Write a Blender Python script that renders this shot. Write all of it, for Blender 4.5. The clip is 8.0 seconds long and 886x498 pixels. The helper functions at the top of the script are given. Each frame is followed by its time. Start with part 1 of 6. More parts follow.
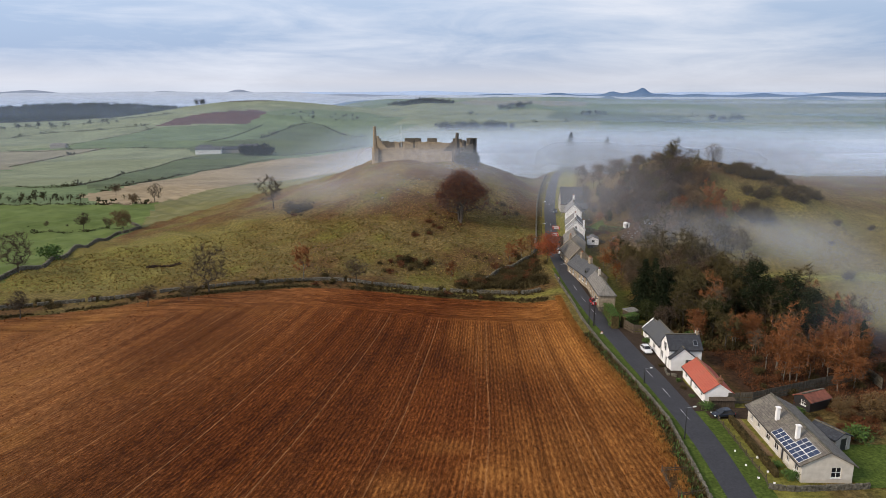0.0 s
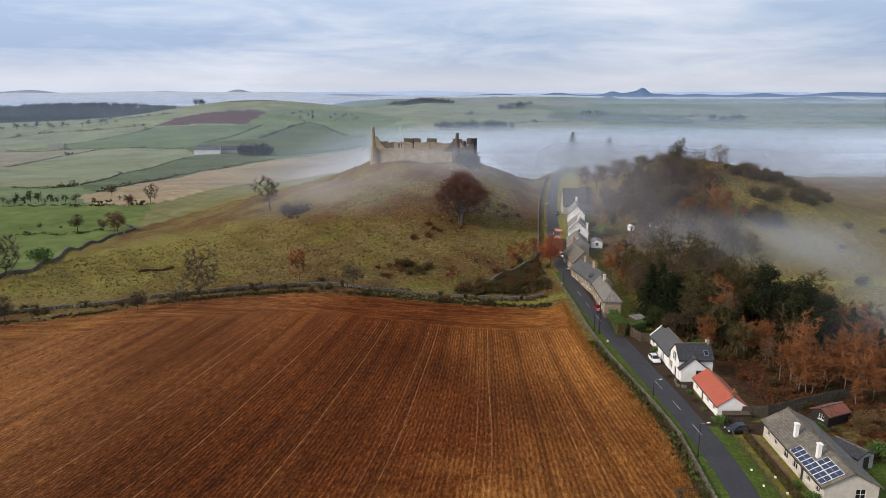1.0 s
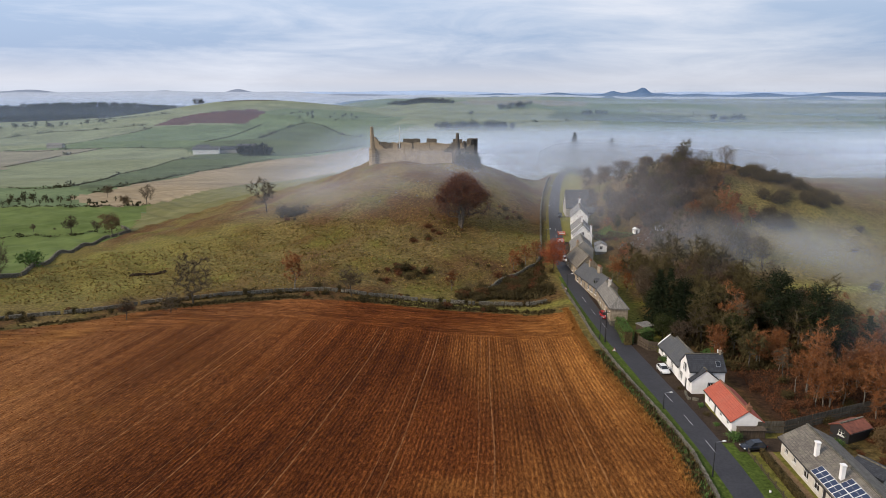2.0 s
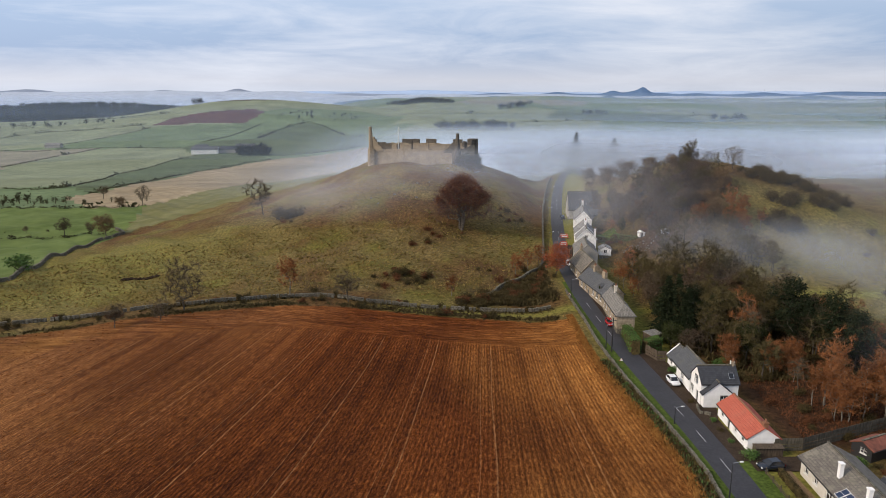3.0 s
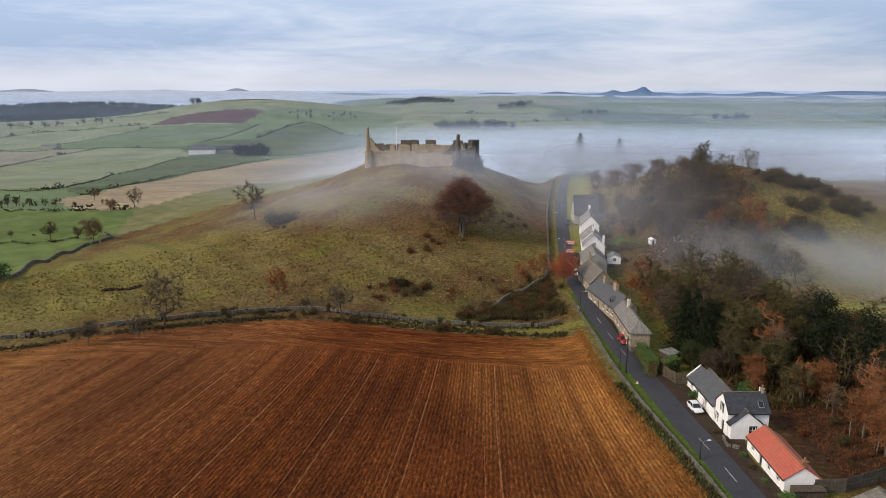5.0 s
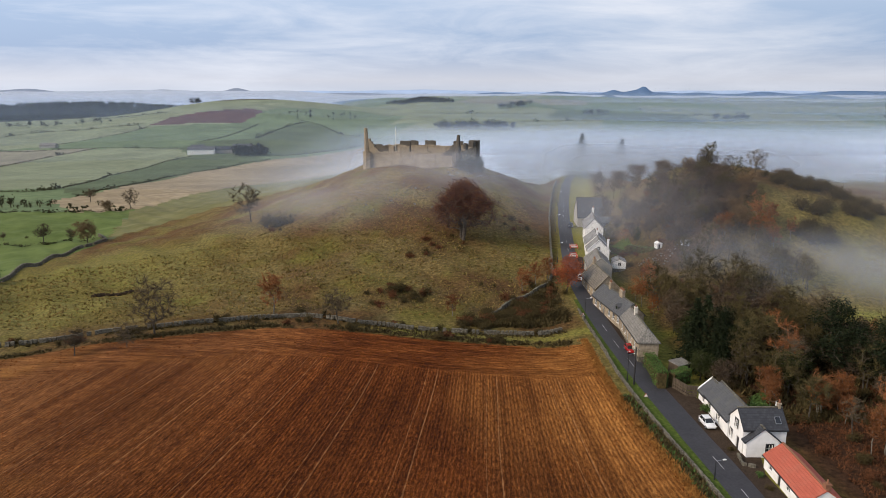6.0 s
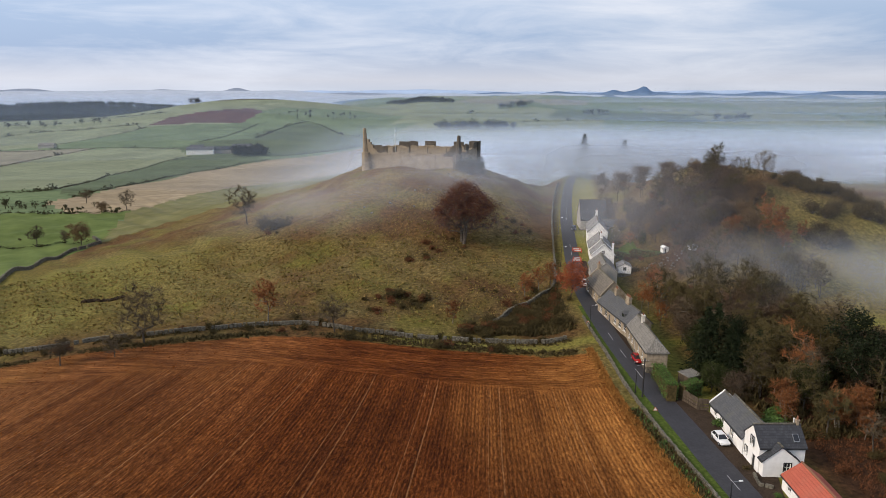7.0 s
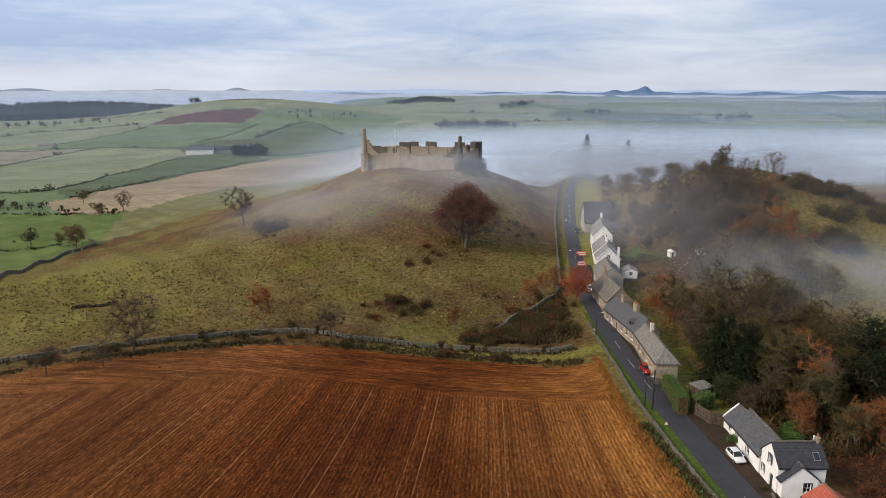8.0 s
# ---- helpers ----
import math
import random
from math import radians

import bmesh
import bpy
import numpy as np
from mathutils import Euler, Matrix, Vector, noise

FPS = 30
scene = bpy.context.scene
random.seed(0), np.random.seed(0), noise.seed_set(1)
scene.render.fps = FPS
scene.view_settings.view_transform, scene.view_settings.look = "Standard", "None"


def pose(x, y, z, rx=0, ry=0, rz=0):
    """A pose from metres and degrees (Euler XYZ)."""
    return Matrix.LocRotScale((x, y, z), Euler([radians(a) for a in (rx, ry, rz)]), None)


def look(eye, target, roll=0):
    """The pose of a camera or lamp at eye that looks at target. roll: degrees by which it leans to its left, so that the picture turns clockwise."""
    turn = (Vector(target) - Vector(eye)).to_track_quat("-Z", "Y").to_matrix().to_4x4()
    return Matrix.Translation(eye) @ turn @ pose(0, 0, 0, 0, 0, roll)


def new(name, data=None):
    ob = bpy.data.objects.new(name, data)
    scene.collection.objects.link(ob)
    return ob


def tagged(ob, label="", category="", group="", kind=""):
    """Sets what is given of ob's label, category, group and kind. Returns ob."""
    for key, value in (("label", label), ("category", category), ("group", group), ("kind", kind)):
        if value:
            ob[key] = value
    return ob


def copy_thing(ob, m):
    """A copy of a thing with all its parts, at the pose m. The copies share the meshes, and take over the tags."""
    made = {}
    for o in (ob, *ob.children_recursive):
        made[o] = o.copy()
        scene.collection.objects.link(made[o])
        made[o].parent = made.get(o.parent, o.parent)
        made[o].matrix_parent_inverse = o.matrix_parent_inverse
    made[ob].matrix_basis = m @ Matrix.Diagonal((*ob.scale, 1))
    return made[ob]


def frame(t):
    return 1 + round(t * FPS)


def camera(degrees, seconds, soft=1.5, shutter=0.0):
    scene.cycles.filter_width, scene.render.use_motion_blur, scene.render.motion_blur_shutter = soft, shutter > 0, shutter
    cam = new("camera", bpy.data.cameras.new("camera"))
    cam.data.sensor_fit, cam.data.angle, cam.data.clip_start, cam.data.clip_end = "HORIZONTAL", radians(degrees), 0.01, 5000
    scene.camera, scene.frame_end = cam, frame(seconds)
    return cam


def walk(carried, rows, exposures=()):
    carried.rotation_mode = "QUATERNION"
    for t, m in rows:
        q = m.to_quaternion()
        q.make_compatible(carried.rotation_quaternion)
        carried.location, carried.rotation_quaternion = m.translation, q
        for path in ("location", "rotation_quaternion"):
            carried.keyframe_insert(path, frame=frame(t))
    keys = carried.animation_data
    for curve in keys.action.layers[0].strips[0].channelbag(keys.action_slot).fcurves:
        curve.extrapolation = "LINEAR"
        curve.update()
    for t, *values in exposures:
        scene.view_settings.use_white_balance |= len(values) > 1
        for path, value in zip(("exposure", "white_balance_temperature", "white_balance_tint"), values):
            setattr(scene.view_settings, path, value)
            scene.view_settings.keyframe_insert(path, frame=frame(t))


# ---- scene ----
cam = camera(66.0, 8.0, soft=0.75)
scene.cycles.transparent_max_bounces = 48  # many thin layers of mist
UNIT = 1.2  # the plan below is drawn in units of 1.2 m
METRES, EYE, TILT, LEAN, TURN = 41.0 * UNIT, 55.0 * UNIT, -12.9, 0.0, 0.0
ROWS = [
    (0.0, 0.0, 0.0, 0.0, 0.0, 0.0, 0.0),
    (0.5, -0.00028, 0.0609, 0.01194, -0.006, -0.006, 0.0),
    (1.0, -0.00034, 0.1209, 0.02342, -0.017, -0.006, 0.0),
    (1.5, -0.00063, 0.1805, 0.03582, -0.017, -0.011, -0.02),
    (3.0, -0.00108, 0.3623, 0.0743, -0.034, -0.057, 0.0),
    (3.5, -0.00108, 0.422, 0.08778, -0.034, -0.063, 0.0),
    (4.0, -0.00119, 0.4815, 0.10046, -0.04, -0.068, 0.0),
    (4.5, -0.00136, 0.541, 0.11404, -0.045, -0.08, 0.01),
    (6.0, -0.00125, 0.7166, 0.15236, -0.045, -0.102, 0.01),
    (6.5, -0.00125, 0.7729, 0.1651, -0.045, -0.097, 0.01),
    (7.0, -0.00131, 0.8277, 0.17755, -0.034, -0.114, 0.0),
    (7.5, -0.00222, 0.8818, 0.19, -0.006, -0.131, -0.01),
    (8.0, -0.00324, 0.9345, 0.20194, 0.017, -0.131, -0.02),
]
walk(cam, [(t, pose(0, 0, EYE, TILT, LEAN, TURN) @ pose(METRES * x, METRES * y, METRES * z, 90 + pitch, roll, yaw)) for t, x, y, z, yaw, pitch, roll in ROWS])

# ---- sky and sun ----
SUN_FROM = Vector((-0.78, -0.34, 0.55)).normalized()
SUN_ELEV = math.asin(SUN_FROM.z)
SUN_TURN = math.atan2(SUN_FROM.x, SUN_FROM.y)

world = bpy.data.worlds.new("overcast_sky")
scene.world = world
world.use_nodes = True
wn, wl = world.node_tree.nodes, world.node_tree.links
wn.clear()


def wnode(kind, **values):
    n = wn.new(kind)
    for key, value in values.items():
        n.inputs[int(key[1:])].default_value = value
    return n


sky = wn.new("ShaderNodeTexSky")
sky.sky_type, sky.sun_disc = "NISHITA", False
sky.sun_elevation, sky.sun_rotation = SUN_ELEV, SUN_TURN
sky.air_density, sky.dust_density, sky.ozone_density = 1.0, 2.0, 1.5
way = wn.new("ShaderNodeTexCoord")
flat = wnode("ShaderNodeMapping", _1=(0.3, 0.0, 0.0), _3=(3.0, 1.6, 17.0))
wl.new(way.outputs["Generated"], flat.inputs[0])
streak = wnode("ShaderNodeTexNoise", _2=1.5, _3=8.0, _4=0.64, _8=0.5)
wl.new(flat.outputs[0], streak.inputs[0])
split = wn.new("ShaderNodeSeparateXYZ")
wl.new(way.outputs["Generated"], split.inputs[0])
# height over the horizon, in the sine of the angle
up = wnode("ShaderNodeMapRange", _1=0.0, _2=0.13, _3=0.0, _4=1.0)
wl.new(split.outputs[2], up.inputs[0])
tone = wn.new("ShaderNodeValToRGB")
tone.color_ramp.elements[0].position, tone.color_ramp.elements[0].color = 0.0, (0.50, 0.545, 0.65, 1)
tone.color_ramp.elements[1].position, tone.color_ramp.elements[1].color = 1.0, (0.42, 0.51, 0.67, 1)
e = tone.color_ramp.elements.new(0.12)
e.color = (0.54, 0.56, 0.64, 1)
e = tone.color_ramp.elements.new(0.42)
e.color = (0.31, 0.40, 0.575, 1)
e = tone.color_ramp.elements.new(0.7)
e.color = (0.34, 0.435, 0.61, 1)
wl.new(up.outputs[0], tone.inputs[0])
broad = wnode("ShaderNodeMapping", _1=(1.7, 0.4, 0.2), _3=(1.5, 0.8, 11.0))
wl.new(way.outputs["Generated"], broad.inputs[0])
mass = wnode("ShaderNodeTexNoise", _2=1.6, _3=4.0, _4=0.5, _8=0.3)
wl.new(broad.outputs[0], mass.inputs[0])
both = wn.new("ShaderNodeMix")
both.inputs[0].default_value = 0.55
wl.new(streak.outputs[0], both.inputs[2])
wl.new(mass.outputs[0], both.inputs[3])
cover = wn.new("ShaderNodeValToRGB")
cover.color_ramp.elements[0].position, cover.color_ramp.elements[0].color = 0.41, (0, 0, 0, 1)
cover.color_ramp.elements[1].position, cover.color_ramp.elements[1].color = 0.64, (1, 1, 1, 1)
wl.new(both.outputs[0], cover.inputs[0])
cloud = wn.new("ShaderNodeMix")
cloud.data_type = "RGBA"
cloud.inputs[7].default_value = (0.65, 0.68, 0.77, 1)
wl.new(cover.outputs[0], cloud.inputs[0])
wl.new(tone.outputs[0], cloud.inputs[6])
clear = wnode("ShaderNodeBackground", _1=0.10)
wl.new(sky.outputs[0], clear.inputs[0])
# the cloud is brighter towards the sun's side
side = wnode("ShaderNodeMapRange", _1=-0.6, _2=0.4, _3=1.14, _4=0.98)
wl.new(split.outputs[0], side.inputs[0])
grey = wnode("ShaderNodeBackground", _1=1.0)
wl.new(side.outputs[0], grey.inputs[1])
wl.new(cloud.outputs[2], grey.inputs[0])
mixed = wnode("ShaderNodeMixShader", _0=0.88)
wl.new(clear.outputs[0], mixed.inputs[1])
wl.new(grey.outputs[0], mixed.inputs[2])
wl.new(mixed.outputs[0], wn.new("ShaderNodeOutputWorld").inputs[0])

sun = new("sun", bpy.data.lights.new("sun", "SUN"))
sun.data.energy, sun.data.angle, sun.data.color = 2.7, radians(20), (1.0, 0.84, 0.66)
sun.matrix_world = look(SUN_FROM * 300, (0, 0, 0))
scene.view_settings.exposure = 0.3


# ---- materials ----
def nodes_of(name, rough=0.8, metal=0.0):
    m = bpy.data.materials.new(name)
    m.use_nodes = True
    b = m.node_tree.nodes["Principled BSDF"]
    b.inputs["Roughness"].default_value, b.inputs["Metallic"].default_value = rough, metal
    if rough >= 0.85:
        b.inputs["Specular IOR Level"].default_value = 0.08
    return m, m.node_tree.nodes, m.node_tree.links, b


def noise_node(n, l, scale, detail=5.0, stretch=(1, 1, 1), turn=0.0, rough=0.6):
    c = n.new("ShaderNodeTexCoord")
    mp = n.new("ShaderNodeMapping")
    mp.inputs[3].default_value = stretch
    rot = n.new("ShaderNodeMapping")
    rot.inputs[2].default_value = (0, 0, turn)
    l.new(c.outputs["Object"], rot.inputs[0])
    l.new(rot.outputs[0], mp.inputs[0])
    t = n.new("ShaderNodeTexNoise")
    t.inputs["Scale"].default_value, t.inputs["Detail"].default_value, t.inputs["Roughness"].default_value = scale, detail, rough
    l.new(mp.outputs[0], t.inputs[0])
    return t.outputs[0]


def ramp(n, l, value, stops):
    r = n.new("ShaderNodeValToRGB")
    while len(r.color_ramp.elements) < len(stops):
        r.color_ramp.elements.new(0.5)
    for el, (pos, col) in zip(r.color_ramp.elements, stops):
        el.position, el.color = pos, (*col, 1)
    l.new(value, r.inputs[0])
    return r.outputs[0]


def blend(n, l, a, b, fac, mode="MIX"):
    x = n.new("ShaderNodeMix")
    x.data_type, x.blend_type = "RGBA", mode
    for socket, value in ((0, fac), (6, a), (7, b)):
        if isinstance(value, (int, float)):
            x.inputs[socket].default_value = value
        elif isinstance(value, tuple):
            x.inputs[socket].default_value = (*value, 1)
        else:
            l.new(value, x.inputs[socket])
    return x.outputs[2]


def bump(n, l, b, height, strength=0.4, dist=0.05):
    u = n.new("ShaderNodeBump")
    u.inputs["Strength"].default_value, u.inputs["Distance"].default_value = strength, dist
    l.new(height, u.inputs["Height"])
    l.new(u.outputs[0], b.inputs["Normal"])


def grainy(name, dark, light, scale=6.0, rough=0.85, metal=0.0, big=0.35, strength=0.3, dist=0.03, stretch=(1, 1, 1), vary=0.0):
    """A surface of two tones, with fine grain, broad stains and relief."""
    m, n, l, b = nodes_of(name, rough, metal)
    fine = noise_node(n, l, scale, 6, stretch)
    broad = noise_node(n, l, scale * 0.12, 3)
    col = ramp(n, l, fine, [(0.3, dark), (0.7, light)])
    col = blend(n, l, col, ramp(n, l, broad, [(0.35, (0.45, 0.45, 0.45)), (0.65, (1, 1, 1))]), big, "MULTIPLY")
    if vary:
        o = n.new("ShaderNodeObjectInfo")
        col = blend(n, l, col, ramp(n, l, o.outputs["Random"], [(0, (1 - vary,) * 3), (1, (1, 1, 1))]), 1.0, "MULTIPLY")
    l.new(col, b.inputs["Base Color"])
    bump(n, l, b, fine, strength, dist)
    return m


def plain(name, col, rough=0.5, metal=0.0):
    return grainy(name, tuple(c * 0.88 for c in col), col, 9.0, rough, metal, 0.12, 0.05, 0.01)


def attr(n, name):
    a = n.new("ShaderNodeAttribute")
    a.attribute_name = name
    return a.outputs["Fac"]


def math_node(n, l, op, a, b=0.0, c=0.0):
    x = n.new("ShaderNodeMath")
    x.operation = op
    for i, v in enumerate((a, b, c)):
        if isinstance(v, (int, float)):
            x.inputs[i].default_value = v
        else:
            l.new(v, x.inputs[i])
    return x.outputs[0]


def ground_material():
    """Rough tussocky pasture; ploughed soil where the attribute says so."""
    m, n, l, b = nodes_of("ground_soil_and_grass", 0.95)
    tuft = noise_node(n, l, 1.3, 7, rough=0.78)
    patch = noise_node(n, l, 0.07, 5)
    wide = noise_node(n, l, 0.02, 3)
    straw = ramp(n, l, tuft, [(0.32, (0.042, 0.031, 0.012)), (0.5, (0.130, 0.094, 0.034)), (0.70, (0.30, 0.218, 0.088))])
    green = ramp(n, l, tuft, [(0.32, (0.036, 0.034, 0.007)), (0.70, (0.20, 0.172, 0.038))])
    heath = ramp(n, l, tuft, [(0.34, (0.028, 0.016, 0.007)), (0.68, (0.165, 0.088, 0.033))])
    grass = blend(n, l, straw, green, ramp(n, l, patch, [(0.46, (0, 0, 0)), (0.66, (1, 1, 1))]))
    grass = blend(n, l, grass, heath, ramp(n, l, noise_node(n, l, 0.045, 6), [(0.43, (0, 0, 0)), (0.58, (0.95, 0.95, 0.95))]))
    lush = ramp(n, l, tuft, [(0.33, (0.075, 0.076, 0.015)), (0.67, (0.285, 0.265, 0.058))])
    grass = blend(n, l, grass, lush, attr(n, "lush"))
    litter = ramp(n, l, tuft, [(0.32, (0.014, 0.008, 0.005)), (0.68, (0.085, 0.042, 0.022))])
    grass = blend(n, l, grass, litter, attr(n, "litter"))
    # ploughed soil: drill lines along the field, a headland worked crosswise, wheel tracks, broad tints
    place_ = n.new("ShaderNodeTexCoord")
    sep = n.new("ShaderNodeSeparateXYZ")
    l.new(place_.outputs["Object"], sep.inputs[0])
    # the rows fan out slightly across the field
    lean = math_node(n, l, "MULTIPLY_ADD", sep.outputs[0], -0.0042, 0.11)
    lean = math_node(n, l, "MULTIPLY_ADD", math_node(n, l, "MAXIMUM", sep.outputs[0], 0.0), -0.0025, lean)
    track = math_node(n, l, "SUBTRACT", sep.outputs[0], math_node(n, l, "MULTIPLY", lean, math_node(n, l, "SUBTRACT", sep.outputs[1], 110.0)))
    rowwise = n.new("ShaderNodeCombineXYZ")
    l.new(track, rowwise.inputs[0])
    l.new(sep.outputs[1], rowwise.inputs[1])

    def row_noise(stretch, detail, rough):
        mp = n.new("ShaderNodeMapping")
        mp.inputs[3].default_value = stretch
        l.new(rowwise.outputs[0], mp.inputs[0])
        t = n.new("ShaderNodeTexNoise")
        t.inputs["Scale"].default_value, t.inputs["Detail"].default_value, t.inputs["Roughness"].default_value = 1.0, detail, rough
        l.new(mp.outputs[0], t.inputs[0])
        return t.outputs[0]

    crumb = noise_node(n, l, 4.2, 6, (1, 1, 1), 0.0, 0.9)
    along = row_noise((3.2, 0.7, 1.0), 4, 0.8)
    across = noise_node(n, l, 1.0, 4, (0.25, 3.0, 1.0), radians(6), 0.8)
    drill = blend(n, l, along, across, attr(n, "headland"))
    fine = blend(n, l, drill, crumb, 0.5)
    rows = blend(n, l, row_noise((0.55, 0.010, 1.0), 3, 0.6), noise_node(n, l, 1.0, 2, (0.012, 0.5, 1.0), radians(6)), attr(n, "headland"))
    soil = ramp(n, l, fine, [(0.38, (0.030, 0.0075, 0.0018)), (0.5, (0.138, 0.037, 0.0072)), (0.62, (0.45, 0.158, 0.039))])
    turned = math_node(n, l, "MODULO", math_node(n, l, "ADD", math_node(n, l, "ADD", track, math_node(n, l, "MULTIPLY", noise_node(n, l, 0.012, 1), 4.0)), 700.0), 12.0)
    pair = math_node(n, l, "PINGPONG", turned, 1.0)
    wheel = math_node(n, l, "MULTIPLY", math_node(n, l, "LESS_THAN", pair, 0.10), math_node(n, l, "LESS_THAN", turned, 2.4))
    comb = math_node(n, l, "SINE", math_node(n, l, "ADD", math_node(n, l, "MULTIPLY", track, 10.5), math_node(n, l, "MULTIPLY", along, 1.6)))
    comb = math_node(n, l, "MULTIPLY", comb, math_node(n, l, "SUBTRACT", 1.0, attr(n, "headland")))
    comb = math_node(n, l, "MULTIPLY", comb, noise_node(n, l, 0.12, 3))
    # paler soil on the western rise, with golden patches
    west = n.new("ShaderNodeMapRange")
    west.inputs[1].default_value, west.inputs[2].default_value, west.inputs[4].default_value = -22.0, -72.0, 0.88
    l.new(math_node(n, l, "ADD", sep.outputs[0], math_node(n, l, "MULTIPLY_ADD", noise_node(n, l, 0.03, 4), 70.0, -35.0)), west.inputs[0])
    dry = ramp(n, l, fine, [(0.38, (0.092, 0.038, 0.013)), (0.5, (0.27, 0.113, 0.037)), (0.61, (0.58, 0.285, 0.105))])
    soil = blend(n, l, soil, dry, west.outputs[0])
    soil = blend(n, l, soil, (0.40, 0.19, 0.045), math_node(n, l, "MULTIPLY", ramp(n, l, noise_node(n, l, 0.06, 5), [(0.50, (0, 0, 0)), (0.64, (1, 1, 1))]), math_node(n, l, "MULTIPLY", crumb, west.outputs[0])))
    gold = ramp(n, l, fine, [(0.38, (0.095, 0.039, 0.009)), (0.5, (0.39, 0.155, 0.036)), (0.62, (0.80, 0.39, 0.11))])
    soil = blend(n, l, soil, gold, attr(n, "stubble"))
    soil = blend(n, l, soil, ramp(n, l, rows, [(0.36, (0.48, 0.42, 0.40)), (0.60, (1.12, 1.12, 1.10))]), 0.7, "MULTIPLY")
    soil = blend(n, l, soil, ramp(n, l, row_noise((0.035, 0.018, 1.0), 4, 0.6), [(0.40, (0.48, 0.43, 0.42)), (0.60, (1.12, 1.12, 1.10))]), 0.7, "MULTIPLY")
    soil = blend(n, l, soil, ramp(n, l, math_node(n, l, "MULTIPLY_ADD", comb, 0.5, 0.5), [(0.3, (0.42, 0.38, 0.36)), (0.7, (1.35, 1.35, 1.35))]), math_node(n, l, "MULTIPLY_ADD", west.outputs[0], -0.30, 0.42), "MULTIPLY")
    soil = blend(n, l, soil, (0.50, 0.25, 0.10), math_node(n, l, "MULTIPLY", wheel, math_node(n, l, "MULTIPLY", crumb, math_node(n, l, "MULTIPLY", ramp(n, l, along, [(0.35, (0.1,) * 3), (0.62, (1.2,) * 3)]), math_node(n, l, "SUBTRACT", 1.0, attr(n, "headland"))))))
    edge = math_node(n, l, "ADD", attr(n, "plough"), math_node(n, l, "MULTIPLY", math_node(n, l, "SUBTRACT", tuft, 0.5), 3.0))
    mask = n.new("ShaderNodeMapRange")
    mask.inputs[1].default_value, mask.inputs[2].default_value = -0.4, 0.4
    l.new(edge, mask.inputs[0])
    l.new(blend(n, l, grass, soil, mask.outputs[0]), b.inputs["Base Color"])
    clump = noise_node(n, l, 0.42, 4, (1, 1.6, 1), 0.0, 0.55)
    relief = blend(n, l, blend(n, l, tuft, clump, 0.6), blend(n, l, fine, math_node(n, l, "MULTIPLY_ADD", comb, 0.5, 0.5), 0.22), mask.outputs[0])
    bump(n, l, b, relief, 1.0, 0.9)
    return m


def farm_material(name, dark, light):
    return grainy(name, dark, light, 0.12, 0.95, 0, 0.5, 0.3, 0.5)


GROUND = ground_material()
FARM = [farm_material("far_pasture_green", (0.10, 0.14, 0.066), (0.175, 0.22, 0.105)),
        farm_material("far_pasture_pale", (0.17, 0.19, 0.105), (0.25, 0.27, 0.155)),
        farm_material("far_stubble_tan", (0.24, 0.185, 0.115), (0.37, 0.29, 0.18)),
        farm_material("far_ploughed_purple", (0.085, 0.045, 0.045), (0.13, 0.075, 0.07)),
        farm_material("near_meadow_green", (0.085, 0.118, 0.030), (0.145, 0.185, 0.055)),
        farm_material("far_moor_brown", (0.055, 0.05, 0.03), (0.11, 0.095, 0.05)),
        farm_material("far_woodland_floor", (0.012, 0.017, 0.014), (0.03, 0.034, 0.028)),
        farm_material("olive_pasture", (0.135, 0.132, 0.050), (0.205, 0.19, 0.085)),
        farm_material("far_slope_green", (0.075, 0.098, 0.045), (0.125, 0.15, 0.075)),
        farm_material("far_bleached_grass", (0.19, 0.175, 0.12), (0.27, 0.245, 0.165))]
ASPHALT = grainy("asphalt", (0.020, 0.019, 0.022), (0.038, 0.036, 0.041), 3.0, 0.72, 0, 0.4, 0.2, 0.01)
PAINT_LINE = grainy("road_paint", (0.20, 0.20, 0.20), (0.55, 0.55, 0.54), 8.0, 0.7)
VERGE = grainy("verge_grass", (0.030, 0.048, 0.008), (0.10, 0.135, 0.026), 2.5, 0.95, 0, 0.4, 0.8, 0.15)
GRAVEL = grainy("gravel_drive", (0.028, 0.020, 0.014), (0.075, 0.052, 0.036), 5.0, 0.95, 0, 0.5, 0.4, 0.03)
DRYSTONE = grainy("dry_stone", (0.055, 0.049, 0.036), (0.235, 0.215, 0.17), 3.0, 0.95, 0, 0.5, 1.0, 0.2)
CASTLE = grainy("castle_stone", (0.15, 0.122, 0.088), (0.46, 0.385, 0.285), 3.4, 0.95, 0, 0.5, 0.9, 0.25)
# darker copy of the castle stone, with turret shade put into its colour
CASTLE_DARK = grainy("castle_dark_shaded_stone", (0.06, 0.054, 0.047), (0.19, 0.168, 0.14), 3.0, 0.95, 0, 0.5, 0.9, 0.25)
WHITE = grainy("white_render", (0.74, 0.73, 0.71), (0.86, 0.85, 0.83), 1.2, 0.85, 0, 0.12, 0.2, 0.02)
CREAM = grainy("cream_render", (0.50, 0.465, 0.40), (0.64, 0.60, 0.53), 1.2, 0.85, 0, 0.15, 0.2, 0.02)
HARL = grainy("grey_harling", (0.30, 0.28, 0.25), (0.42, 0.40, 0.36), 4.0, 0.95, 0, 0.25, 0.5, 0.03)
SANDSTONE = grainy("sandstone_wall", (0.20, 0.16, 0.11), (0.42, 0.35, 0.26), 1.6, 0.9, 0, 0.4, 0.6, 0.08)
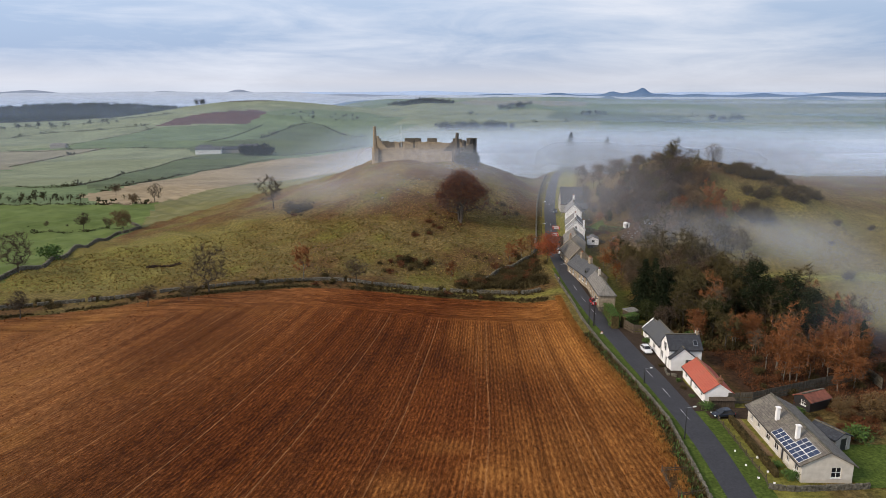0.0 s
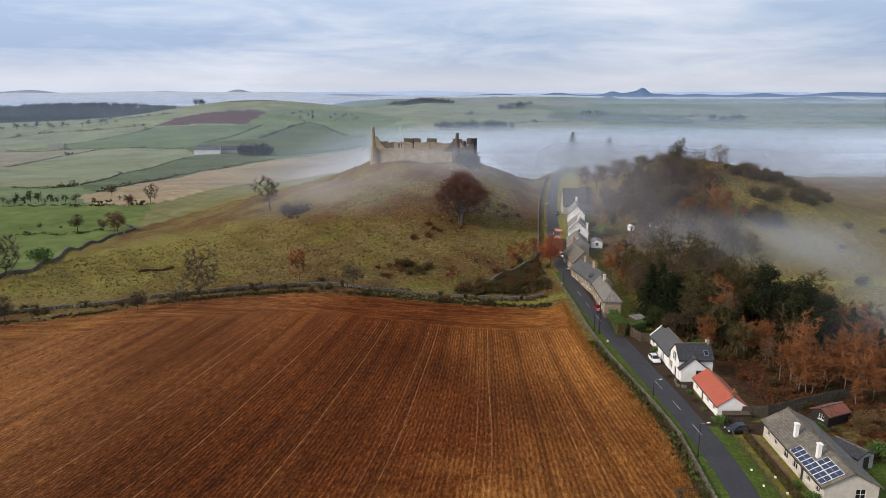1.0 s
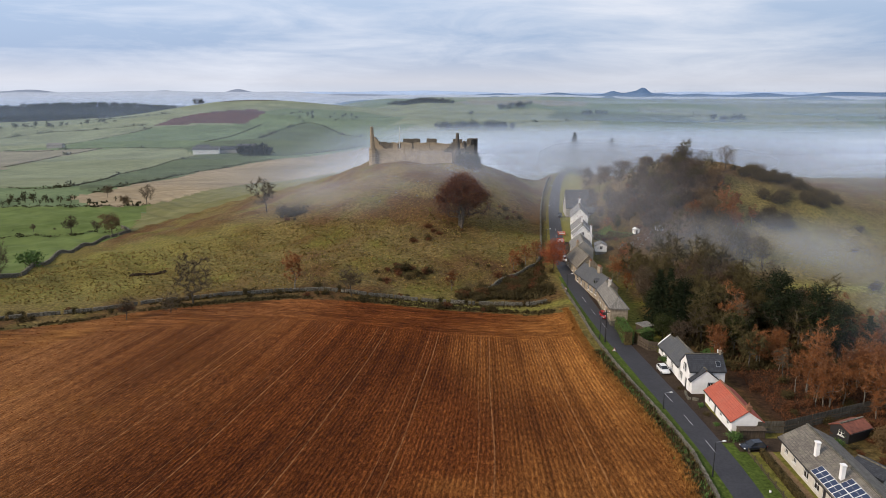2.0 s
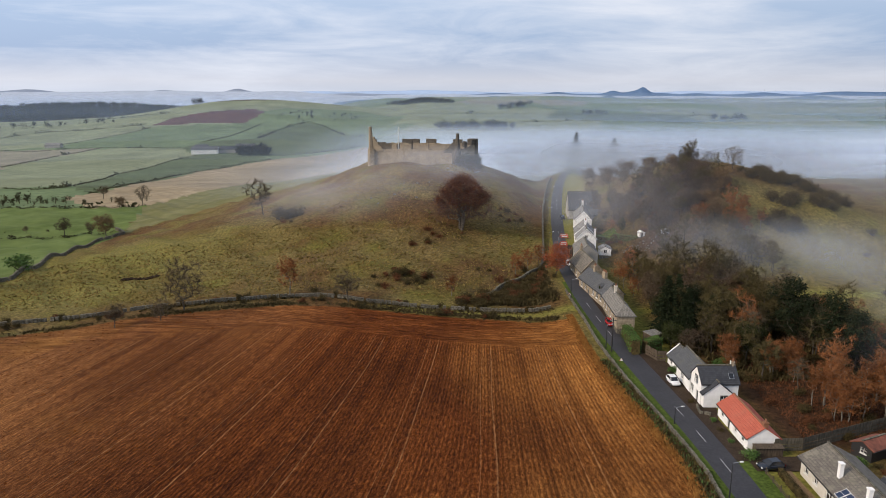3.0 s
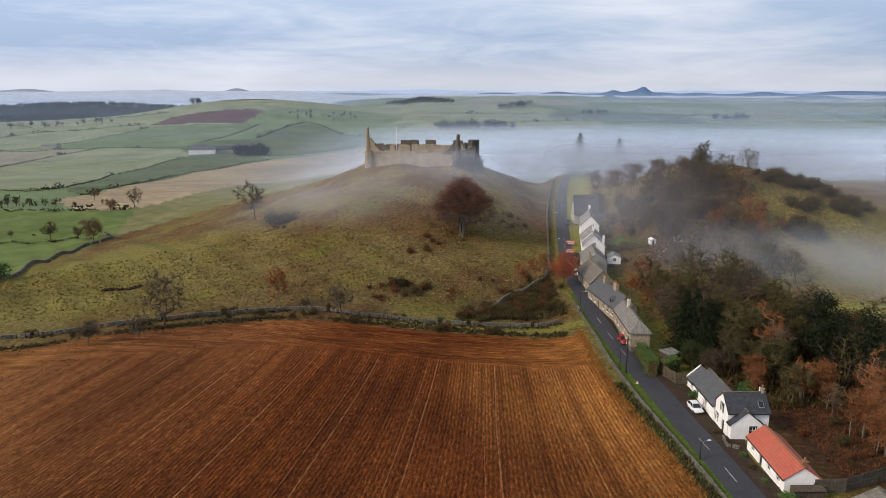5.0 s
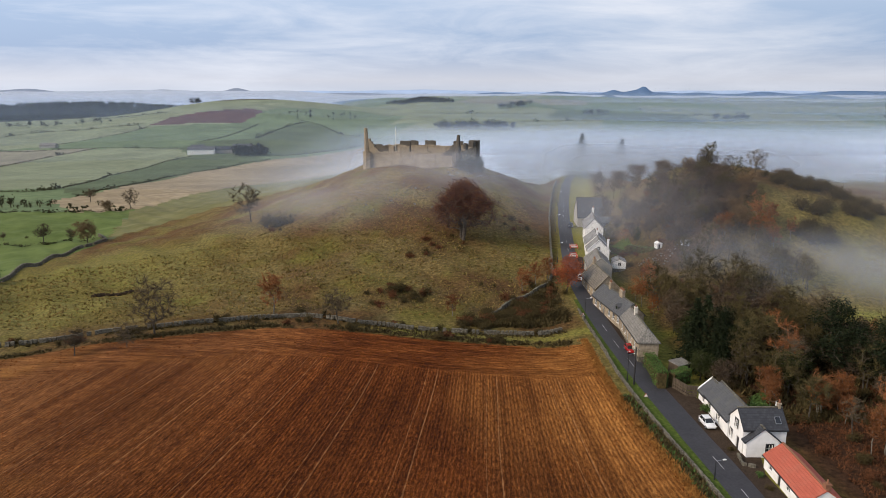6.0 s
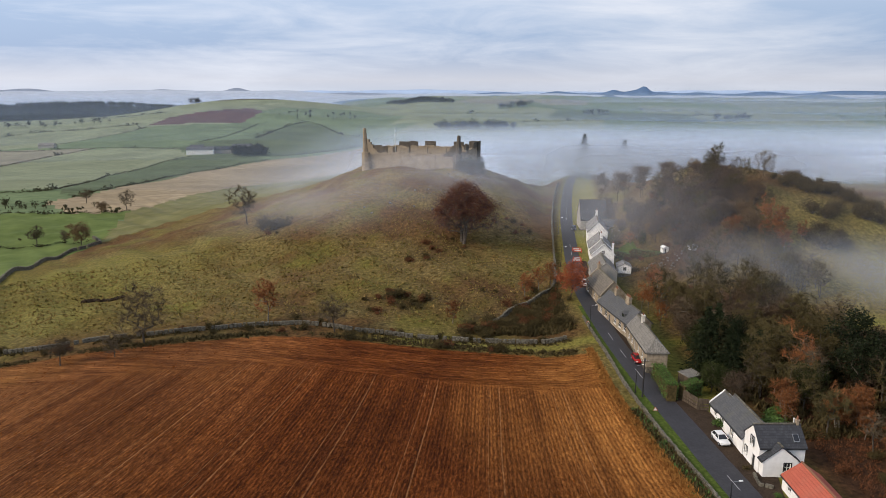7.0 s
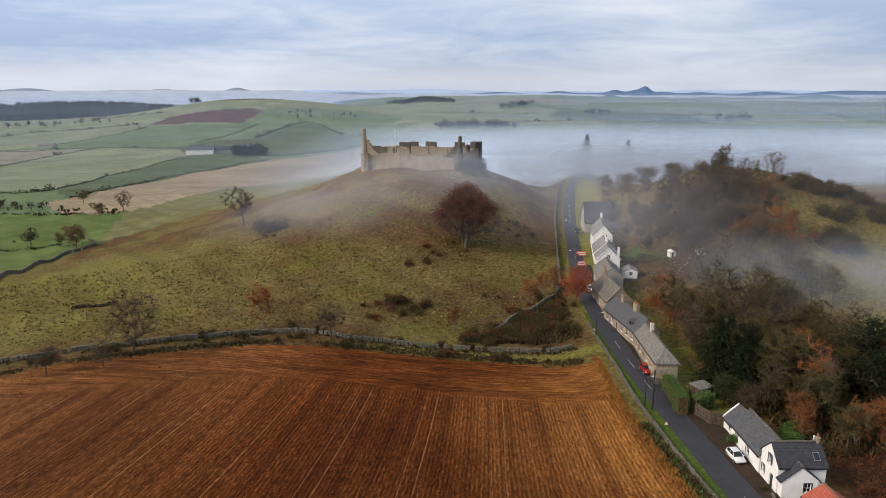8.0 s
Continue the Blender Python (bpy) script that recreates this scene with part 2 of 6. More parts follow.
WOOD = grainy("weathered_wood", (0.05, 0.038, 0.028), (0.125, 0.098, 0.072), 5.0, 0.85, 0, 0.3, 0.4, 0.02, (1, 1, 0.2))
FENCE_WOOD = grainy("pale_weathered_boards", (0.075, 0.066, 0.050), (0.16, 0.142, 0.11), 4.0, 0.9, 0, 0.4, 0.4, 0.02, (1, 1, 0.2), vary=0.25)
RUST_SHEET = grainy("rusty_roof_sheet", (0.12, 0.035, 0.020), (0.26, 0.085, 0.048), 2.0, 0.8, 0, 0.5, 0.4, 0.03)
BARK = grainy("bark", (0.045, 0.038, 0.03), (0.15, 0.13, 0.105), 3.0, 0.95, 0, 0.4, 0.7, 0.06, (1, 1, 0.3))
BEECH = grainy("smooth_beech_bark", (0.06, 0.05, 0.042), (0.20, 0.17, 0.14), 2.0, 0.9, 0, 0.4, 0.4, 0.03)
BIRCH = grainy("pale_bark", (0.09, 0.08, 0.065), (0.27, 0.25, 0.21), 3.0, 0.9, 0, 0.4, 0.5, 0.04)
TWIG_GREY = grainy("grey_brown_twigs", (0.075, 0.057, 0.036), (0.19, 0.145, 0.092), 3.0, 0.95, vary=0.4)
TWIG_RUST = grainy("rust_brown_twigs", (0.125, 0.050, 0.020), (0.42, 0.175, 0.068), 3.0, 0.95, vary=0.4)
TWIG_OLIVE = grainy("olive_twigs", (0.052, 0.045, 0.019), (0.165, 0.13, 0.055), 3.0, 0.95, vary=0.4)
LEAF_RED = grainy("dark_red_leaves", (0.028, 0.009, 0.007), (0.10, 0.030, 0.020), 2.0, 0.8)
LEAF_ORANGE = grainy("orange_leaves", (0.16, 0.030, 0.008), (0.42, 0.10, 0.02), 2.0, 0.8)
LEAF_GOLD = grainy("golden_leaves", (0.08, 0.045, 0.012), (0.22, 0.13, 0.04), 2.0, 0.8, vary=0.3)
LEAF_BROWN = grainy("brown_autumn_leaves", (0.035, 0.020, 0.009), (0.13, 0.075, 0.028), 2.0, 0.8, vary=0.4)
LEAF_GREEN = grainy("evergreen_leaves", (0.018, 0.025, 0.008), (0.062, 0.072, 0.022), 2.0, 0.86, vary=0.3)
HEDGE_GREEN = grainy("hedge_leaves", (0.028, 0.065, 0.008), (0.10, 0.18, 0.028), 3.0, 0.8)
NEEDLE = grainy("conifer_needles", (0.010, 0.016, 0.008), (0.036, 0.047, 0.020), 3.0, 0.85, vary=0.3)
IVY = grainy("ivy_leaves", (0.018, 0.026, 0.012), (0.07, 0.085, 0.04), 2.0, 0.8)
STRAW = grainy("dry_grass", (0.12, 0.080, 0.024), (0.34, 0.235, 0.085), 2.0, 0.95)
TUFT = grainy("green_brown_grass", (0.10, 0.085, 0.022), (0.27, 0.215, 0.068), 1.2, 0.95)
STUBBLE = grainy("golden_stubble", (0.17, 0.072, 0.018), (0.45, 0.22, 0.06), 2.0, 0.95)
SOIL = grainy("soil_clods", (0.045, 0.009, 0.0015), (0.24, 0.07, 0.010), 1.5, 0.95)
BRAMBLE = grainy("bramble_scrub", (0.030, 0.026, 0.011), (0.115, 0.085, 0.036), 2.0, 0.95)
RUST_FERN = grainy("dead_bracken", (0.055, 0.024, 0.012), (0.19, 0.080, 0.036), 2.0, 0.95)
METAL = grainy("galvanised_steel", (0.20, 0.21, 0.22), (0.34, 0.35, 0.36), 4.0, 0.5, 0.7, 0.2, 0.1, 0.01)
DARK_METAL = plain("dark_painted_metal", (0.02, 0.021, 0.023), 0.55)
BLACK = plain("black_rubber", (0.015, 0.015, 0.016), 0.8)
WHITE_TRIM = plain("white_painted_wood", (0.74, 0.74, 0.72), 0.5)
DARK_TRIM = plain("dark_painted_wood", (0.025, 0.024, 0.026), 0.5)
GLASS = plain("window_glass", (0.018, 0.02, 0.024), 0.08)
CAR_WHITE = plain("white_car_paint", (0.75, 0.75, 0.75), 0.25)
CAR_RED = plain("red_car_paint", (0.32, 0.012, 0.012), 0.25)
CAR_DARK = plain("dark_blue_car_paint", (0.018, 0.022, 0.032), 0.25)
BARRIER_RED = plain("orange_plastic", (0.62, 0.08, 0.025), 0.5)
SOLAR = plain("solar_cells", (0.022, 0.034, 0.075), 0.2)
POT = plain("terracotta", (0.26, 0.125, 0.075), 0.85)


def roof_material(name, dark, light, course, moss=(0.10, 0.095, 0.05), amount=0.35):
    """Slates or tiles in courses, each with its own tint, and lichen."""
    m, n, l, b = nodes_of(name, 0.75)
    c = n.new("ShaderNodeTexCoord")
    br = n.new("ShaderNodeTexBrick")
    br.inputs["Scale"].default_value = 1.0
    br.inputs["Brick Width"].default_value, br.inputs["Row Height"].default_value = course * 1.1, course
    br.inputs["Mortar Size"].default_value = course * 0.06
    br.inputs["Color1"].default_value, br.inputs["Color2"].default_value = (*dark, 1), (*light, 1)
    br.inputs["Mortar"].default_value = (*(v * 0.45 for v in dark), 1)
    sw = n.new("ShaderNodeMapping")
    sw.inputs[2].default_value = (0, 0, radians(90))
    l.new(c.outputs["Object"], sw.inputs[0])
    l.new(sw.outputs[0], br.inputs[0])
    lich = noise_node(n, l, 0.8, 6)
    col = blend(n, l, br.outputs[0], moss, ramp(n, l, lich, [(0.5, (0, 0, 0)), (0.75, (amount,) * 3)]))
    l.new(col, b.inputs["Base Color"])
    bump(n, l, b, br.outputs["Fac"], 0.35, 0.02)
    return m


SLATE = roof_material("slate_roof", (0.058, 0.060, 0.065), (0.095, 0.096, 0.10), 0.25)
SLATE_DARK = roof_material("dark_slate_roof", (0.022, 0.024, 0.03), (0.045, 0.047, 0.055), 0.25, (0.06, 0.06, 0.05), 0.2)
TILE_BROWN = roof_material("mossy_concrete_tiles", (0.10, 0.085, 0.068), (0.17, 0.148, 0.12), 0.32, (0.24, 0.22, 0.16), 0.6)
TILE_RED = roof_material("red_pantiles", (0.36, 0.075, 0.040), (0.45, 0.105, 0.058), 0.3, (0.30, 0.14, 0.09), 0.3)
PALE_ROOF = roof_material("pale_lichened_roof", (0.17, 0.165, 0.16), (0.27, 0.262, 0.25), 0.3, (0.40, 0.38, 0.33), 0.4)
TILE_GREY = roof_material("grey_stone_slates", (0.13, 0.12, 0.105), (0.22, 0.205, 0.18), 0.3, (0.25, 0.23, 0.18), 0.4)


# ---- mesh helpers ----
class Build:
    """Collects faces for one mesh."""

    def __init__(self):
        self.v, self.f = [], []

    def add(self, verts, faces):
        k = len(self.v)
        self.v += [tuple(p) for p in verts]
        self.f += [tuple(i + k for i in q) for q in faces]
        return self

    def box(self, a, b, m=None):
        (x0, y0, z0), (x1, y1, z1) = a, b
        pts = [Vector(p) for p in ((x0, y0, z0), (x1, y0, z0), (x1, y1, z0), (x0, y1, z0), (x0, y0, z1), (x1, y0, z1), (x1, y1, z1), (x0, y1, z1))]
        if m is not None:
            pts = [m @ p for p in pts]
        return self.add(pts, [(3, 2, 1, 0), (4, 5, 6, 7), (0, 1, 5, 4), (1, 2, 6, 5), (2, 3, 7, 6), (3, 0, 4, 7)])

    def prism(self, outline, depth, m):
        """An outline in the x, z plane, drawn out along y by depth, placed by m."""
        k = len(outline)
        pts = [m @ Vector((x, 0, z)) for x, z in outline] + [m @ Vector((x, depth, z)) for x, z in outline]
        faces = [tuple(range(k)), tuple(range(2 * k - 1, k - 1, -1))]
        faces += [((i + 1) % k, i, i + k, (i + 1) % k + k) for i in range(k)]
        return self.add(pts, faces)

    def tube(self, p, q, r0, r1, sides=5, cap=False):
        p, q = Vector(p), Vector(q)
        t = (q - p).to_track_quat("Z", "Y").to_matrix()
        ring = [Vector((math.cos(2 * math.pi * i / sides), math.sin(2 * math.pi * i / sides), 0)) for i in range(sides)]
        pts = [p + t @ (c * r0) for c in ring] + [q + t @ (c * r1) for c in ring]
        faces = [(i, (i + 1) % sides, (i + 1) % sides + sides, i + sides) for i in range(sides)]
        if cap:
            faces += [tuple(range(sides - 1, -1, -1)), tuple(range(sides, 2 * sides))]
        return self.add(pts, faces)

    def mesh(self, name, mat, smooth=False):
        me = bpy.data.meshes.new(name)
        me.from_pydata(self.v, [], self.f)
        me.materials.append(mat)
        if smooth:
            me.shade_smooth()
        return me


def part(name, b, mat, parent, label="", smooth=False):
    ob = new(name, b.mesh(name, mat, smooth))
    ob.parent = parent
    if label:
        ob["label"] = label
    return ob


def share(name, me, parent, m):
    """One more piece on the same mesh data."""
    ob = new(name, me)
    ob.parent, ob.matrix_basis = parent, m
    return ob


def thing(name, m, label, category, group="", kind=""):
    return tagged(new(name), label, category, group, kind) if m is None else place(tagged(new(name), label, category, group, kind), m)


def place(ob, m):
    ob.matrix_basis = m
    return ob


# ---- the lie of the land ----
def ease(a, b, v):
    t = np.clip((v - a) / (b - a), 0.0, 1.0)
    return t * t * (3 - 2 * t)


def hump(x, y, cx, cy, sx, sy):
    return np.exp(-((x - cx) / sx) ** 2 - ((y - cy) / sy) ** 2)


ROAD_Y = np.array([-400.0, 60, 75, 81, 87, 94, 103, 112, 120, 126, 133, 140, 150, 163, 175, 187, 200, 214, 242, 271, 304, 340, 400, 460])
ROAD_X = np.array([34.0, 34.8, 35.7, 36.2, 36.4, 36.2, 35.8, 35.2, 34.4, 33.7, 32.9, 32.2, 31.4, 30.8, 30.6, 31.1, 32.5, 34.4, 38.2, 43.2, 49.7, 58.0, 75.0, 95.0])


def road_x(y):
    s = 6.0
    return sum(np.interp(y + d, ROAD_Y, ROAD_X) for d in (-s, -s / 2, 0, s / 2, s)) / 5


def road_z(y):
    return np.interp(y, [115, 135, 150, 170, 195, 215, 250, 300, 330, 800], [8.0, 8.9, 9.7, 11.0, 12.5, 13.5, 15.6, 17.4, 17.0, -12.0])


def land(x, y):
    """Height of the ground."""
    z = 8.0 + 0 * x
    z = z + 2.3 * hump(x, y, -46, 140, 30, 40) - 1.6 * hump(x, y, 4, 122, 26, 30)
    z = z - 11.5 * ease(62, 150, -x) * ease(140, 290, y)
    front = np.where(y < 292, 80.0, 60.0)
    side = np.where(x < -6, 53.0, 46.0)
    hill = np.exp(-(np.abs((x + 6) / side) ** 2.0) - ((y - 292) / front) ** 2)
    z = z + np.minimum(20.0, 22.5 * hill) + 2.2 * hump(x, y, -12, 232, 30, 14) - 1.5 * hump(x, y, -62, 200, 30, 30)
    # the wooded rise east of the road and the mound behind it
    z = z + 9.5 * ease(34, 66, x) * ease(115, 190, y) * (1 - ease(300, 400, y))
    z = z + 14.5 * hump(x, y, np.where(x < 78, 78.0, np.minimum(x, 84.0)), np.where(y < 208, 208.0, np.minimum(y, 230.0)), np.where(x < 78, 22.0, 31.0), np.where(y < 208, 24.0, 34.0)) + 4 * hump(x, y, 150, 250, 60, 40)
    # valley behind, then the far country up to the horizon
    z = z - 36 * ease(300, 900, y) + 26 * ease(1000, 2000, y) + 16 * ease(2000, 3000, y) + 18 * ease(2900, 4000, y)
    z = z + 52 * hump(x, y, -560, 1950, 270, 420) + 16 * hump(x, y, -250, 1900, 200, 300)
    z = z - 10 * ease(250, 900, -x) * ease(300, 900, y) + 19 * hump(x, y, -1230, 2500, 400, 220)
    z = z + 18 * hump(x, y, -80, 2550, 170, 260) + 22 * hump(x, y, 270, 2250, 90, 160)
    z = z - 50 * ease(2650, 3000, y) * ease(250, 800, -x)
    z = z + 12 * hump(x, y, 900, 2600, 220, 150) + 14 * hump(x, y, 1500, 3000, 320, 150) + 10 * hump(x, y, 480, 3000, 200, 120)
    z = z - 14 * ease(300, 1500, x) * ease(900, 2200, y)
    rough = ease(150, 175, y) * (1 - ease(420, 700, y))
    z = z + rough * (0.55 * np.sin(x * 0.19 + 1.3 * np.sin(y * 0.11)) * np.sin(y * 0.17 + 0.9 * np.sin(x * 0.13)) + 0.3 * np.sin(x * 0.51 + y * 0.37))
    # sheep tracks step the castle's slope
    z = z + 0.5 * hump(x, y, -20, 240, 60, 30) * np.sin(y * 0.9 + 0.12 * x + 2.0 * np.sin(x * 0.05))
    z = z + 3.5 * ease(500, 900, y) * np.sin(x * 0.006 + 1.0) * np.sin(y * 0.0045)
    # the road lies on its own even line
    near = 1 - ease(3.5, 13, np.abs(x - road_x(y)))
    near = near * (1 - ease(400, 460, y))
    return z * (1 - near) + road_z(y) * near


def land_at(x, y):
    return float(land(np.float64(x), np.float64(y)))


FIELD_TOP_X = np.array([-260.0, -150, -90, -83, -73, -64.5, -54, -43.6, -33, -21.4, -9.7, 1.9, 13.2, 25.3, 40])
FIELD_TOP_Y = np.array([95.0, 121, 138.5, 140.5, 142.7, 146.7, 148.2, 150.8, 154.0, 154.4, 153.1, 151.6, 150.1, 148.1, 148.0])


def field_top(x):
    return np.interp(x, FIELD_TOP_X, FIELD_TOP_Y)


def wall_x(y):
    """The roadside wall on the field's side."""
    return road_x(y) - np.interp(y, [70, 84, 92, 100, 112, 122, 135, 147], [3.9, 3.7, 3.1, 3.3, 3.7, 4.0, 3.7, 2.9])


def upper_wall_y(x):
    """The wall at the foot of the castle hill."""
    return field_top(x) + np.interp(x, [-88, -68, -37, -27, -16, 0, 14, 27], [8.5, 6.9, 6.2, 6.4, 4.1, 4.0, 4.7, 7.5])


def steps(a, b, first, grow, last):
    out, d = [a], first
    while out[-1] < b:
        out.append(out[-1] + d)
        d = min(d * grow, last)
    return out


def ground_sheet():
    right = steps(0, 130, 1.5, 1.0, 1.5)
    right += steps(right[-1] + 2, 1500, 2, 1.055, 160)
    us = np.array(sorted({-v for v in right} | set(right)))
    ys = list(np.linspace(-1500, 40, 24)[:-1]) + steps(40, 330, 1.5, 1.0, 1.5)
    while ys[-1] < 4050:
        ys.append(ys[-1] * 1.011)
    ys = np.array(ys)
    gu, gy = np.meshgrid(us, ys)
    gx = gu * np.maximum(1.0, gy / 330.0)
    gz = land(gx, gy)
    nx, ny = len(us), len(ys)
    me = bpy.data.meshes.new("ground")
    idx = np.arange(nx * ny).reshape(ny, nx)
    quads = np.stack([idx[:-1, :-1], idx[:-1, 1:], idx[1:, 1:], idx[1:, :-1]], -1).reshape(-1, 4)
    me.from_pydata(np.stack([gx, gy, gz], -1).reshape(-1, 3).tolist(), [], quads.tolist())
    plough = np.minimum(field_top(gx) - gy, wall_x(gy) - 2.0 - gx)
    plough = plough - 8 * hump(gx, gy, 30.2, 76.5, 2.2, 2.6)
    stub = (1 - ease(3.0, 8.0, wall_x(gy) - gx + 1.5 * np.sin(gy * 0.3))) * 0.9 + 0.6 * hump(gx, gy, -6, 75, 4, 3) + 0.6 * hump(gx, gy, 6, 78, 4, 3) + 0.5 * hump(gx, gy, 1, 85, 4, 2) + 0.8 * ease(0, 24, gx + 5 * np.sin(gy * 0.11) + 3 * np.sin(gx * 0.3 + gy * 0.05))
    lush = 0.9 * (1 - ease(4, 9, np.abs(gx - road_x(gy) - 4))) + 0.4 * ease(68, 84, gx + 0.35 * (gy - 150)) * (1 - ease(192, 215, gy)) * ease(110, 130, gy)
    lush = lush + 0.5 * ease(30, 95, -gx) * (1 - ease(215, 260, gy)) * ease(150, 165, gy)
    lush = lush + 0.8 * np.exp(-((gy - upper_wall_y(gx) + 2) / 1.6) ** 2) * ease(-25, -5, gx)
    litter = ease(45, 50, gx) * (1 - ease(-4, 8, gx - 84 - 0.5 * (137 - gy) + 5 * np.sin(gy * 0.2))) * ease(96, 102, gy + 0.4 * (gx - 50)) * (1 - ease(166, 178, gy + 0.95 * np.maximum(0, gx - 52))) + 0.8 * hump(gx, gy, 68, 200, 16, 24) + 0.8 * hump(gx, gy, 100, 214, 22, 12) + 0.55 * hump(gx, gy, 14, 172, 12, 12) + 0.7 * hump(gx, gy, 52, 186, 12, 12) + 0.5 * hump(gx, gy, -10, 174, 9, 5) + 0.6 * hump(gx, gy, -1, 204, 8, 6) + 0.4 * hump(gx, gy, 19, 226, 7, 6)
    for name, values in (("litter", np.clip(litter, 0, 1)), ("plough", plough), ("stubble", np.clip(stub, 0, 1)), ("headland", 1 - ease(10, 15, field_top(gx) - gy)), ("lush", np.clip(lush, 0, 1))):
        me.attributes.new(name, "FLOAT", "POINT").data.foreach_set("value", values.ravel().astype(np.float32))
    for m in [GROUND] + FARM:
        me.materials.append(m)
    cx, cy = (gx[:-1, :-1] + gx[1:, 1:]) / 2, (gy[:-1, :-1] + gy[1:, 1:]) / 2
    me.polygons.foreach_set("material_index", parcels(cx, cy).ravel().astype(np.int32))
    me.shade_smooth()
    return tagged(new("ground", me), "ploughed field, rough pasture hills and far farmland", "ground", kind="structure")


def parcels(x, y):
    """Which kind of land: 0 near ground, then the far fields."""
    v = y + 0.35 * x + 30 * np.sin(x * 0.004)
    u = x - 0.22 * y
    band = np.floor(np.log(np.maximum(v, 60) / 300.0) / 0.2)
    col = np.floor(u / (60 * np.exp(0.2 * np.maximum(band, 0))) + 0.37 * band)
    pick = np.mod(np.abs(np.sin(band * 12.9898 + col * 78.233) * 43758.5453), 1.0)
    far = 1 + np.select([pick < 0.40, pick < 0.70, pick < 0.86], [0, 1, 9], 8)
    kind = np.where(y > 345, far, 0)
    kind = np.where((x < 60) & (y > 345) & (y < 1300), 1, kind)
    kind = np.where((x < -300) & (y > 1300) & (y < 2600), 2, kind)
    for k, edge in FIELDS:
        kind = np.where(inside(x, y, edge), k, kind)
    kind = np.where((hump(x, y, -1190, 2330, 440, 270) > 0.45) | (hump(x, y, -1180, 1960, 230, 100) > 0.45) | (hump(x, y, -80, 2560, 110, 120) > 0.5), 7, kind)
    kind = np.where((hump(x, y, -560, 1980, 200, 160) > 0.72), 6, kind)
    return kind


def inside(x, y, edge):
    """Whether a place lies within a field's edge."""
    odd = np.zeros(np.shape(x), bool)
    for (x0, y0), (x1, y1) in zip(edge, edge[1:] + edge[:1]):
        if y0 != y1:
            odd ^= ((y0 > y) != (y1 > y)) & (x < (x1 - x0) * (y - y0) / (y1 - y0) + x0)
    return odd


# the western farmland: kind of land and the field's corners
FIELDS = (
    (5, [(-420, 365), (-275, 372), (-186, 370), (-161, 381), (-130, 286), (-133, 249), (-117, 191), (-114, 165), (-190, 100), (-420, 100)]),
    (8, [(-161, 381), (-158, 411), (-162, 480), (-160, 563), (-140, 700), (60, 600), (60, 345), (-90, 340), (-112, 325), (-131, 290)]),
    (3, [(-229, 422), (-228, 474), (-255, 574), (-289, 816), (-273, 869), (-240, 980), (-189, 1049), (-136, 1175), (60, 1150), (60, 600), (-140, 700), (-160, 563), (-162, 480), (-158, 411), (-161, 381), (-186, 370)]),
    (9, [(-289, 548), (-367, 779), (-373, 956), (-363, 1027), (-295, 1063), (-240, 980), (-273, 869), (-289, 816), (-255, 574), (-238, 494), (-234, 455)]),
    (2, [(-338, 455), (-584, 922), (-590, 1010), (-586, 1144), (-558, 1185), (-429, 1146), (-363, 1027), (-373, 956), (-367, 779), (-289, 548), (-320, 510), (-351, 471)]),
    (10, [(-932, 1235), (-764, 1206), (-630, 1193), (-581, 1192), (-586, 1144), (-590, 1010), (-584, 922), (-423, 565)]),
    (2, [(-969, 1284), (-897, 1419), (-839, 1501), (-712, 1517), (-655, 1526), (-620, 1486), (-650, 1382), (-698, 1264), (-764, 1206), (-932, 1235)]),
    (1, [(-620, 1486), (-434, 1528), (-397, 1526), (-403, 1417), (-431, 1246), (-429, 1146), (-558, 1185), (-630, 1193), (-698, 1264), (-650, 1382)]),
    (4, [(-634, 1519), (-623, 1604), (-580, 1668), (-523, 1702), (-462, 1728), (-430, 1702), (-434, 1528)]),
    (1, [(-397, 1526), (-434, 1528), (-430, 1702), (-399, 1757), (-209, 1816), (-86, 1699), (-146, 1357), (-193, 1381), (-264, 1537), (-303, 1580), (-339, 1433), (-347, 1311), (-431, 1246), (-403, 1417)]),
    (9, [(-431, 1246), (-347, 1311), (-339, 1433), (-303, 1580), (-264, 1537), (-193, 1381), (-146, 1357), (-130, 1205), (-169, 1140), (-244, 1029), (-295, 1063), (-363, 1027), (-429, 1146)]),
)
ground_sheet()


# ---- road, verges and walls ----
def ribbon(name, xs_of, y0, y1, step, lift, mat, label, category, cross=4):
    b = Build()
    ys = np.arange(y0, y1 + step, step)
    for j, y in enumerate(ys):
        a, c = xs_of(y)
        for i in range(cross + 1):
            x = a + (c - a) * i / cross
            b.v.append((x, float(y), land_at(x, y) + lift))
    n = cross + 1
    for j in range(len(ys) - 1):
        for i in range(cross):
            k = j * n + i
            b.f.append((k, k + 1, k + 1 + n, k + n))
    return tagged(new(name, b.mesh(name, mat, True)), label, category, kind="structure")




def half_road(y):
    return float(np.interp(y, [72, 90, 112, 135, 150, 210], [1.75, 1.9, 2.0, 1.9, 1.75, 1.9]))


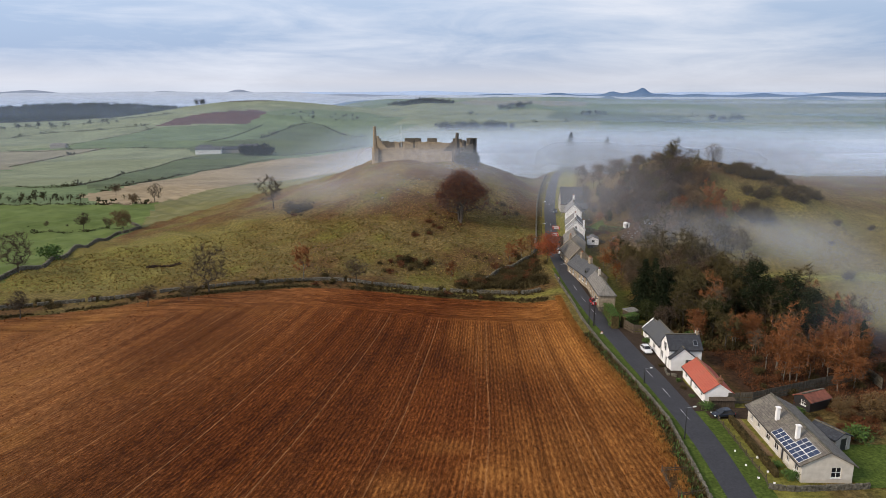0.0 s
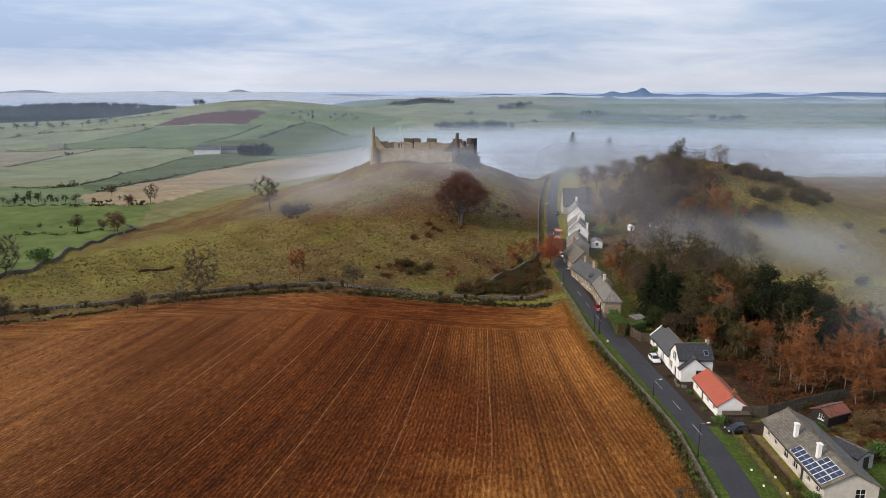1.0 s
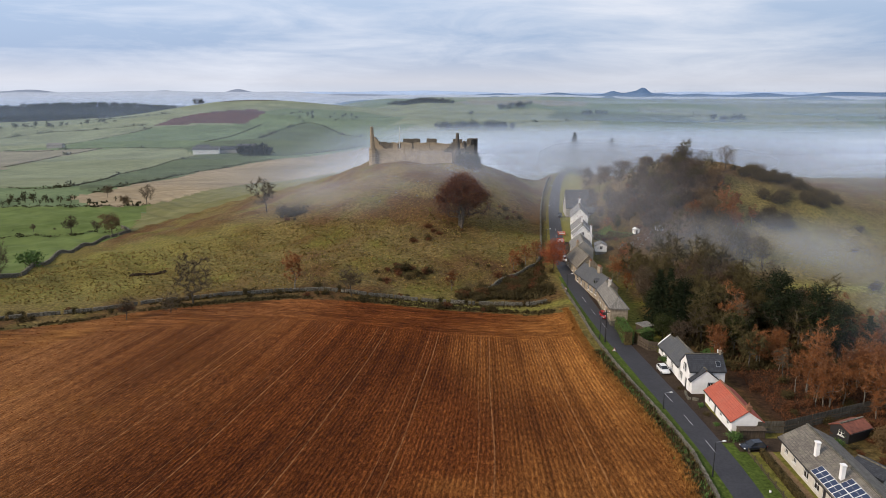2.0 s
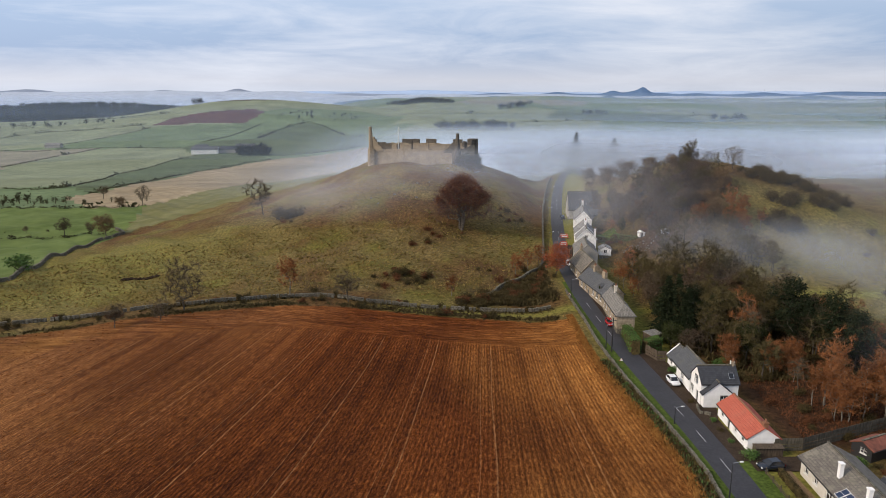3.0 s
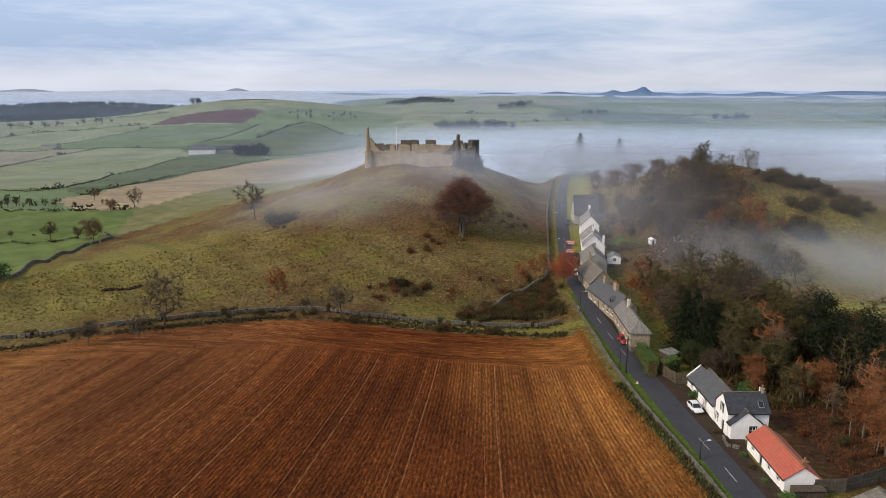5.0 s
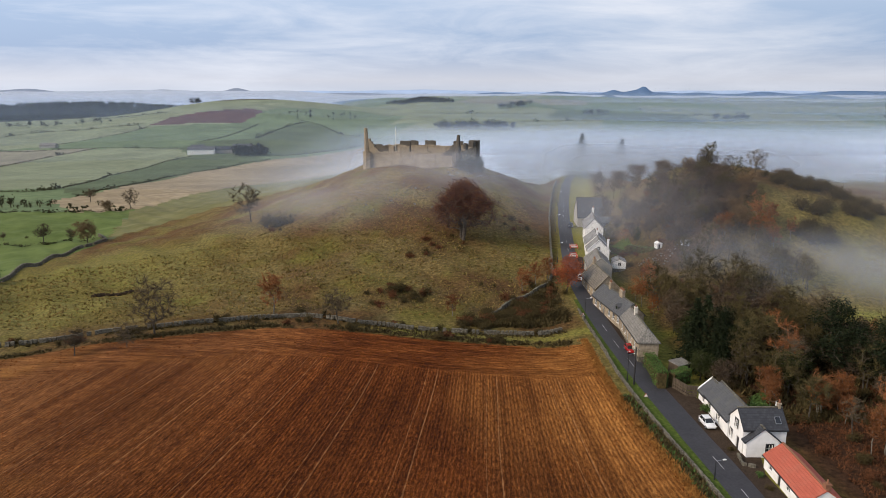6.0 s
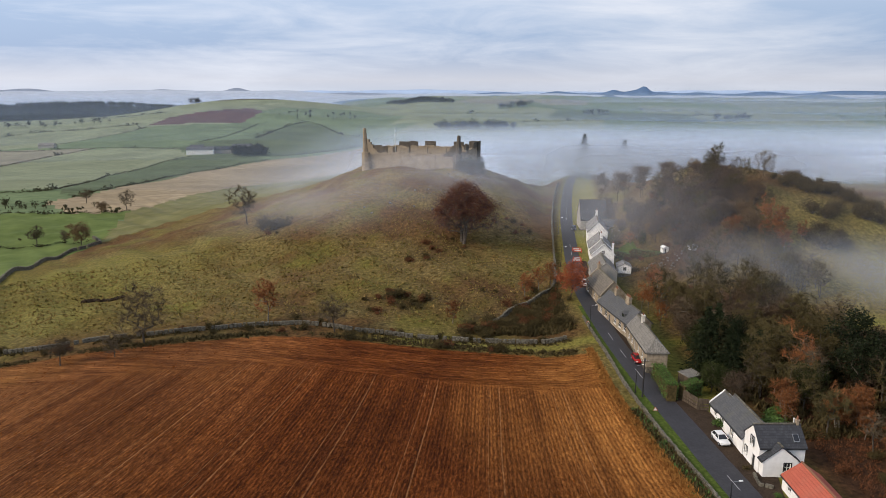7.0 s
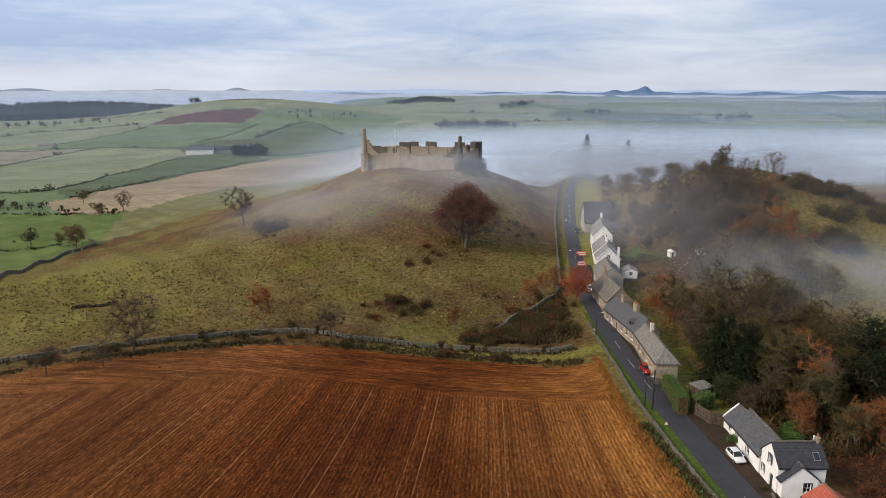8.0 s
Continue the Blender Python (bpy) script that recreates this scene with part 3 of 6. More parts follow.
road = ribbon("road", lambda y: (road_x(y) - half_road(y), road_x(y) + half_road(y)), -60, 440, 2.5, 0.10, ASPHALT, "dark grey asphalt village road with dashed centre line", "road")
dash = Build()
for i in range(34):
    y = 62 + i * 7.6
    x = float(road_x(y))
    if i % 5 == 3 or i % 7 < 3 or y < 80:
        continue
    x2 = float(road_x(y + 3.2))
    z, z2 = land_at(x, y) + 0.115, land_at(x2, y + 3.2) + 0.115
    d = Build().add([(x - 0.05, y, z), (x + 0.05, y, z), (x2 + 0.05, y + 3.2, z2), (x2 - 0.05, y + 3.2, z2)], [(0, 1, 2, 3)])
    part("centre_line_dash", d, PAINT_LINE, road, "worn white paint dash")
ribbon("verge", lambda y: (wall_x(y) + 0.3, road_x(y) - half_road(y) + 0.03), -40, 168, 2.5, 0.085, VERGE, "short green grass verge between road and wall", "verge", 3)
ribbon("verge_by_houses", lambda y: (road_x(y) + half_road(y) - 0.03, road_x(y) + 4.3), 40, 94, 2.5, 0.085, VERGE, "short green grass strip beside the road", "verge", 3)
ribbon("gravel_forecourt", lambda y: (road_x(y) + half_road(y) - 0.03, road_x(y) + 4.6 + 2.0 * float(ease(106, 112, y) * (1 - ease(124, 130, y))) - 1.2 * float(ease(128, 140, y))), 94, 200, 2.5, 0.07, GRAVEL, "brown gravel strip in front of the houses", "pavement", 4)


def rng(seed):
    return random.Random(seed)


def stone_block(seed):
    """One rough field stone about one metre long, scaled where it is laid."""
    r = rng(seed)
    b = Build()
    pts = []
    for x in (-0.5, 0.5):
        for y in (-0.5, 0.5):
            for z in (-0.5, 0.5):
                pts.append(Vector((x * r.uniform(0.75, 1), y * r.uniform(0.75, 1), z * r.uniform(0.75, 1))))
    b.add(pts, [(0, 1, 3, 2), (4, 6, 7, 5), (0, 4, 5, 1), (2, 3, 7, 6), (0, 2, 6, 4), (1, 5, 7, 3)])
    return b


def stone_wall(name, line, height, width, label, seed, step=0.55, gaps=0.0):
    """A dry-stone wall of rough stones laid in courses along a line of (x, y) points."""
    r = rng(seed)
    b = Build()
    base = [stone_block(seed + i) for i in range(6)]
    line = [Vector((float(x), float(y))) for x, y in line]
    for p, q in zip(line, line[1:]):
        run = (q - p).length
        turn = math.atan2((q - p).y, (q - p).x)
        k = max(1, int(run / step))
        for i in range(k):
            c = p.lerp(q, (i + 0.5) / k)
            if r.random() < gaps:
                continue
            z = land_at(c.x, c.y) - 0.1
            courses = max(1, round(height / 0.4))
            for j in range(courses):
                s = r.choice(base)
                w = width * (1 - 0.25 * j / courses)
                m = pose(c.x + r.uniform(-0.06, 0.06), c.y + r.uniform(-0.06, 0.06), z + height * (j + 0.5) / courses, r.uniform(-6, 6), r.uniform(-6, 6), math.degrees(turn) + r.uniform(-8, 8)) @ Matrix.Diagonal((step * r.uniform(0.95, 1.35), w * r.uniform(0.85, 1.15), height / courses * r.uniform(0.95, 1.3), 1))
                b.add([m @ Vector(v) for v in s.v], s.f)
    return tagged(new(name, b.mesh(name, DRYSTONE)), label, "stone wall", kind="structure")


stone_wall("roadside_wall", [(wall_x(y), y) for y in np.arange(56, 168, 4)], 0.7, 0.36, "low grey dry-stone wall between field and road", 1)
stone_wall("field_wall", [(x, upper_wall_y(x)) for x in np.arange(-200, 26, 4)], 0.9, 0.6, "tumbled dry-stone wall at the foot of the castle hill", 2, 0.7, 0.12)
stone_wall("pasture_wall", [(-125, 130), (-118, 160), (-115.5, 191), (-122, 215), (-131, 244), (-134, 268), (-131.5, 281), (-130, 288), (-140, 302)], 1.3, 0.8, "long dry-stone wall beside the green meadow", 3, 0.9, 0.05)
stone_wall("hill_wall", [(10, 163), (13, 169), (19.5, 175), (24, 179.5), (26.4, 188), (27.1, 197)], 1.2, 0.6, "dry-stone wall climbing from the field corner to the road", 4, 0.6)
stone_wall("castle_road_wall", [(road_x(y) - 4.6, y) for y in np.arange(196, 320, 5)], 1.2, 0.5, "dry-stone wall between castle hill and road", 5, 0.7)


# ---- houses ----
def panel(b, m, length, height, thick, holes):
    """A wall in local x (length) and z (height), thick along y, with real openings (x0, z0, x1, z1)."""
    cuts = sorted({0.0, length} | {h[0] for h in holes} | {h[2] for h in holes})
    for x0, x1 in zip(cuts, cuts[1:]):
        mid = (x0 + x1) / 2
        z = 0.0
        for h in sorted([h for h in holes if h[0] < mid < h[2]], key=lambda h: h[1]):
            if h[1] > z:
                b.box((x0, 0, z), (x1, thick, h[1]), m)
            z = h[3]
        if z < height:
            b.box((x0, 0, z), (x1, thick, height), m)


def window(m, w, h, parent, frame_mat, surround=None):
    t = 0.07
    rim = [(0, 0), (w, 0), (w, h), (0, h), (t, t), (w - t, t), (w - t, h - t), (t, h - t)]
    f = Build().add([m @ Vector((x, y, z)) for y in (0.10, 0.17) for x, z in rim],
                    [(i, (i + 1) % 4, 4 + (i + 1) % 4, 4 + i) for i in range(4)] + [(12 + i, 12 + (i + 1) % 4, 8 + (i + 1) % 4, 8 + i) for i in range(4)]
                    + [((i + 1) % 4, i, 8 + i, 8 + (i + 1) % 4) for i in range(4)] + [(4 + i, 4 + (i + 1) % 4, 12 + (i + 1) % 4, 12 + i) for i in range(4)])
    win = part("window", f, frame_mat, parent, "white sash window" if frame_mat is WHITE_TRIM else "dark framed window")
    part("mullion", Build().box((w / 2 - t / 2, 0.105, t), (w / 2 + t / 2, 0.165, h - t), m), frame_mat, win)
    part("meeting_rail", Build().box((t, 0.11, h / 2 - 0.025), (w - t, 0.16, h / 2 + 0.025), m), frame_mat, win)
    part("sill", Build().box((-0.08, -0.06, -0.09), (w + 0.08, 0.12, -0.003), m), frame_mat, win)
    if surround:
        s = Build()
        g = 0.14
        for x0, x1, z0, z1 in ((-g, -0.002, -0.003, h + g), (w + 0.002, w + g, -0.003, h + g), (-0.002, w + 0.002, h + 0.002, h + g)):
            s.box((x0, -0.025, z0), (x1, 0.02, z1), m)
        part("surround", s, surround, win, "dark painted window surround")
    part("pane", Build().box((t, 0.125, t), (w - t, 0.14, h - t), m), GLASS, win, "dark reflecting glass")


def door(m, w, h, parent, mat):
    d = part("door", Build().box((0.04, 0.12, 0), (w - 0.04, 0.18, h - 0.04), m), mat, parent, "panelled front door")
    part("door_frame", Build().box((0, 0.08, 0), (0.05, 0.2, h), m).box((w - 0.05, 0.08, 0), (w, 0.2, h), m).box((0.05, 0.08, h - 0.05), (w - 0.05, 0.2, h), m), WHITE_TRIM, d)


def chimney(m, w, d, h, pots, parent, mat):
    c = part("chimney", Build().box((-w / 2, -d / 2, -1.2), (w / 2, d / 2, h), m).box((-w / 2 - 0.07, -d / 2 - 0.07, h), (w / 2 + 0.07, d / 2 + 0.07, h + 0.14), m), mat, parent)
    for i in range(pots):
        y = (i - (pots - 1) / 2) * 0.5
        b = Build().tube(m @ Vector((0, y, h + 0.14)), m @ Vector((0, y, h + 0.6)), 0.14, 0.11, 8, True)
        part("chimney_pot", b, POT, c, "terracotta chimney pot")


def house(name, m, length, width, eave, ridge, walls, roof, label, sides=(), trim=WHITE_TRIM, surround=None, chimneys=(), over=0.25, verge=0.12, chim_mat=None, thick=0.4, skews=None, hip=False):
    """A gabled house: length along local y, its long west face at x = 0, width along x.
    sides: lists of openings (x, z, w, h, kind) for west, south, east and north."""
    base = thing(name, m, label, "house")
    faces = [pose(0, length, 0, 0, 0, -90), pose(0, 0, 0), pose(width, 0, 0, 0, 0, 90), pose(width, length, 0, 0, 0, 180)]
    runs = (length, width, length, width)
    sides = list(sides) + [()] * (4 - len(sides))
    for i in range(4):
        b = Build()
        holes = [(o[0], o[1], o[0] + o[2], o[1] + o[3]) for o in sides[i] if o[1] + o[3] < eave]
        if i % 2 == 0:
            panel(b, faces[i], runs[i], eave, thick, holes)
        else:
            panel(b, faces[i] @ pose(thick, 0, 0), runs[i] - 2 * thick, eave, thick, [(h[0] - thick, h[1], h[2] - thick, h[3]) for h in holes])
            if not (hip and i == 1):
                b.prism([(0.02, eave), (width - 0.02, eave), (width / 2, ridge - 0.03)], thick, faces[i])
        part("wall", b, walls, base)
    part("footing", Build().box((0.1, 0.1, -1.5), (width - 0.1, length - 0.1, -0.003)), DRYSTONE, base)
    for i in range(4):
        for o in sides[i]:
            mm = faces[i] @ pose(o[0], 0, o[1])
            if o[4] == "door":
                door(mm, o[2], o[3], base, DARK_TRIM)
            else:
                window(mm @ pose(0, 0 if o[1] + o[3] < eave else -0.16, 0), o[2], o[3], base, trim, surround)
    r = Build()
    rise = (ridge - eave) / (width / 2)
    cut = width * 0.42 if hip else 0.0
    z0 = eave - over * rise
    for s in (0, 1):
        prof = [(-over, z0), (width / 2, ridge), (width / 2, ridge + 0.14), (-over, z0 + 0.14)]
        if s:
            prof = [(width - x, z) for x, z in prof][::-1]
        if not hip:
            r.prism(prof, length + 2 * verge, pose(0, -verge, 0))
    if hip:
        low, high = z0 + 0.14, ridge + 0.14
        for drop in (0.0, 0.14):
            r.add([(-over, -over, low - drop), (width + over, -over, low - drop), (width + over, length + verge, low - drop), (-over, length + verge, low - drop), (width / 2, cut, high - drop), (width / 2, length + verge, high - drop)],
                  [(0, 1, 4), (1, 2, 5, 4), (3, 0, 4, 5)])
        r.add([(-over, -over, low), (width + over, -over, low), (width + over, -over, low - 0.14), (-over, -over, low - 0.14)], [(0, 1, 2, 3)])
    part("roof", r, roof, base)
    part("ridge_tiles", Build().box((width / 2 - 0.13, cut - verge - 0.02, ridge + 0.10), (width / 2 + 0.13, length + verge + 0.02, ridge + 0.22)), DRYSTONE if roof is not TILE_RED else POT, base)
    for x in (-over - 0.09, width + over - 0.03):
        part("gutter", Build().box((x, -verge, z0 - 0.06), (x + 0.12, length + verge, z0 + 0.06)), DARK_METAL, base)
    if skews:
        for y in (-verge - 0.06, length + verge - 0.16):
            k = Build()
            for s in (0, 1):
                prof = [(-over, z0 + 0.1), (width / 2, ridge + 0.1), (width / 2, ridge + 0.3), (-over, z0 + 0.3)]
                if s:
                    prof = [(width - x, z) for x, z in prof][::-1]
                k.prism(prof, 0.22, pose(0, y, 0))
            part("gable_coping", k, skews, base)
    for cx, cy, w, d, h, pots in chimneys:
        top = ridge - abs(cx - width / 2) * rise
        chimney(pose(cx, cy, top), w, d, h, pots, base, chim_mat or walls)
    return base


def W(x, z=0.9, w=1.1, h=1.2):
    return (x, z, w, h, "window")


def D(x, w=0.85, h=1.75):
    return (x, 0.0, w, h, "door")


# bungalow with solar panels
bungalow = house("bungalow", pose(44.2, 75.8, 8.0, 0, 0, -2.0), 16.4, 6.2, 2.5, 4.15, CREAM, TILE_BROWN, "cream bungalow with mossy brown tiled roof and solar panels",
      [[W(0.9, 0.8, 0.9, 1.3), W(3.2, 0.8, 0.9, 1.3), W(6.0, 0.5, 1.3, 1.6), W(8.6, 0.5, 1.3, 1.6), D(10.6), W(12.2, 0.8, 0.9, 1.3), W(14.4, 0.8, 1.0, 1.3)], [W(3.6, 0.7, 1.2, 1.4)]],
      chimneys=[(1.3, 10.3, 0.45, 0.5, 1.8, 0), (1.5, 4.9, 0.45, 0.5, 1.8, 0)], over=0.45, verge=0.25, chim_mat=WHITE)
slope = math.atan2(4.15 - 2.5, 3.1)
for i in range(12):
    row, col = (0, i) if i < 8 else (1, i - 8)
    m = pose(-0.45, 0.25 + col * 0.98, 2.5 - 0.45 * math.tan(slope) + 0.16, 0, -math.degrees(slope), 0) @ pose(0.1 + 1.5 * row, 0, 0.06)
    panel_ob = part("solar_panel", Build().box((0, 0, 0), (1.46, 0.95, 0.04), m), WHITE_TRIM, bungalow, "blue solar panel in pale frame")
    for u in range(2):
        part("solar_cell", Build().box((0.04 + u * 0.70, 0.05, 0.041), (0.71 + u * 0.70, 0.90, 0.046), m), SOLAR, panel_ob)

# red-roofed cottage
house("red_roofed_cottage", pose(40.5, 97.7, 8.0, 0, 0, -1.0), 10.4, 4.2, 1.9, 3.35, WHITE, TILE_RED, "low white cottage with red pantile roof",
      [[W(1.2, 0.6, 0.9, 1.0), (3.6, 0.0, 0.8, 1.72, "door"), W(5.8, 0.6, 0.9, 1.0), W(8.3, 0.6, 0.9, 1.0)], []], chimneys=[(2.25, 0.35, 0.6, 0.5, 0.7, 1)], chim_mat=POT, thick=0.3)

# white house: long cottage, cross gable, porch wing
house("white_house", pose(39.2, 115.9, 8.0, 0, 0, 0.0), 8.4, 4.5, 2.5, 4.5, WHITE, SLATE, "long white-rendered house with grey slate roof and black trim",
      [[W(1.3, 0.8, 0.75, 1.1), W(4.6, 0.8, 0.75, 1.1)], []], surround=DARK_TRIM, chimneys=[], thick=0.35)
cross_wing = house("white_cross_wing", pose(39.3, 115.75, 8.0, 0, 0, -90), 5.7, 4.2, 3.6, 5.5, WHITE, SLATE_DARK, "white gabled house wing with dark slate roof",
      [[], [(2.35, 0.0, 0.85, 1.78, "door"), W(0.35, 0.7, 0.7, 1.1), W(2.0, 2.9, 0.7, 1.15)], [], []], surround=DARK_TRIM, thick=0.35, chimneys=[(2.1, 5.4, 0.35, 0.35, 0.6, 1)], chim_mat=SANDSTONE)
pitch = math.degrees(math.atan2(5.5 - 3.6, 2.1))
lm = pose(4.2, 0, 3.6, 0, 0, 0) @ pose(0, 4.3, 0, 0, pitch, 0)
light_frame = part("rooflight", Build().box((-1.55, 0, 0.14), (-0.55, 0.75, 0.24), lm), METAL, cross_wing, "grey framed rooflight")
part("rooflight_pane", Build().box((-1.48, 0.07, 0.241), (-0.62, 0.68, 0.247), lm), GLASS, light_frame)
part("flue", Build().tube((1.5, 5.3, 5.0), (1.5, 5.3, 6.1), 0.10, 0.10, 8, True), WHITE_TRIM, cross_wing, "white metal flue")
house("white_porch_wing", pose(39.45, 110.55, 8.0, 0, 0, 0), 0.95, 4.2, 2.3, 4.0, WHITE, SLATE_DARK, "small white gabled extension with dark slate roof",
      [[], [W(2.6, 0.75, 0.8, 1.1)]], surround=DARK_TRIM, thick=0.3)
house("white_end_cottage", pose(39.4, 124.4, 8.0, 0, 0, 0.0), 2.9, 3.8, 2.0, 3.7, WHITE, SLATE, "low white end cottage with slate roof",
      [[W(1.4, 0.7, 0.8, 1.0)], []], skews=WHITE, thick=0.3)

# stone row
house("stone_cottage", pose(33.4, 139.6, 10.3, 0, 0, -1.5), 13.4, 3.4, 2.7, 4.5, SANDSTONE, TILE_GREY, "sandstone cottage with pale hipped stone-slate roof",
      [[W(1.0, 0.7, 0.9, 1.1), W(3.2, 0.7, 0.9, 1.1), (5.2, 0, 0.8, 1.75, "door"), W(7.6, 0.7, 0.9, 1.1), W(10.2, 0.7, 0.9, 1.1)], []], chimneys=[(1.7, 9.6, 0.5, 0.6, 1.2, 1)], chim_mat=CREAM, hip=True)
row_house = house("stone_cottage", pose(33.9, 153.6, 10.2, 0, 0, 9.0), 14.4, 4.7, 2.7, 4.9, SANDSTONE, SLATE, "long sandstone cottage with grey slate roof and a dormer",
      [[W(1.2), W(3.6), D(5.6), W(8.2), W(10.4), W(12.6)], []], chimneys=[(2.35, 5.2, 0.6, 1.5, 1.2, 4), (2.35, 10.8, 0.6, 0.9, 1.2, 2)])
dm = part("dormer", Build().prism([(0, 2.9), (1.3, 2.9), (1.3, 3.8), (0.65, 4.3), (0, 3.8)], 1.9, pose(0.35, 3.6, 0, 0, 0, -90)), SLATE, row_house, "slate-hung dormer")
part("dormer_pane", Build().box((0.33, 2.55, 3.05), (0.345, 3.35, 3.75)), GLASS, dm)
house("stone_cottage", pose(32.4, 168.6, 11.0, 0, 0, 3) @ Matrix.Scale(0.96, 4), 12.0, 5.2, 3.0, 5.8, SANDSTONE, TILE_BROWN, "stone cottage with dark mossy rubble roof",
      [[W(1.2), D(3.6), W(6.2), W(9.4)], []], chimneys=[(2.6, 11.4, 0.6, 1.1, 1.1, 2)], skews=SANDSTONE)
house("grey_village_house", pose(33.6, 181.6, 11.9, 0, 0, -6) @ Matrix.Scale(0.96, 4), 10.5, 5.4, 3.4, 5.6, HARL, TILE_GREY, "grey-harled village house with pale roof",
      [[W(1.4), D(4.0), W(6.0)], []], skews=HARL)
house("white_village_house", pose(35.9, 194.0, 12.7, 0, 0, -8) @ Matrix.Scale(0.956, 4), 6.0, 5.4, 3.8, 6.4, WHITE, PALE_ROOF, "white village house with a tall gable",
      [[W(1.4), W(4.0)], [W(2.2, 0.8, 0.9, 1.1), W(2.25, 3.9, 0.8, 1.0)]], chimneys=[(5.0, 0.6, 0.5, 0.6, 2.4, 1)], skews=WHITE)
house("white_lean_to", pose(41.4, 190.6, 12.6, 0, 0, -8) @ Matrix.Scale(0.72, 4), 5.4, 4.2, 2.2, 3.2, WHITE, PALE_ROOF, "low white outbuilding behind the village house", [[], [W(1.6)]])
house("white_village_house", pose(37.1, 202.3, 13.1, 0, 0, -9) @ Matrix.Scale(0.957, 4), 9.0, 5.4, 3.2, 5.6, WHITE, PALE_ROOF, "long white village house with pale roof",
      [[W(1.4), W(4.0), D(6.0)], []], chimneys=[(2.8, 0.6, 0.6, 1.0, 1.4, 2)])
house("tall_white_house", pose(38.7, 212.0, 13.6, 0, 0, -9) @ Matrix.Scale(0.946, 4), 12.0, 5.2, 5.0, 7.7, WHITE, PALE_ROOF, "tall white village house with pale roof",
      [[W(1.4), W(5.0), D(7.5), W(1.4, 3.2), W(5.0, 3.2)], []], chimneys=[(2.7, 11.2, 0.6, 1.0, 1.4, 2)])
house("dark_roofed_house", pose(41.2, 241.0, 14.8, 0, 0, -94) @ Matrix.Scale(0.946, 4), 8.0, 9.6, 3.2, 8.6, HARL, SLATE_DARK, "large grey house with dark slate roof",
      [[], [], [W(2.0), W(6.0)]])
house("grey_village_house", pose(44.6, 228.6, 15.2, 0, 0, -98) @ Matrix.Scale(0.9, 4), 6.0, 4.4, 2.4, 4.0, HARL, SLATE, "low grey extension before the dark-roofed house", [[], [], [W(1.5)]])


# ---- castle ----
def castle():
    base = thing("castle", pose(-27.6, 282.5, 27.0, 0, 0, -15.5), "ruined stone castle with broken battlements on a grassy hill", "castle")
    s, h, t = 34.0, 6.3, 1.8
    runs = [("south_wall", pose(0, 0, 0), 4), ("east_wall", pose(s, 0, 0, 0, 0, 90), 4), ("north_wall", pose(s, s, 0, 0, 0, 180), 4), ("west_wall", pose(0, s, 0, 0, 0, 270), 4)]
    r = rng(77)
    for name, m, k in runs:
        b = Build()
        cols = 17
        for i in range(cols):
            x0, x1 = i * s / cols, (i + 1) * s / cols
            top = h + r.uniform(-0.35, 0.25)
            b.box((x0, 0, -4), (x1, t, top), m @ pose(0, r.uniform(-0.06, 0.06), 0))
        w = part("curtain_wall", b, CASTLE, base, "pale rubble curtain wall")
        pos = [(3.0, 5.2), (7.2, 3.0), (11.6, 4.4), (18.0, 5.0), (25.2, 4.6)] if name == "south_wall" else [(1.5, 5.0), (13, 4.4), (25, 7.0)] if name == "east_wall" else ([(6, 4.0), (17.5, 4.4), (25, 3.6)] if name == "north_wall" else [])
        for x, wd in pos:
            mb = Build()
            for i in range(4):
                mb.box((x + i * wd / 4, 0.1, h - 0.6), (x + (i + 1) * wd / 4, 0.9, h + (2.3 if name != 'north_wall' else 1.6) + r.uniform(-0.35, 0.25)), m)
            part("merlon", mb, CASTLE if name == "south_wall" and x > 6 else CASTLE_DARK, w, "stone merlon")
    # broken corner turrets
    for (x, y), top, run in (((0, 0), 14.6, 1), ((s, 0), 12.6, -1)):
        b = Build()
        b.tube((x, y, -4), (x, y, h - 0.2), 1.9, 1.7, 8, True)
        b.tube((x - 0.2 * run, y, h - 0.3), (x - 0.5 * run, y, top), 1.0, 0.6, 7, True)
        for i in range(6):
            b.box((x + run * (0.4 + i * 0.75), y - 0.3, h - 1.0), (x + run * (1.15 + i * 0.75), y + 0.9, h + (top - h) * (0.62 - 0.115 * i) ** 1.3 + r.uniform(-0.2, 0.2)))
        # the south-east turret's shade comes from the darker stone
        part("corner_turret", b, CASTLE if run > 0 else CASTLE_DARK, base, "broken stump of a corner turret")
    b = Build().box((s - 3.2, s - 3.2, -4), (s + 0.6, s + 0.6, h + 2.2))
    part("corner_tower", b, CASTLE_DARK, base, "square corner tower")
    part("keep_wall", Build().box((9.5, 9, 0), (13.5, 10, h + 3.2)), CASTLE_DARK, base, "dark inner wall")
    return base


castle()
pole = thing("flagpole", pose(-17.3, 285.0, 27.0), "pale bare flagpole inside the castle", "flagpole")
part("pole", Build().tube((0, 0, 0), (0, 0, 14.5), 0.14, 0.08, 8, True), WHITE_TRIM, pole)
part("finial", Build().tube((0, 0, 14.5), (0, 0, 14.75), 0.12, 0.12, 8, True), METAL, pole)


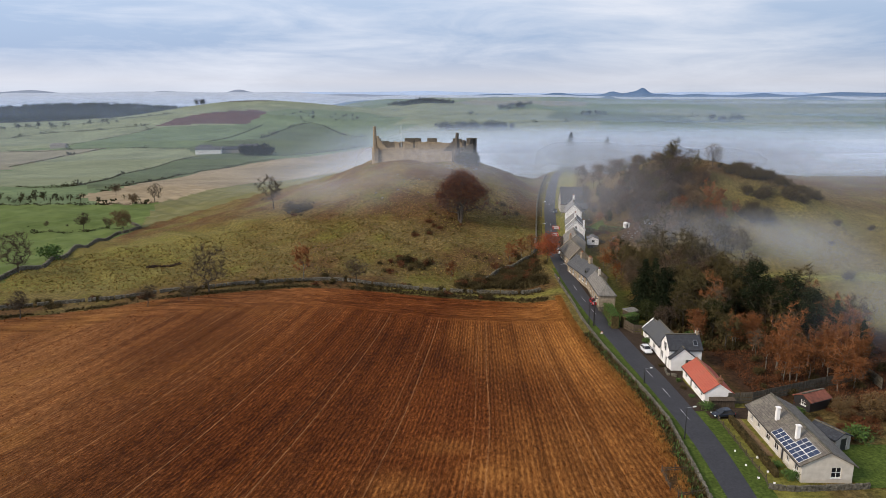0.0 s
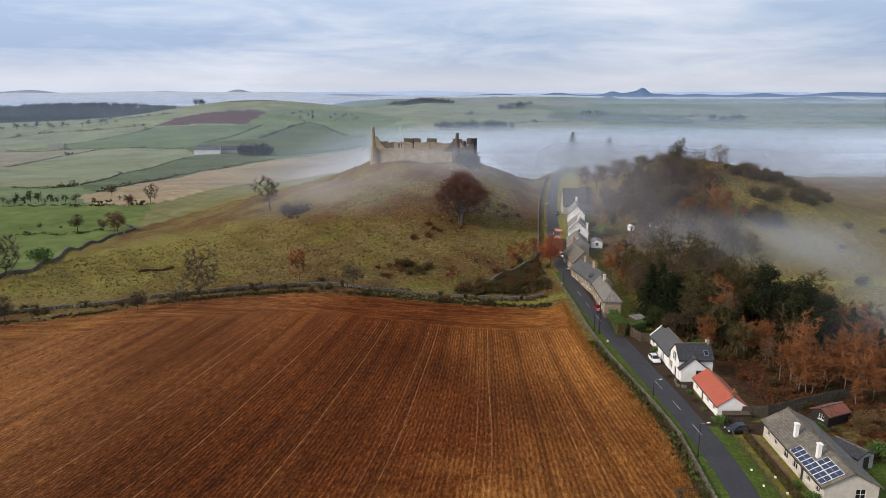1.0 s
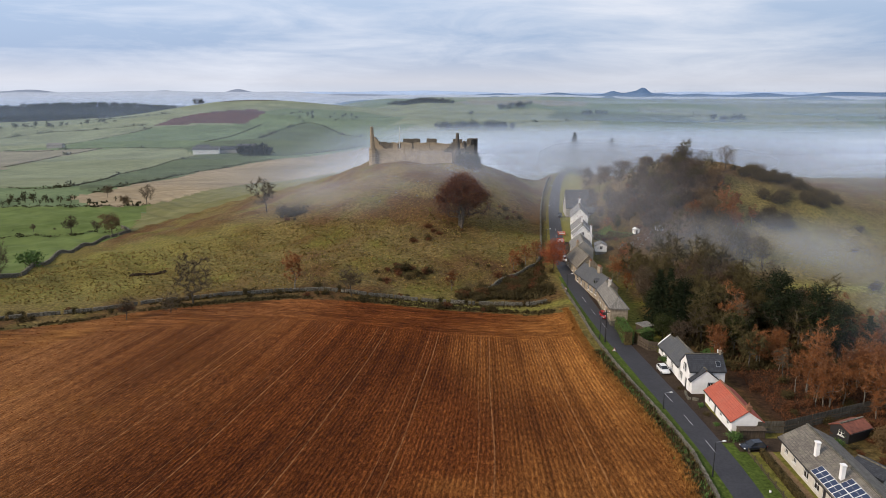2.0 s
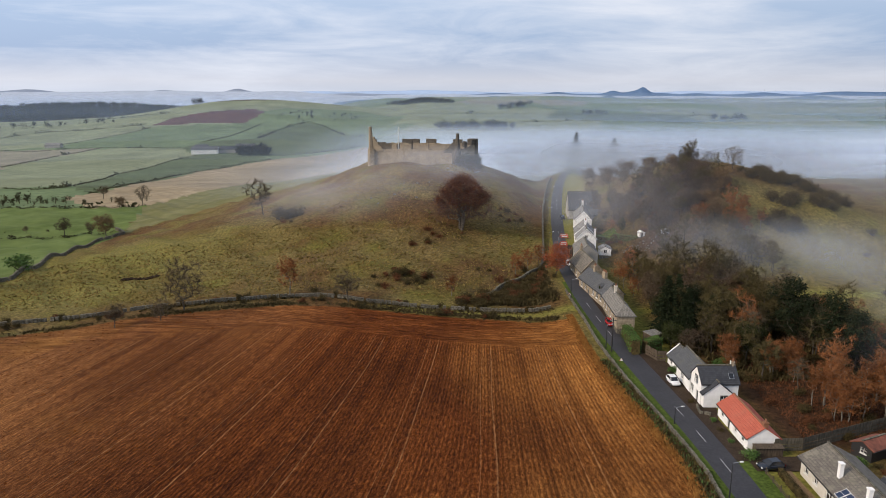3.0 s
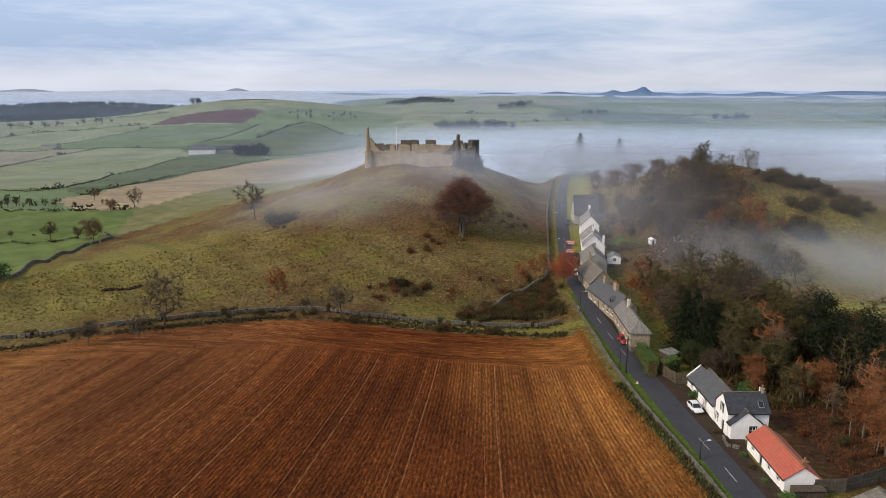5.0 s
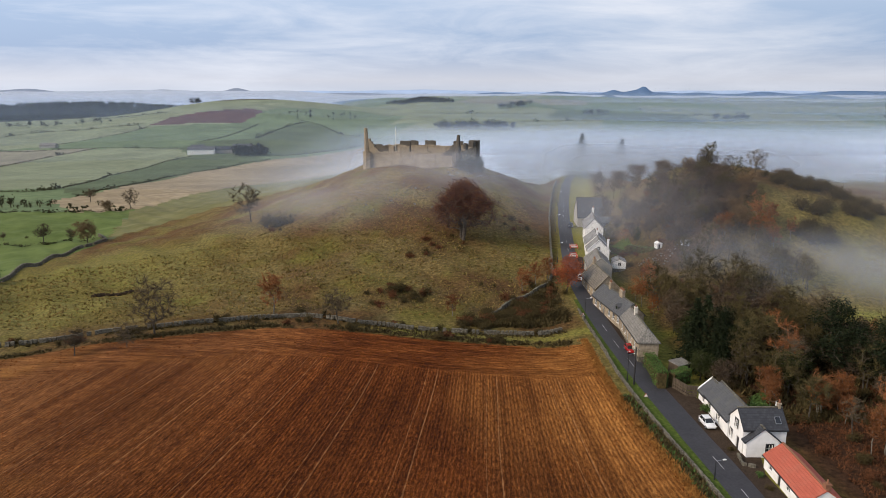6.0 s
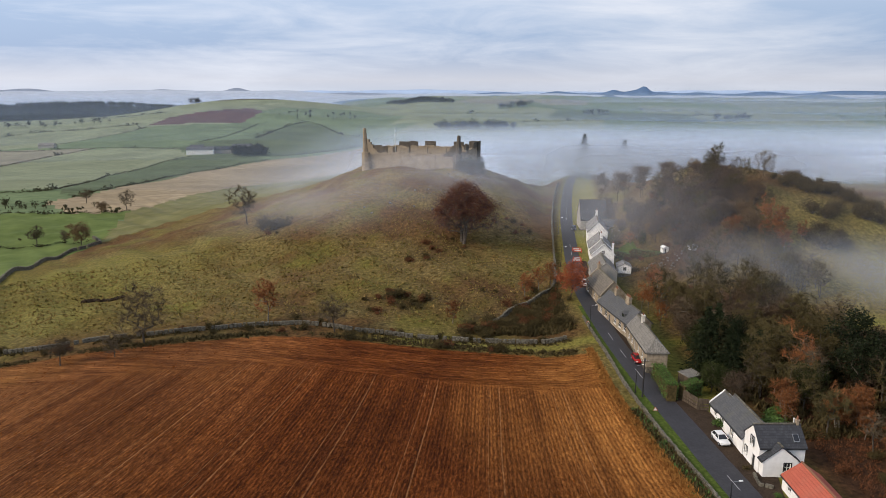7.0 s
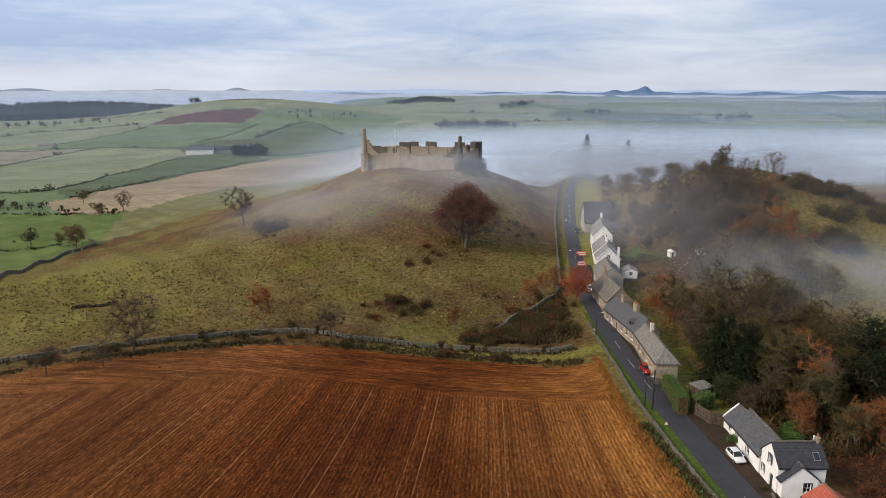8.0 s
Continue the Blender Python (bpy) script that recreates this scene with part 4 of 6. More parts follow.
# ---- trees ----
def grow(seed, height, radius, base, count, trunk_r, lean=0.0, trunks=1, flat=1.0):
    """Tapered trunk and limbs that reach through an uneven crown. Returns the mesh data and the limb ends (place, direction, root)."""
    r = rng(seed)
    b = Build()
    half = (height - base) / 2
    centre = Vector((lean * height * 0.6, 0, base + half))
    nodes, parent = [], []
    for k in range(trunks):
        a = 2.1 + 6.28 * k / trunks
        off = Vector((math.cos(a), math.sin(a), 0)) * (0.45 if trunks > 1 else 0)
        top = base + half * 0.5
        p, prev = off.copy(), -1
        for i in range(7):
            nodes.append(p.copy())
            parent.append(prev)
            prev = len(nodes) - 1
            p = p + Vector((lean * top / 6 + off.x * 0.25 + r.uniform(-0.12, 0.12), off.y * 0.25 + r.uniform(-0.12, 0.12), top / 6))
    lumps = [(Vector((r.gauss(0, 1), r.gauss(0, 1), r.gauss(0, 1))).normalized(), r.uniform(-0.38, 0.24)) for i in range(11)]
    pts = []
    while len(pts) < count:
        d = Vector((r.gauss(0, 1), r.gauss(0, 1), r.gauss(0.1, 1))).normalized()
        reach = 1 + sum(w * max(0, d.dot(q)) ** 4 for q, w in lumps)
        f = r.random() ** 0.42 * reach
        p = centre + Vector((d.x * radius * f, d.y * radius * f, d.z * half * f * flat))
        if p.z > base * 0.8:
            pts.append(p)
    root = Vector((0, 0, base))
    pts.sort(key=lambda p: (p - root).length)
    ends = []
    for p in pts:
        best, cost = 0, 1e9
        for i in range(1, len(nodes)):
            d = p - nodes[i]
            c = d.length * (1.0 + 0.6 * max(0, -d.z) / (d.length + 0.01)) + (0.25 * abs(d.z) if i < 7 * trunks else 0)
            if c < cost:
                best, cost = i, c
        d = p - nodes[best]
        k = max(1, min(4, int(d.length / 1.3)))
        prev, start = best, nodes[best].copy()
        for i in range(k):
            q = start + d * ((i + 1) / k) + Vector((r.gauss(0, 0.12), r.gauss(0, 0.12), r.gauss(0, 0.10) + 0.10 * math.sin(3.14 * (i + 1) / k)))
            nodes.append(q)
            parent.append(prev)
            prev = len(nodes) - 1
        ends.append((nodes[-1], (nodes[-1] - nodes[parent[-1]]).normalized(), nodes[parent[-1]]))
    load = [1.0] * len(nodes)
    for i in range(len(nodes) - 1, -1, -1):
        if parent[i] >= 0:
            load[parent[i]] += load[i]
    most = max(load)
    rad = [max(0.018, trunk_r * (v / most) ** 0.5) for v in load]
    for i in range(len(nodes)):
        if parent[i] >= 0:
            j = parent[i]
            r0 = rad[j] if load[j] < 3 * load[i] else rad[i] * 1.25
            b.tube(nodes[j], nodes[i], r0, rad[i], 6 if rad[i] > 0.12 else (4 if rad[i] > 0.05 else 3))
    return b, ends


def twigs(seed, ends, count, length, width=0.014, droop=0.0):
    """Fine twigs as narrow blades, in sprays along the limb ends."""
    r = rng(seed)
    b = Build()
    for p, d, q in ends:
        for i in range(count):
            s = q.lerp(p, r.uniform(-0.3, 1.05))
            way = (d * 0.9 + Vector((r.gauss(0, 0.6), r.gauss(0, 0.6), r.gauss(0.15 - droop, 0.5)))).normalized()
            t = s + way * length * r.uniform(0.4, 1.2)
            side = way.cross(Vector((r.uniform(-1, 1), r.uniform(-1, 1), r.uniform(-1, 1)))).normalized() * width
            b.add([s - side, s + side, t], [(0, 1, 2)])
    return b


def leaves(seed, ends, count, size, spreadr, flat=0.5):
    """Many small leaves in loose clumps round the limb ends."""
    r = rng(seed)
    b = Build()
    for p, d, q in ends:
        c = q.lerp(p, r.uniform(0.5, 1.0))
        for i in range(count):
            s = c + Vector((r.gauss(0, spreadr), r.gauss(0, spreadr), r.gauss(0, spreadr * 0.7)))
            u = Vector((r.gauss(0, 1), r.gauss(0, 1), r.gauss(0, flat))).normalized() * size * r.uniform(0.6, 1.3)
            w = u.cross(Vector((r.gauss(0, 1), r.gauss(0, 1), r.gauss(0, 1)))).normalized() * size * 0.6
            b.add([s - u, s + w, s + u, s - w], [(0, 1, 2, 3)])
    return b


def tree(name, m, trunk, bark, crown, crown_mat, label, group="", category="tree", extra=None):
    base = thing(name, m, label, category, group)
    part("trunk", trunk, bark, base)
    part("crown", crown, crown_mat, base)
    if extra:
        part("lower_crown", extra[0], extra[1], base)
    return base


def bare_kind(name, seed, height, radius, base, bark, mat, label, group, lean=0.0, count=90, spray=14, tw=1.2, rad=None, width=0.014, trunks=1):
    b, ends = grow(seed, height, radius, base, count, rad or height * 0.025, lean, trunks)
    return tree(name, pose(0, 0, -500), b, bark, twigs(seed + 1, ends, spray, tw, width), mat, label, group)


def conifer(name, seed, height, radius, mat, label, group, layers=18):
    r = rng(seed)
    base = thing(name, pose(0, 0, -500), label, "conifer", group)
    part("trunk", Build().tube((0, 0, 0), (0, 0, height * 0.95), height * 0.02, 0.04, 6), BARK, base)
    b = Build()
    for j in range(layers):
        f = j / (layers - 1)
        z = height * (0.10 + 0.88 * f)
        rad = radius * (1 - f) ** 0.8 * r.uniform(0.75, 1.15) + 0.25
        k = max(5, int(13 * (1 - f) + 5))
        for i in range(k):
            a = 2 * math.pi * (i + r.uniform(-0.4, 0.4)) / k
            reach = rad * r.uniform(0.6, 1.15)
            out = Vector((math.cos(a), math.sin(a), 0))
            for s in range(9):
                g = (s + 1) / 9
                c = Vector((0, 0, z)) + out * reach * g + Vector((0, 0, -0.28 * reach * g * g + r.uniform(-0.2, 0.2)))
                for q in range(3):
                    u = (out * r.uniform(0.3, 1) + Vector((r.gauss(0, 0.7), r.gauss(0, 0.7), r.gauss(-0.2, 0.4)))).normalized() * r.uniform(0.35, 0.75)
                    w = u.cross(Vector((r.gauss(0, 1), r.gauss(0, 1), r.gauss(0, 1)))).normalized() * 0.13
                    b.add([c - w, c + w, c + u], [(0, 1, 2)])
    part("crown", b, mat, base)
    return base


def shrub(name, seed, radius, height, mat, label, group, count=900, size=0.16, category="shrub", inner=None):
    """A bush of short stems with leaves or twigs in uneven lobes."""
    r = rng(seed)
    base = thing(name, pose(0, 0, -500), label, category, group)
    st, b = Build(), Build()
    lobes = []
    for i in range(9):
        a = r.uniform(0, 6.28)
        d = radius * r.uniform(0.1, 0.75)
        lobes.append((Vector((d * math.cos(a), d * math.sin(a), height * r.uniform(0.35, 0.8))), radius * r.uniform(0.25, 0.5)))
        st.tube((0.15 * math.cos(a), 0.15 * math.sin(a), -0.2), lobes[-1][0], 0.06, 0.025, 4)
    for i in range(count):
        c, q = r.choice(lobes)
        s = c + Vector((r.gauss(0, 0.6), r.gauss(0, 0.6), r.gauss(0, 0.55))) * q
        s.z = max(0.05, s.z)
        u = Vector((r.gauss(0, 1), r.gauss(0, 1), r.gauss(0.3, 0.8))).normalized() * size * r.uniform(0.7, 1.5)
        w = u.cross(Vector((r.gauss(0, 1), r.gauss(0, 1), r.gauss(0, 1)))).normalized() * size * 0.45
        b.add([s - u * 0.5, s + w, s + u, s - w], [(0, 1, 2, 3)])
    part("stem", st, BARK, base)
    part("foliage", b, mat, base)
    return base


def plant(kind, x, y, turn=0.0, size=1.0, sink=0.05):
    """A copy of a plant on the ground."""
    ob = copy_thing(kind, pose(x, y, land_at(x, y) - sink, 0, 0, turn))
    ob.scale = (size, size, size)
    return ob


# the great copper beech on the hill
bt, be = grow(11, 19.6, 11.0, 0.6, 420, 0.5, 0.0, 2)
tree("copper_beech", pose(5.3, 210.5, land_at(5.3, 210.5) - 0.2), bt, BEECH, leaves(12, be, 62, 0.15, 0.9), LEAF_RED, "large round-crowned tree with dark red autumn leaves", extra=(twigs(13, be, 26, 1.5, 0.022), TWIG_RUST))

OAK = [bare_kind("bare_tree", 20 + i, 10 + i, 4.2 + 0.4 * i, 2.0, BARK, TWIG_GREY, "bare wide-crowned tree without leaves", "bare trees", 0.12 * (i - 1), 170, 30, 1.5, 0.19, 0.017) for i in range(3)]
RUSTY = [bare_kind("rust_tree", 30 + i, 9 + 1.5 * i, 2.8 + 0.3 * i, 2.2, BIRCH, TWIG_RUST, "slender tree with rust-brown autumn twigs", "autumn wood", 0.0, 80, 34, 1.2, 0.13, 0.026) for i in range(3)]
OLIVE = [bare_kind("olive_tree", 40 + i, 10 + 1.5 * i, 3.2 + 0.3 * i, 2.4, BARK, TWIG_OLIVE, "slender wood tree with olive-brown twigs", "autumn wood", 0.0, 90, 32, 1.2, 0.16, 0.03) for i in range(3)]
GREYWOOD = [bare_kind("grey_wood_tree", 45 + i, 11 + 1.5 * i, 3.6 + 0.3 * i, 2.8, BARK, TWIG_GREY, "tall bare grey-brown wood tree", "autumn wood", 0.0, 80, 22, 1.3, 0.16, 0.02) for i in range(2)]
PINE = [conifer("dark_conifer", 50 + i, 14 + 2 * i, 4.2 + 0.4 * i, NEEDLE, "tall dark green conifer among bare trees", "conifers") for i in range(2)]


def leafy_kind(name, seed, height, radius, base, count, mat, n, size, label, group, spreadr=0.5):
    b, ends = grow(seed, height, radius, base, count, height * 0.02)
    return tree(name, pose(0, 0, -500), b, BARK, leaves(seed + 1, ends, n, size, spreadr), mat, label, group)


CEDAR = leafy_kind("dark_evergreen", 66, 12.5, 4.6, 1.0, 80, NEEDLE, 90, 0.19, "large dark evergreen tree with spreading crown", "conifers", 0.62)
BROWNLEAF = [leafy_kind("brown_leaved_tree", 80 + i, 8 + i, 3.8 + 0.3 * i, 1.2, 80, LEAF_BROWN, 44, 0.17, "bushy tree with brown autumn leaves", "autumn wood", 0.6) for i in range(2)]
EVERGREEN = leafy_kind("evergreen_tree", 60, 9, 3.6, 0.8, 90, LEAF_GREEN, 34, 0.17, "bushy dark evergreen tree in the wood", "evergreens", 0.6)
ORANGE = leafy_kind("orange_tree", 62, 7, 3.4, 1.0, 80, LEAF_ORANGE, 60, 0.13, "small tree with bright orange leaves", "autumn trees")
GOLD = leafy_kind("golden_tree", 64, 8, 4.2, 1.2, 80, LEAF_GOLD, 50, 0.17, "small tree with brown-gold leaves", "autumn trees")
BUSH = shrub("thorn_bush", 70, 1.8, 1.9, BRAMBLE, "dark bare thorn bush", "thorn bushes")
BRACKEN = shrub("rust_bush", 71, 1.8, 1.5, RUST_FERN, "rust-brown scrub bush on rough ground", "rust bushes")
GREENBUSH = shrub("green_bush", 72, 1.5, 1.6, HEDGE_GREEN, "rounded green garden shrub with small leaves", "garden shrubs")
STRAWBUSH = shrub("dry_weeds", 73, 1.0, 0.7, STRAW, "clump of dry straw-coloured weeds", "dry weeds", 500, 0.14, "weeds")

R = rng(5)
# trees along the foot of the hill and in the meadow
for x, y, k, s in ((-64, 141.5, 0, 0.5), (-56, 144, 1, 0.42), (-89.5, 137.5, 0, 0.62), (-114.5, 178, 1, 1.0), (-156, 290.5, 0, 0.85), (-164, 384, 2, 0.95), (84, 213, 1, 0.62)):
    plant(OAK[k], x, y, R.uniform(0, 360), s)
plant(OAK[0], -20.6, 157.5, 40, 0.72)
plant(OAK[1], -53.5, 150, 120, 0.98)
plant(OAK[2], -62.0, 247.5, 180, 1.1)
plant(BUSH, -50.5, 236, 0, 3.0).scale = (3.0, 2.4, 2.0)
plant(BUSH, -53.5, 233, 60, 2.0)
for x, y, s in ((-34.4, 162.5, 1.05), (18, 178, 0.7), (2, 164, 0.6)):
    plant(RUSTY[0], x, y, R.uniform(0, 360), s)
plant(GOLD, -138.5, 290, 0, 1.2)
plant(GREENBUSH, -119, 202, 0, 2.6)
plant(ORANGE, 27.6, 176, 0, 1.1)
for x, y in ((24.6, 184), (21.5, 182)):
    plant(RUSTY[1], x, y, R.uniform(0, 360), 0.6)
for i in range(60):
    x = R.uniform(-150, 22)
    plant(R.choice((BUSH, BUSH, BRACKEN)), x, float(upper_wall_y(x)) + R.choice((-3.6, -2.8, 0.8, 1.4)), R.uniform(0, 360), R.uniform(0.4, 0.75))
for i in range(75):
    u, v = R.random(), R.random()
    plant(R.choice((BUSH, BUSH, BUSH, BUSH, BUSH, BRACKEN)), 5 + 20 * u + R.gauss(0, 1.6), 158.5 + 20 * u * v + R.gauss(1.5, 1.5), R.uniform(0, 360), R.uniform(0.4, 1.0))
for i in range(9):
    a, d = R.uniform(0, 6.28), R.random() ** 0.5
    plant(BUSH if i % 3 else BRACKEN, -11 + 8 * d * math.cos(a), 174.5 + 3.0 * d * math.sin(a), R.uniform(0, 360), R.uniform(0.6, 0.95))
for i in range(40):
    a, d = R.uniform(0, 6.28), R.random() ** 0.5
    cx, cy, r0 = R.choice(((-11, 174, 7), (0, 205, 7), (19, 226, 6), (-50, 234, 6), (15, 183, 7), (-3, 200, 6)))
    plant(R.choice((BUSH, BRACKEN)), cx + r0 * d * math.cos(a), cy + r0 * d * math.sin(a), R.uniform(0, 360), R.uniform(0.35, 0.8))
# the wood east of the road: larch and birch in front, dark mixed trees behind
def in_wood(x, y):
    return not (y > 166 - 0.5 * max(0, x - 50) or (y < 119 and x < 54) or (y < 130 and x < 47) or x > 74 + 0.45 * (137 - y))


for i in range(210):
    y, x = R.uniform(102, 166), R.uniform(44, 90)
    if not in_wood(x, y):
        continue
    low = y < 128 - 0.3 * (x - 50)
    kind = R.choice(RUSTY) if R.random() < (0.85 if low else 0.14) else R.choice(OLIVE + GREYWOOD)
    plant(kind, x, y, R.uniform(0, 360), R.uniform(0.62, 0.92) * (0.85 if low else 1.0))
for x, y, s in ((64, 133, 1.0), (67.5, 128.5, 0.92), (70.5, 124.5, 0.8), (48, 143, 0.7), (51, 139, 0.62)):
    plant(CEDAR, x, y, R.uniform(0, 360), s)
for x, y, s in ((73.5, 121.5, 0.66), (42.5, 138.5, 0.9), (45.5, 136, 0.78), (76, 117, 0.5), (46, 143, 0.8)):
    plant(PINE[0], x, y, R.uniform(0, 360), s)
for i in range(30):
    y, x = R.uniform(130, 164), R.uniform(44, 72)
    if in_wood(x, y):
        plant(R.choice(BROWNLEAF), x, y, R.uniform(0, 360), R.uniform(0.55, 0.9))
for i in range(18):
    plant(EVERGREEN, R.uniform(41.5, 62), R.uniform(129, 148), R.uniform(0, 360), R.uniform(0.5, 0.9))
for i in range(5):
    plant(GREENBUSH, R.uniform(45, 49), R.uniform(119, 127), R.uniform(0, 360), R.uniform(0.7, 1.2))
for i in range(60):
    plant(R.choice((BRACKEN, BUSH, BUSH)), R.uniform(50, 80), R.uniform(103, 130), R.uniform(0, 360), R.uniform(0.4, 0.8))
# the misty slope above the wood
for i in range(34):
    plant(R.choice(OLIVE + GREYWOOD), R.uniform(50, 76), R.uniform(158, 184), R.uniform(0, 360), R.uniform(0.45, 0.7))
# the mound: brown-leaved trees on its western shoulder, heath and thorn to the east
for i in range(85):
    a, d = R.uniform(0, 6.28), R.random() ** 0.6
    x, y = 65 + 12 * d * math.cos(a), 207 + 24 * d * math.sin(a)
    plant(R.choice(BROWNLEAF + BROWNLEAF + OLIVE + [GREYWOOD[0], GOLD]), x, y, R.uniform(0, 360), R.uniform(0.45, 0.75))
for i in range(12):
    plant(R.choice(RUSTY), 70.5 + R.gauss(0, 3.5), 183 + R.gauss(0, 3), R.uniform(0, 360), R.uniform(0.45, 0.7))
for i in range(70):
    u = R.random()
    plant(BUSH, 86 + 28 * u + R.uniform(-2, 2), 206 - 2 * u + R.uniform(-5, 5), R.uniform(0, 360), R.uniform(0.6, 1.2))
for i in range(22):
    a, d = R.uniform(0, 6.28), R.random() ** 0.5
    cx, cy, rx, ry = R.choice(((84, 183, 7, 4), (88, 192, 5, 3), (99, 192, 5, 3)))
    plant(BUSH, cx + rx * d * math.cos(a), cy + ry * d * math.sin(a), R.uniform(0, 360), R.uniform(0.9, 1.6))
for x, y, s in ((75, 262, 1.0), (69, 270, 1.1), (84, 276, 0.9), (92, 262, 0.8), (116, 262, 1.0), (124, 268, 0.8), (60, 262, 0.9), (55, 270, 0.8)):
    plant(R.choice(BROWNLEAF), x, y, R.uniform(0, 360), s)
for x, y, s in ((84, 352, 1.34), (66, 356, 1.24)):
    plant(PINE[1], x, y, R.uniform(0, 360), s)
# village gardens
for i in range(46):
    x, y = R.uniform(48, 62), R.uniform(186, 250)
    if abs(x - 52) < 5 and abs(y - 190) < 9:
        continue
    plant(R.choice(BROWNLEAF + [GREYWOOD[0], RUSTY[1], EVERGREEN, GREYWOOD[1]]), x, y, R.uniform(0, 360), R.uniform(0.35, 0.62))
for i in range(60):
    plant(R.choice((BUSH, BRACKEN, BUSH)), R.uniform(43, 60), R.uniform(170, 225), R.uniform(0, 360), R.uniform(0.35, 0.75))
for i in range(14):
    plant(RUSTY[i % 3], R.uniform(40.5, 47), R.uniform(160, 180), R.uniform(0, 360), R.uniform(0.4, 0.6))
plant(EVERGREEN, 49.5, 199.8, 0, 0.6).scale = (0.28, 0.28, 0.62)
ribbon("garden_lawn", lambda y: (43.6 + 0.15 * (y - 198), 48.6 + 0.05 * (y - 198)), 199, 208, 1.5, 0.15, VERGE, "small green lawn behind the village houses", "lawn", 4)
# scattered thorn on the eastern pasture
for i in range(16):
    plant(BUSH, R.uniform(92, 170), R.uniform(140, 190), R.uniform(0, 360), R.uniform(0.5, 1.1))
# ivy and thorn at the castle's east corner
for x, y, s in ((6, 271, 1.6), (9, 273, 1.5), (12, 276, 1.4), (10, 270, 1.2), (14, 280, 1.2)):
    plant(BUSH, x, y, R.uniform(0, 360), s)
for x, y, s in ((8.5, 271.5, 0.7), (11.5, 273.5, 0.75), (13, 276, 0.65), (6.5, 270, 0.5)):
    plant(EVERGREEN, x, y, R.uniform(0, 360), s)




# ---- low growth: too many to count ----
def scatter(name, label, category, mat, seed, count, spot, size, blades=4, upright=1.0, width=0.25):
    """Small tufts of blades; spot(r) gives a place or None."""
    r = rng(seed)
    b = Build()
    spots = [p for p in (spot(r) for i in range(count)) if p is not None]
    heights = land(np.array([p[0] for p in spots]), np.array([p[1] for p in spots])) - 0.03
    for (x, y), z in zip(spots, heights.tolist()):
        s = size * r.uniform(0.5, 1.4)
        for i in range(blades):
            a = r.uniform(0, 6.28)
            o = Vector((x + r.gauss(0, 0.3) * s, y + r.gauss(0, 0.3) * s, z))
            tip = o + Vector((math.cos(a) * s * r.uniform(0.2, 0.9), math.sin(a) * s * r.uniform(0.2, 0.9), s * upright * r.uniform(0.5, 1.1)))
            w = Vector((-math.sin(a), math.cos(a), 0)) * s * width
            b.add([o - w, o + w, tip], [(0, 1, 2)])
    return tagged(new(name, b.mesh(name, mat)), label, category, kind="stuff")


def hill_spot(r):
    x, y = r.uniform(-118, 26), r.uniform(158, 262)
    if y < field_top(x) + 11 or y > 246 + 0.3 * x or (x < -60 and r.random() < 0.3):
        return None
    return x, y


scatter("tussock_grass", "straw-coloured tussocks of rough hill grass", "grass", STRAW, 101, 12000, hill_spot, 0.42, 4, 0.9, 0.3)
scatter("tussock_grass", "green-brown tussocks of rough hill grass", "grass", TUFT, 102, 5500, hill_spot, 0.45, 4, 0.9, 0.32)


def edge_spot(r):
    y = r.uniform(60, 150)
    return float(wall_x(y)) - 1.8 - abs(r.gauss(0, 0.6)), y


def stubble_spot(r):
    y = r.uniform(58, 146)
    return float(wall_x(y)) - 2.4 - 2.5 * r.random() ** 1.5, y


def bramble_spot(r):
    y = r.uniform(58, 128)
    return float(wall_x(y)) - 1.15 + r.gauss(0, 0.5), y


def bank_spot(r):
    x = r.uniform(-170, 24)
    if math.sin(x * 0.31) + math.sin(x * 0.117 + 1) < r.uniform(-1.6, 0.9) - (0.6 if x > -25 else 0):
        return None
    return x, r.choice((float(field_top(x)) + 1.0, float(field_top(x)) + 1.6, float(upper_wall_y(x)) - 0.4)) + r.gauss(0, 0.55)


def scrub_spot(r):
    u, v = r.random(), r.random()
    return 7 + 18 * u, 158 + 22 * u * v + 2 * r.random()


def clod_spot(r):
    x, y = r.uniform(-95, 30), 55 + 95 * r.random() ** 0.8
    return None if y > field_top(x) or x > wall_x(y) - 2 else (x, y)


scatter("soil_clods", "loose reddish soil clods on the ploughed field", "soil", SOIL, 111, 14000, clod_spot, 0.24, 3, 0.6, 0.45)
scatter("dry_weeds", "dry straw-coloured weeds along the field edge", "weeds", STUBBLE, 103, 4200, edge_spot, 0.36, 5, 1.2, 0.14)
scatter("brambles", "dark green brambles along the roadside wall", "brambles", BRAMBLE, 104, 1300, bramble_spot, 0.5, 6, 1.0, 0.25)
scatter("brambles", "green leaves among the roadside brambles", "brambles", HEDGE_GREEN, 105, 450, bramble_spot, 0.5, 5, 1.0, 0.25)
scatter("hedge_bank", "dark weedy bank along the field's upper edge", "weeds", BRAMBLE, 106, 6500, bank_spot, 0.5, 5, 0.9, 0.25)
scatter("scrub", "dark bramble scrub beside the lane", "scrub", BRAMBLE, 107, 3000, scrub_spot, 0.8, 6, 1.0, 0.22)
scatter("field_stubble", "golden stubble stalks along the field's edge", "stubble", STUBBLE, 108, 1500, stubble_spot, 0.22, 3, 1.0, 0.15)
def wood_spot(r):
    x, y = r.uniform(46, 92), r.uniform(120, 172)
    return (x, y) if in_wood(x, y) else None


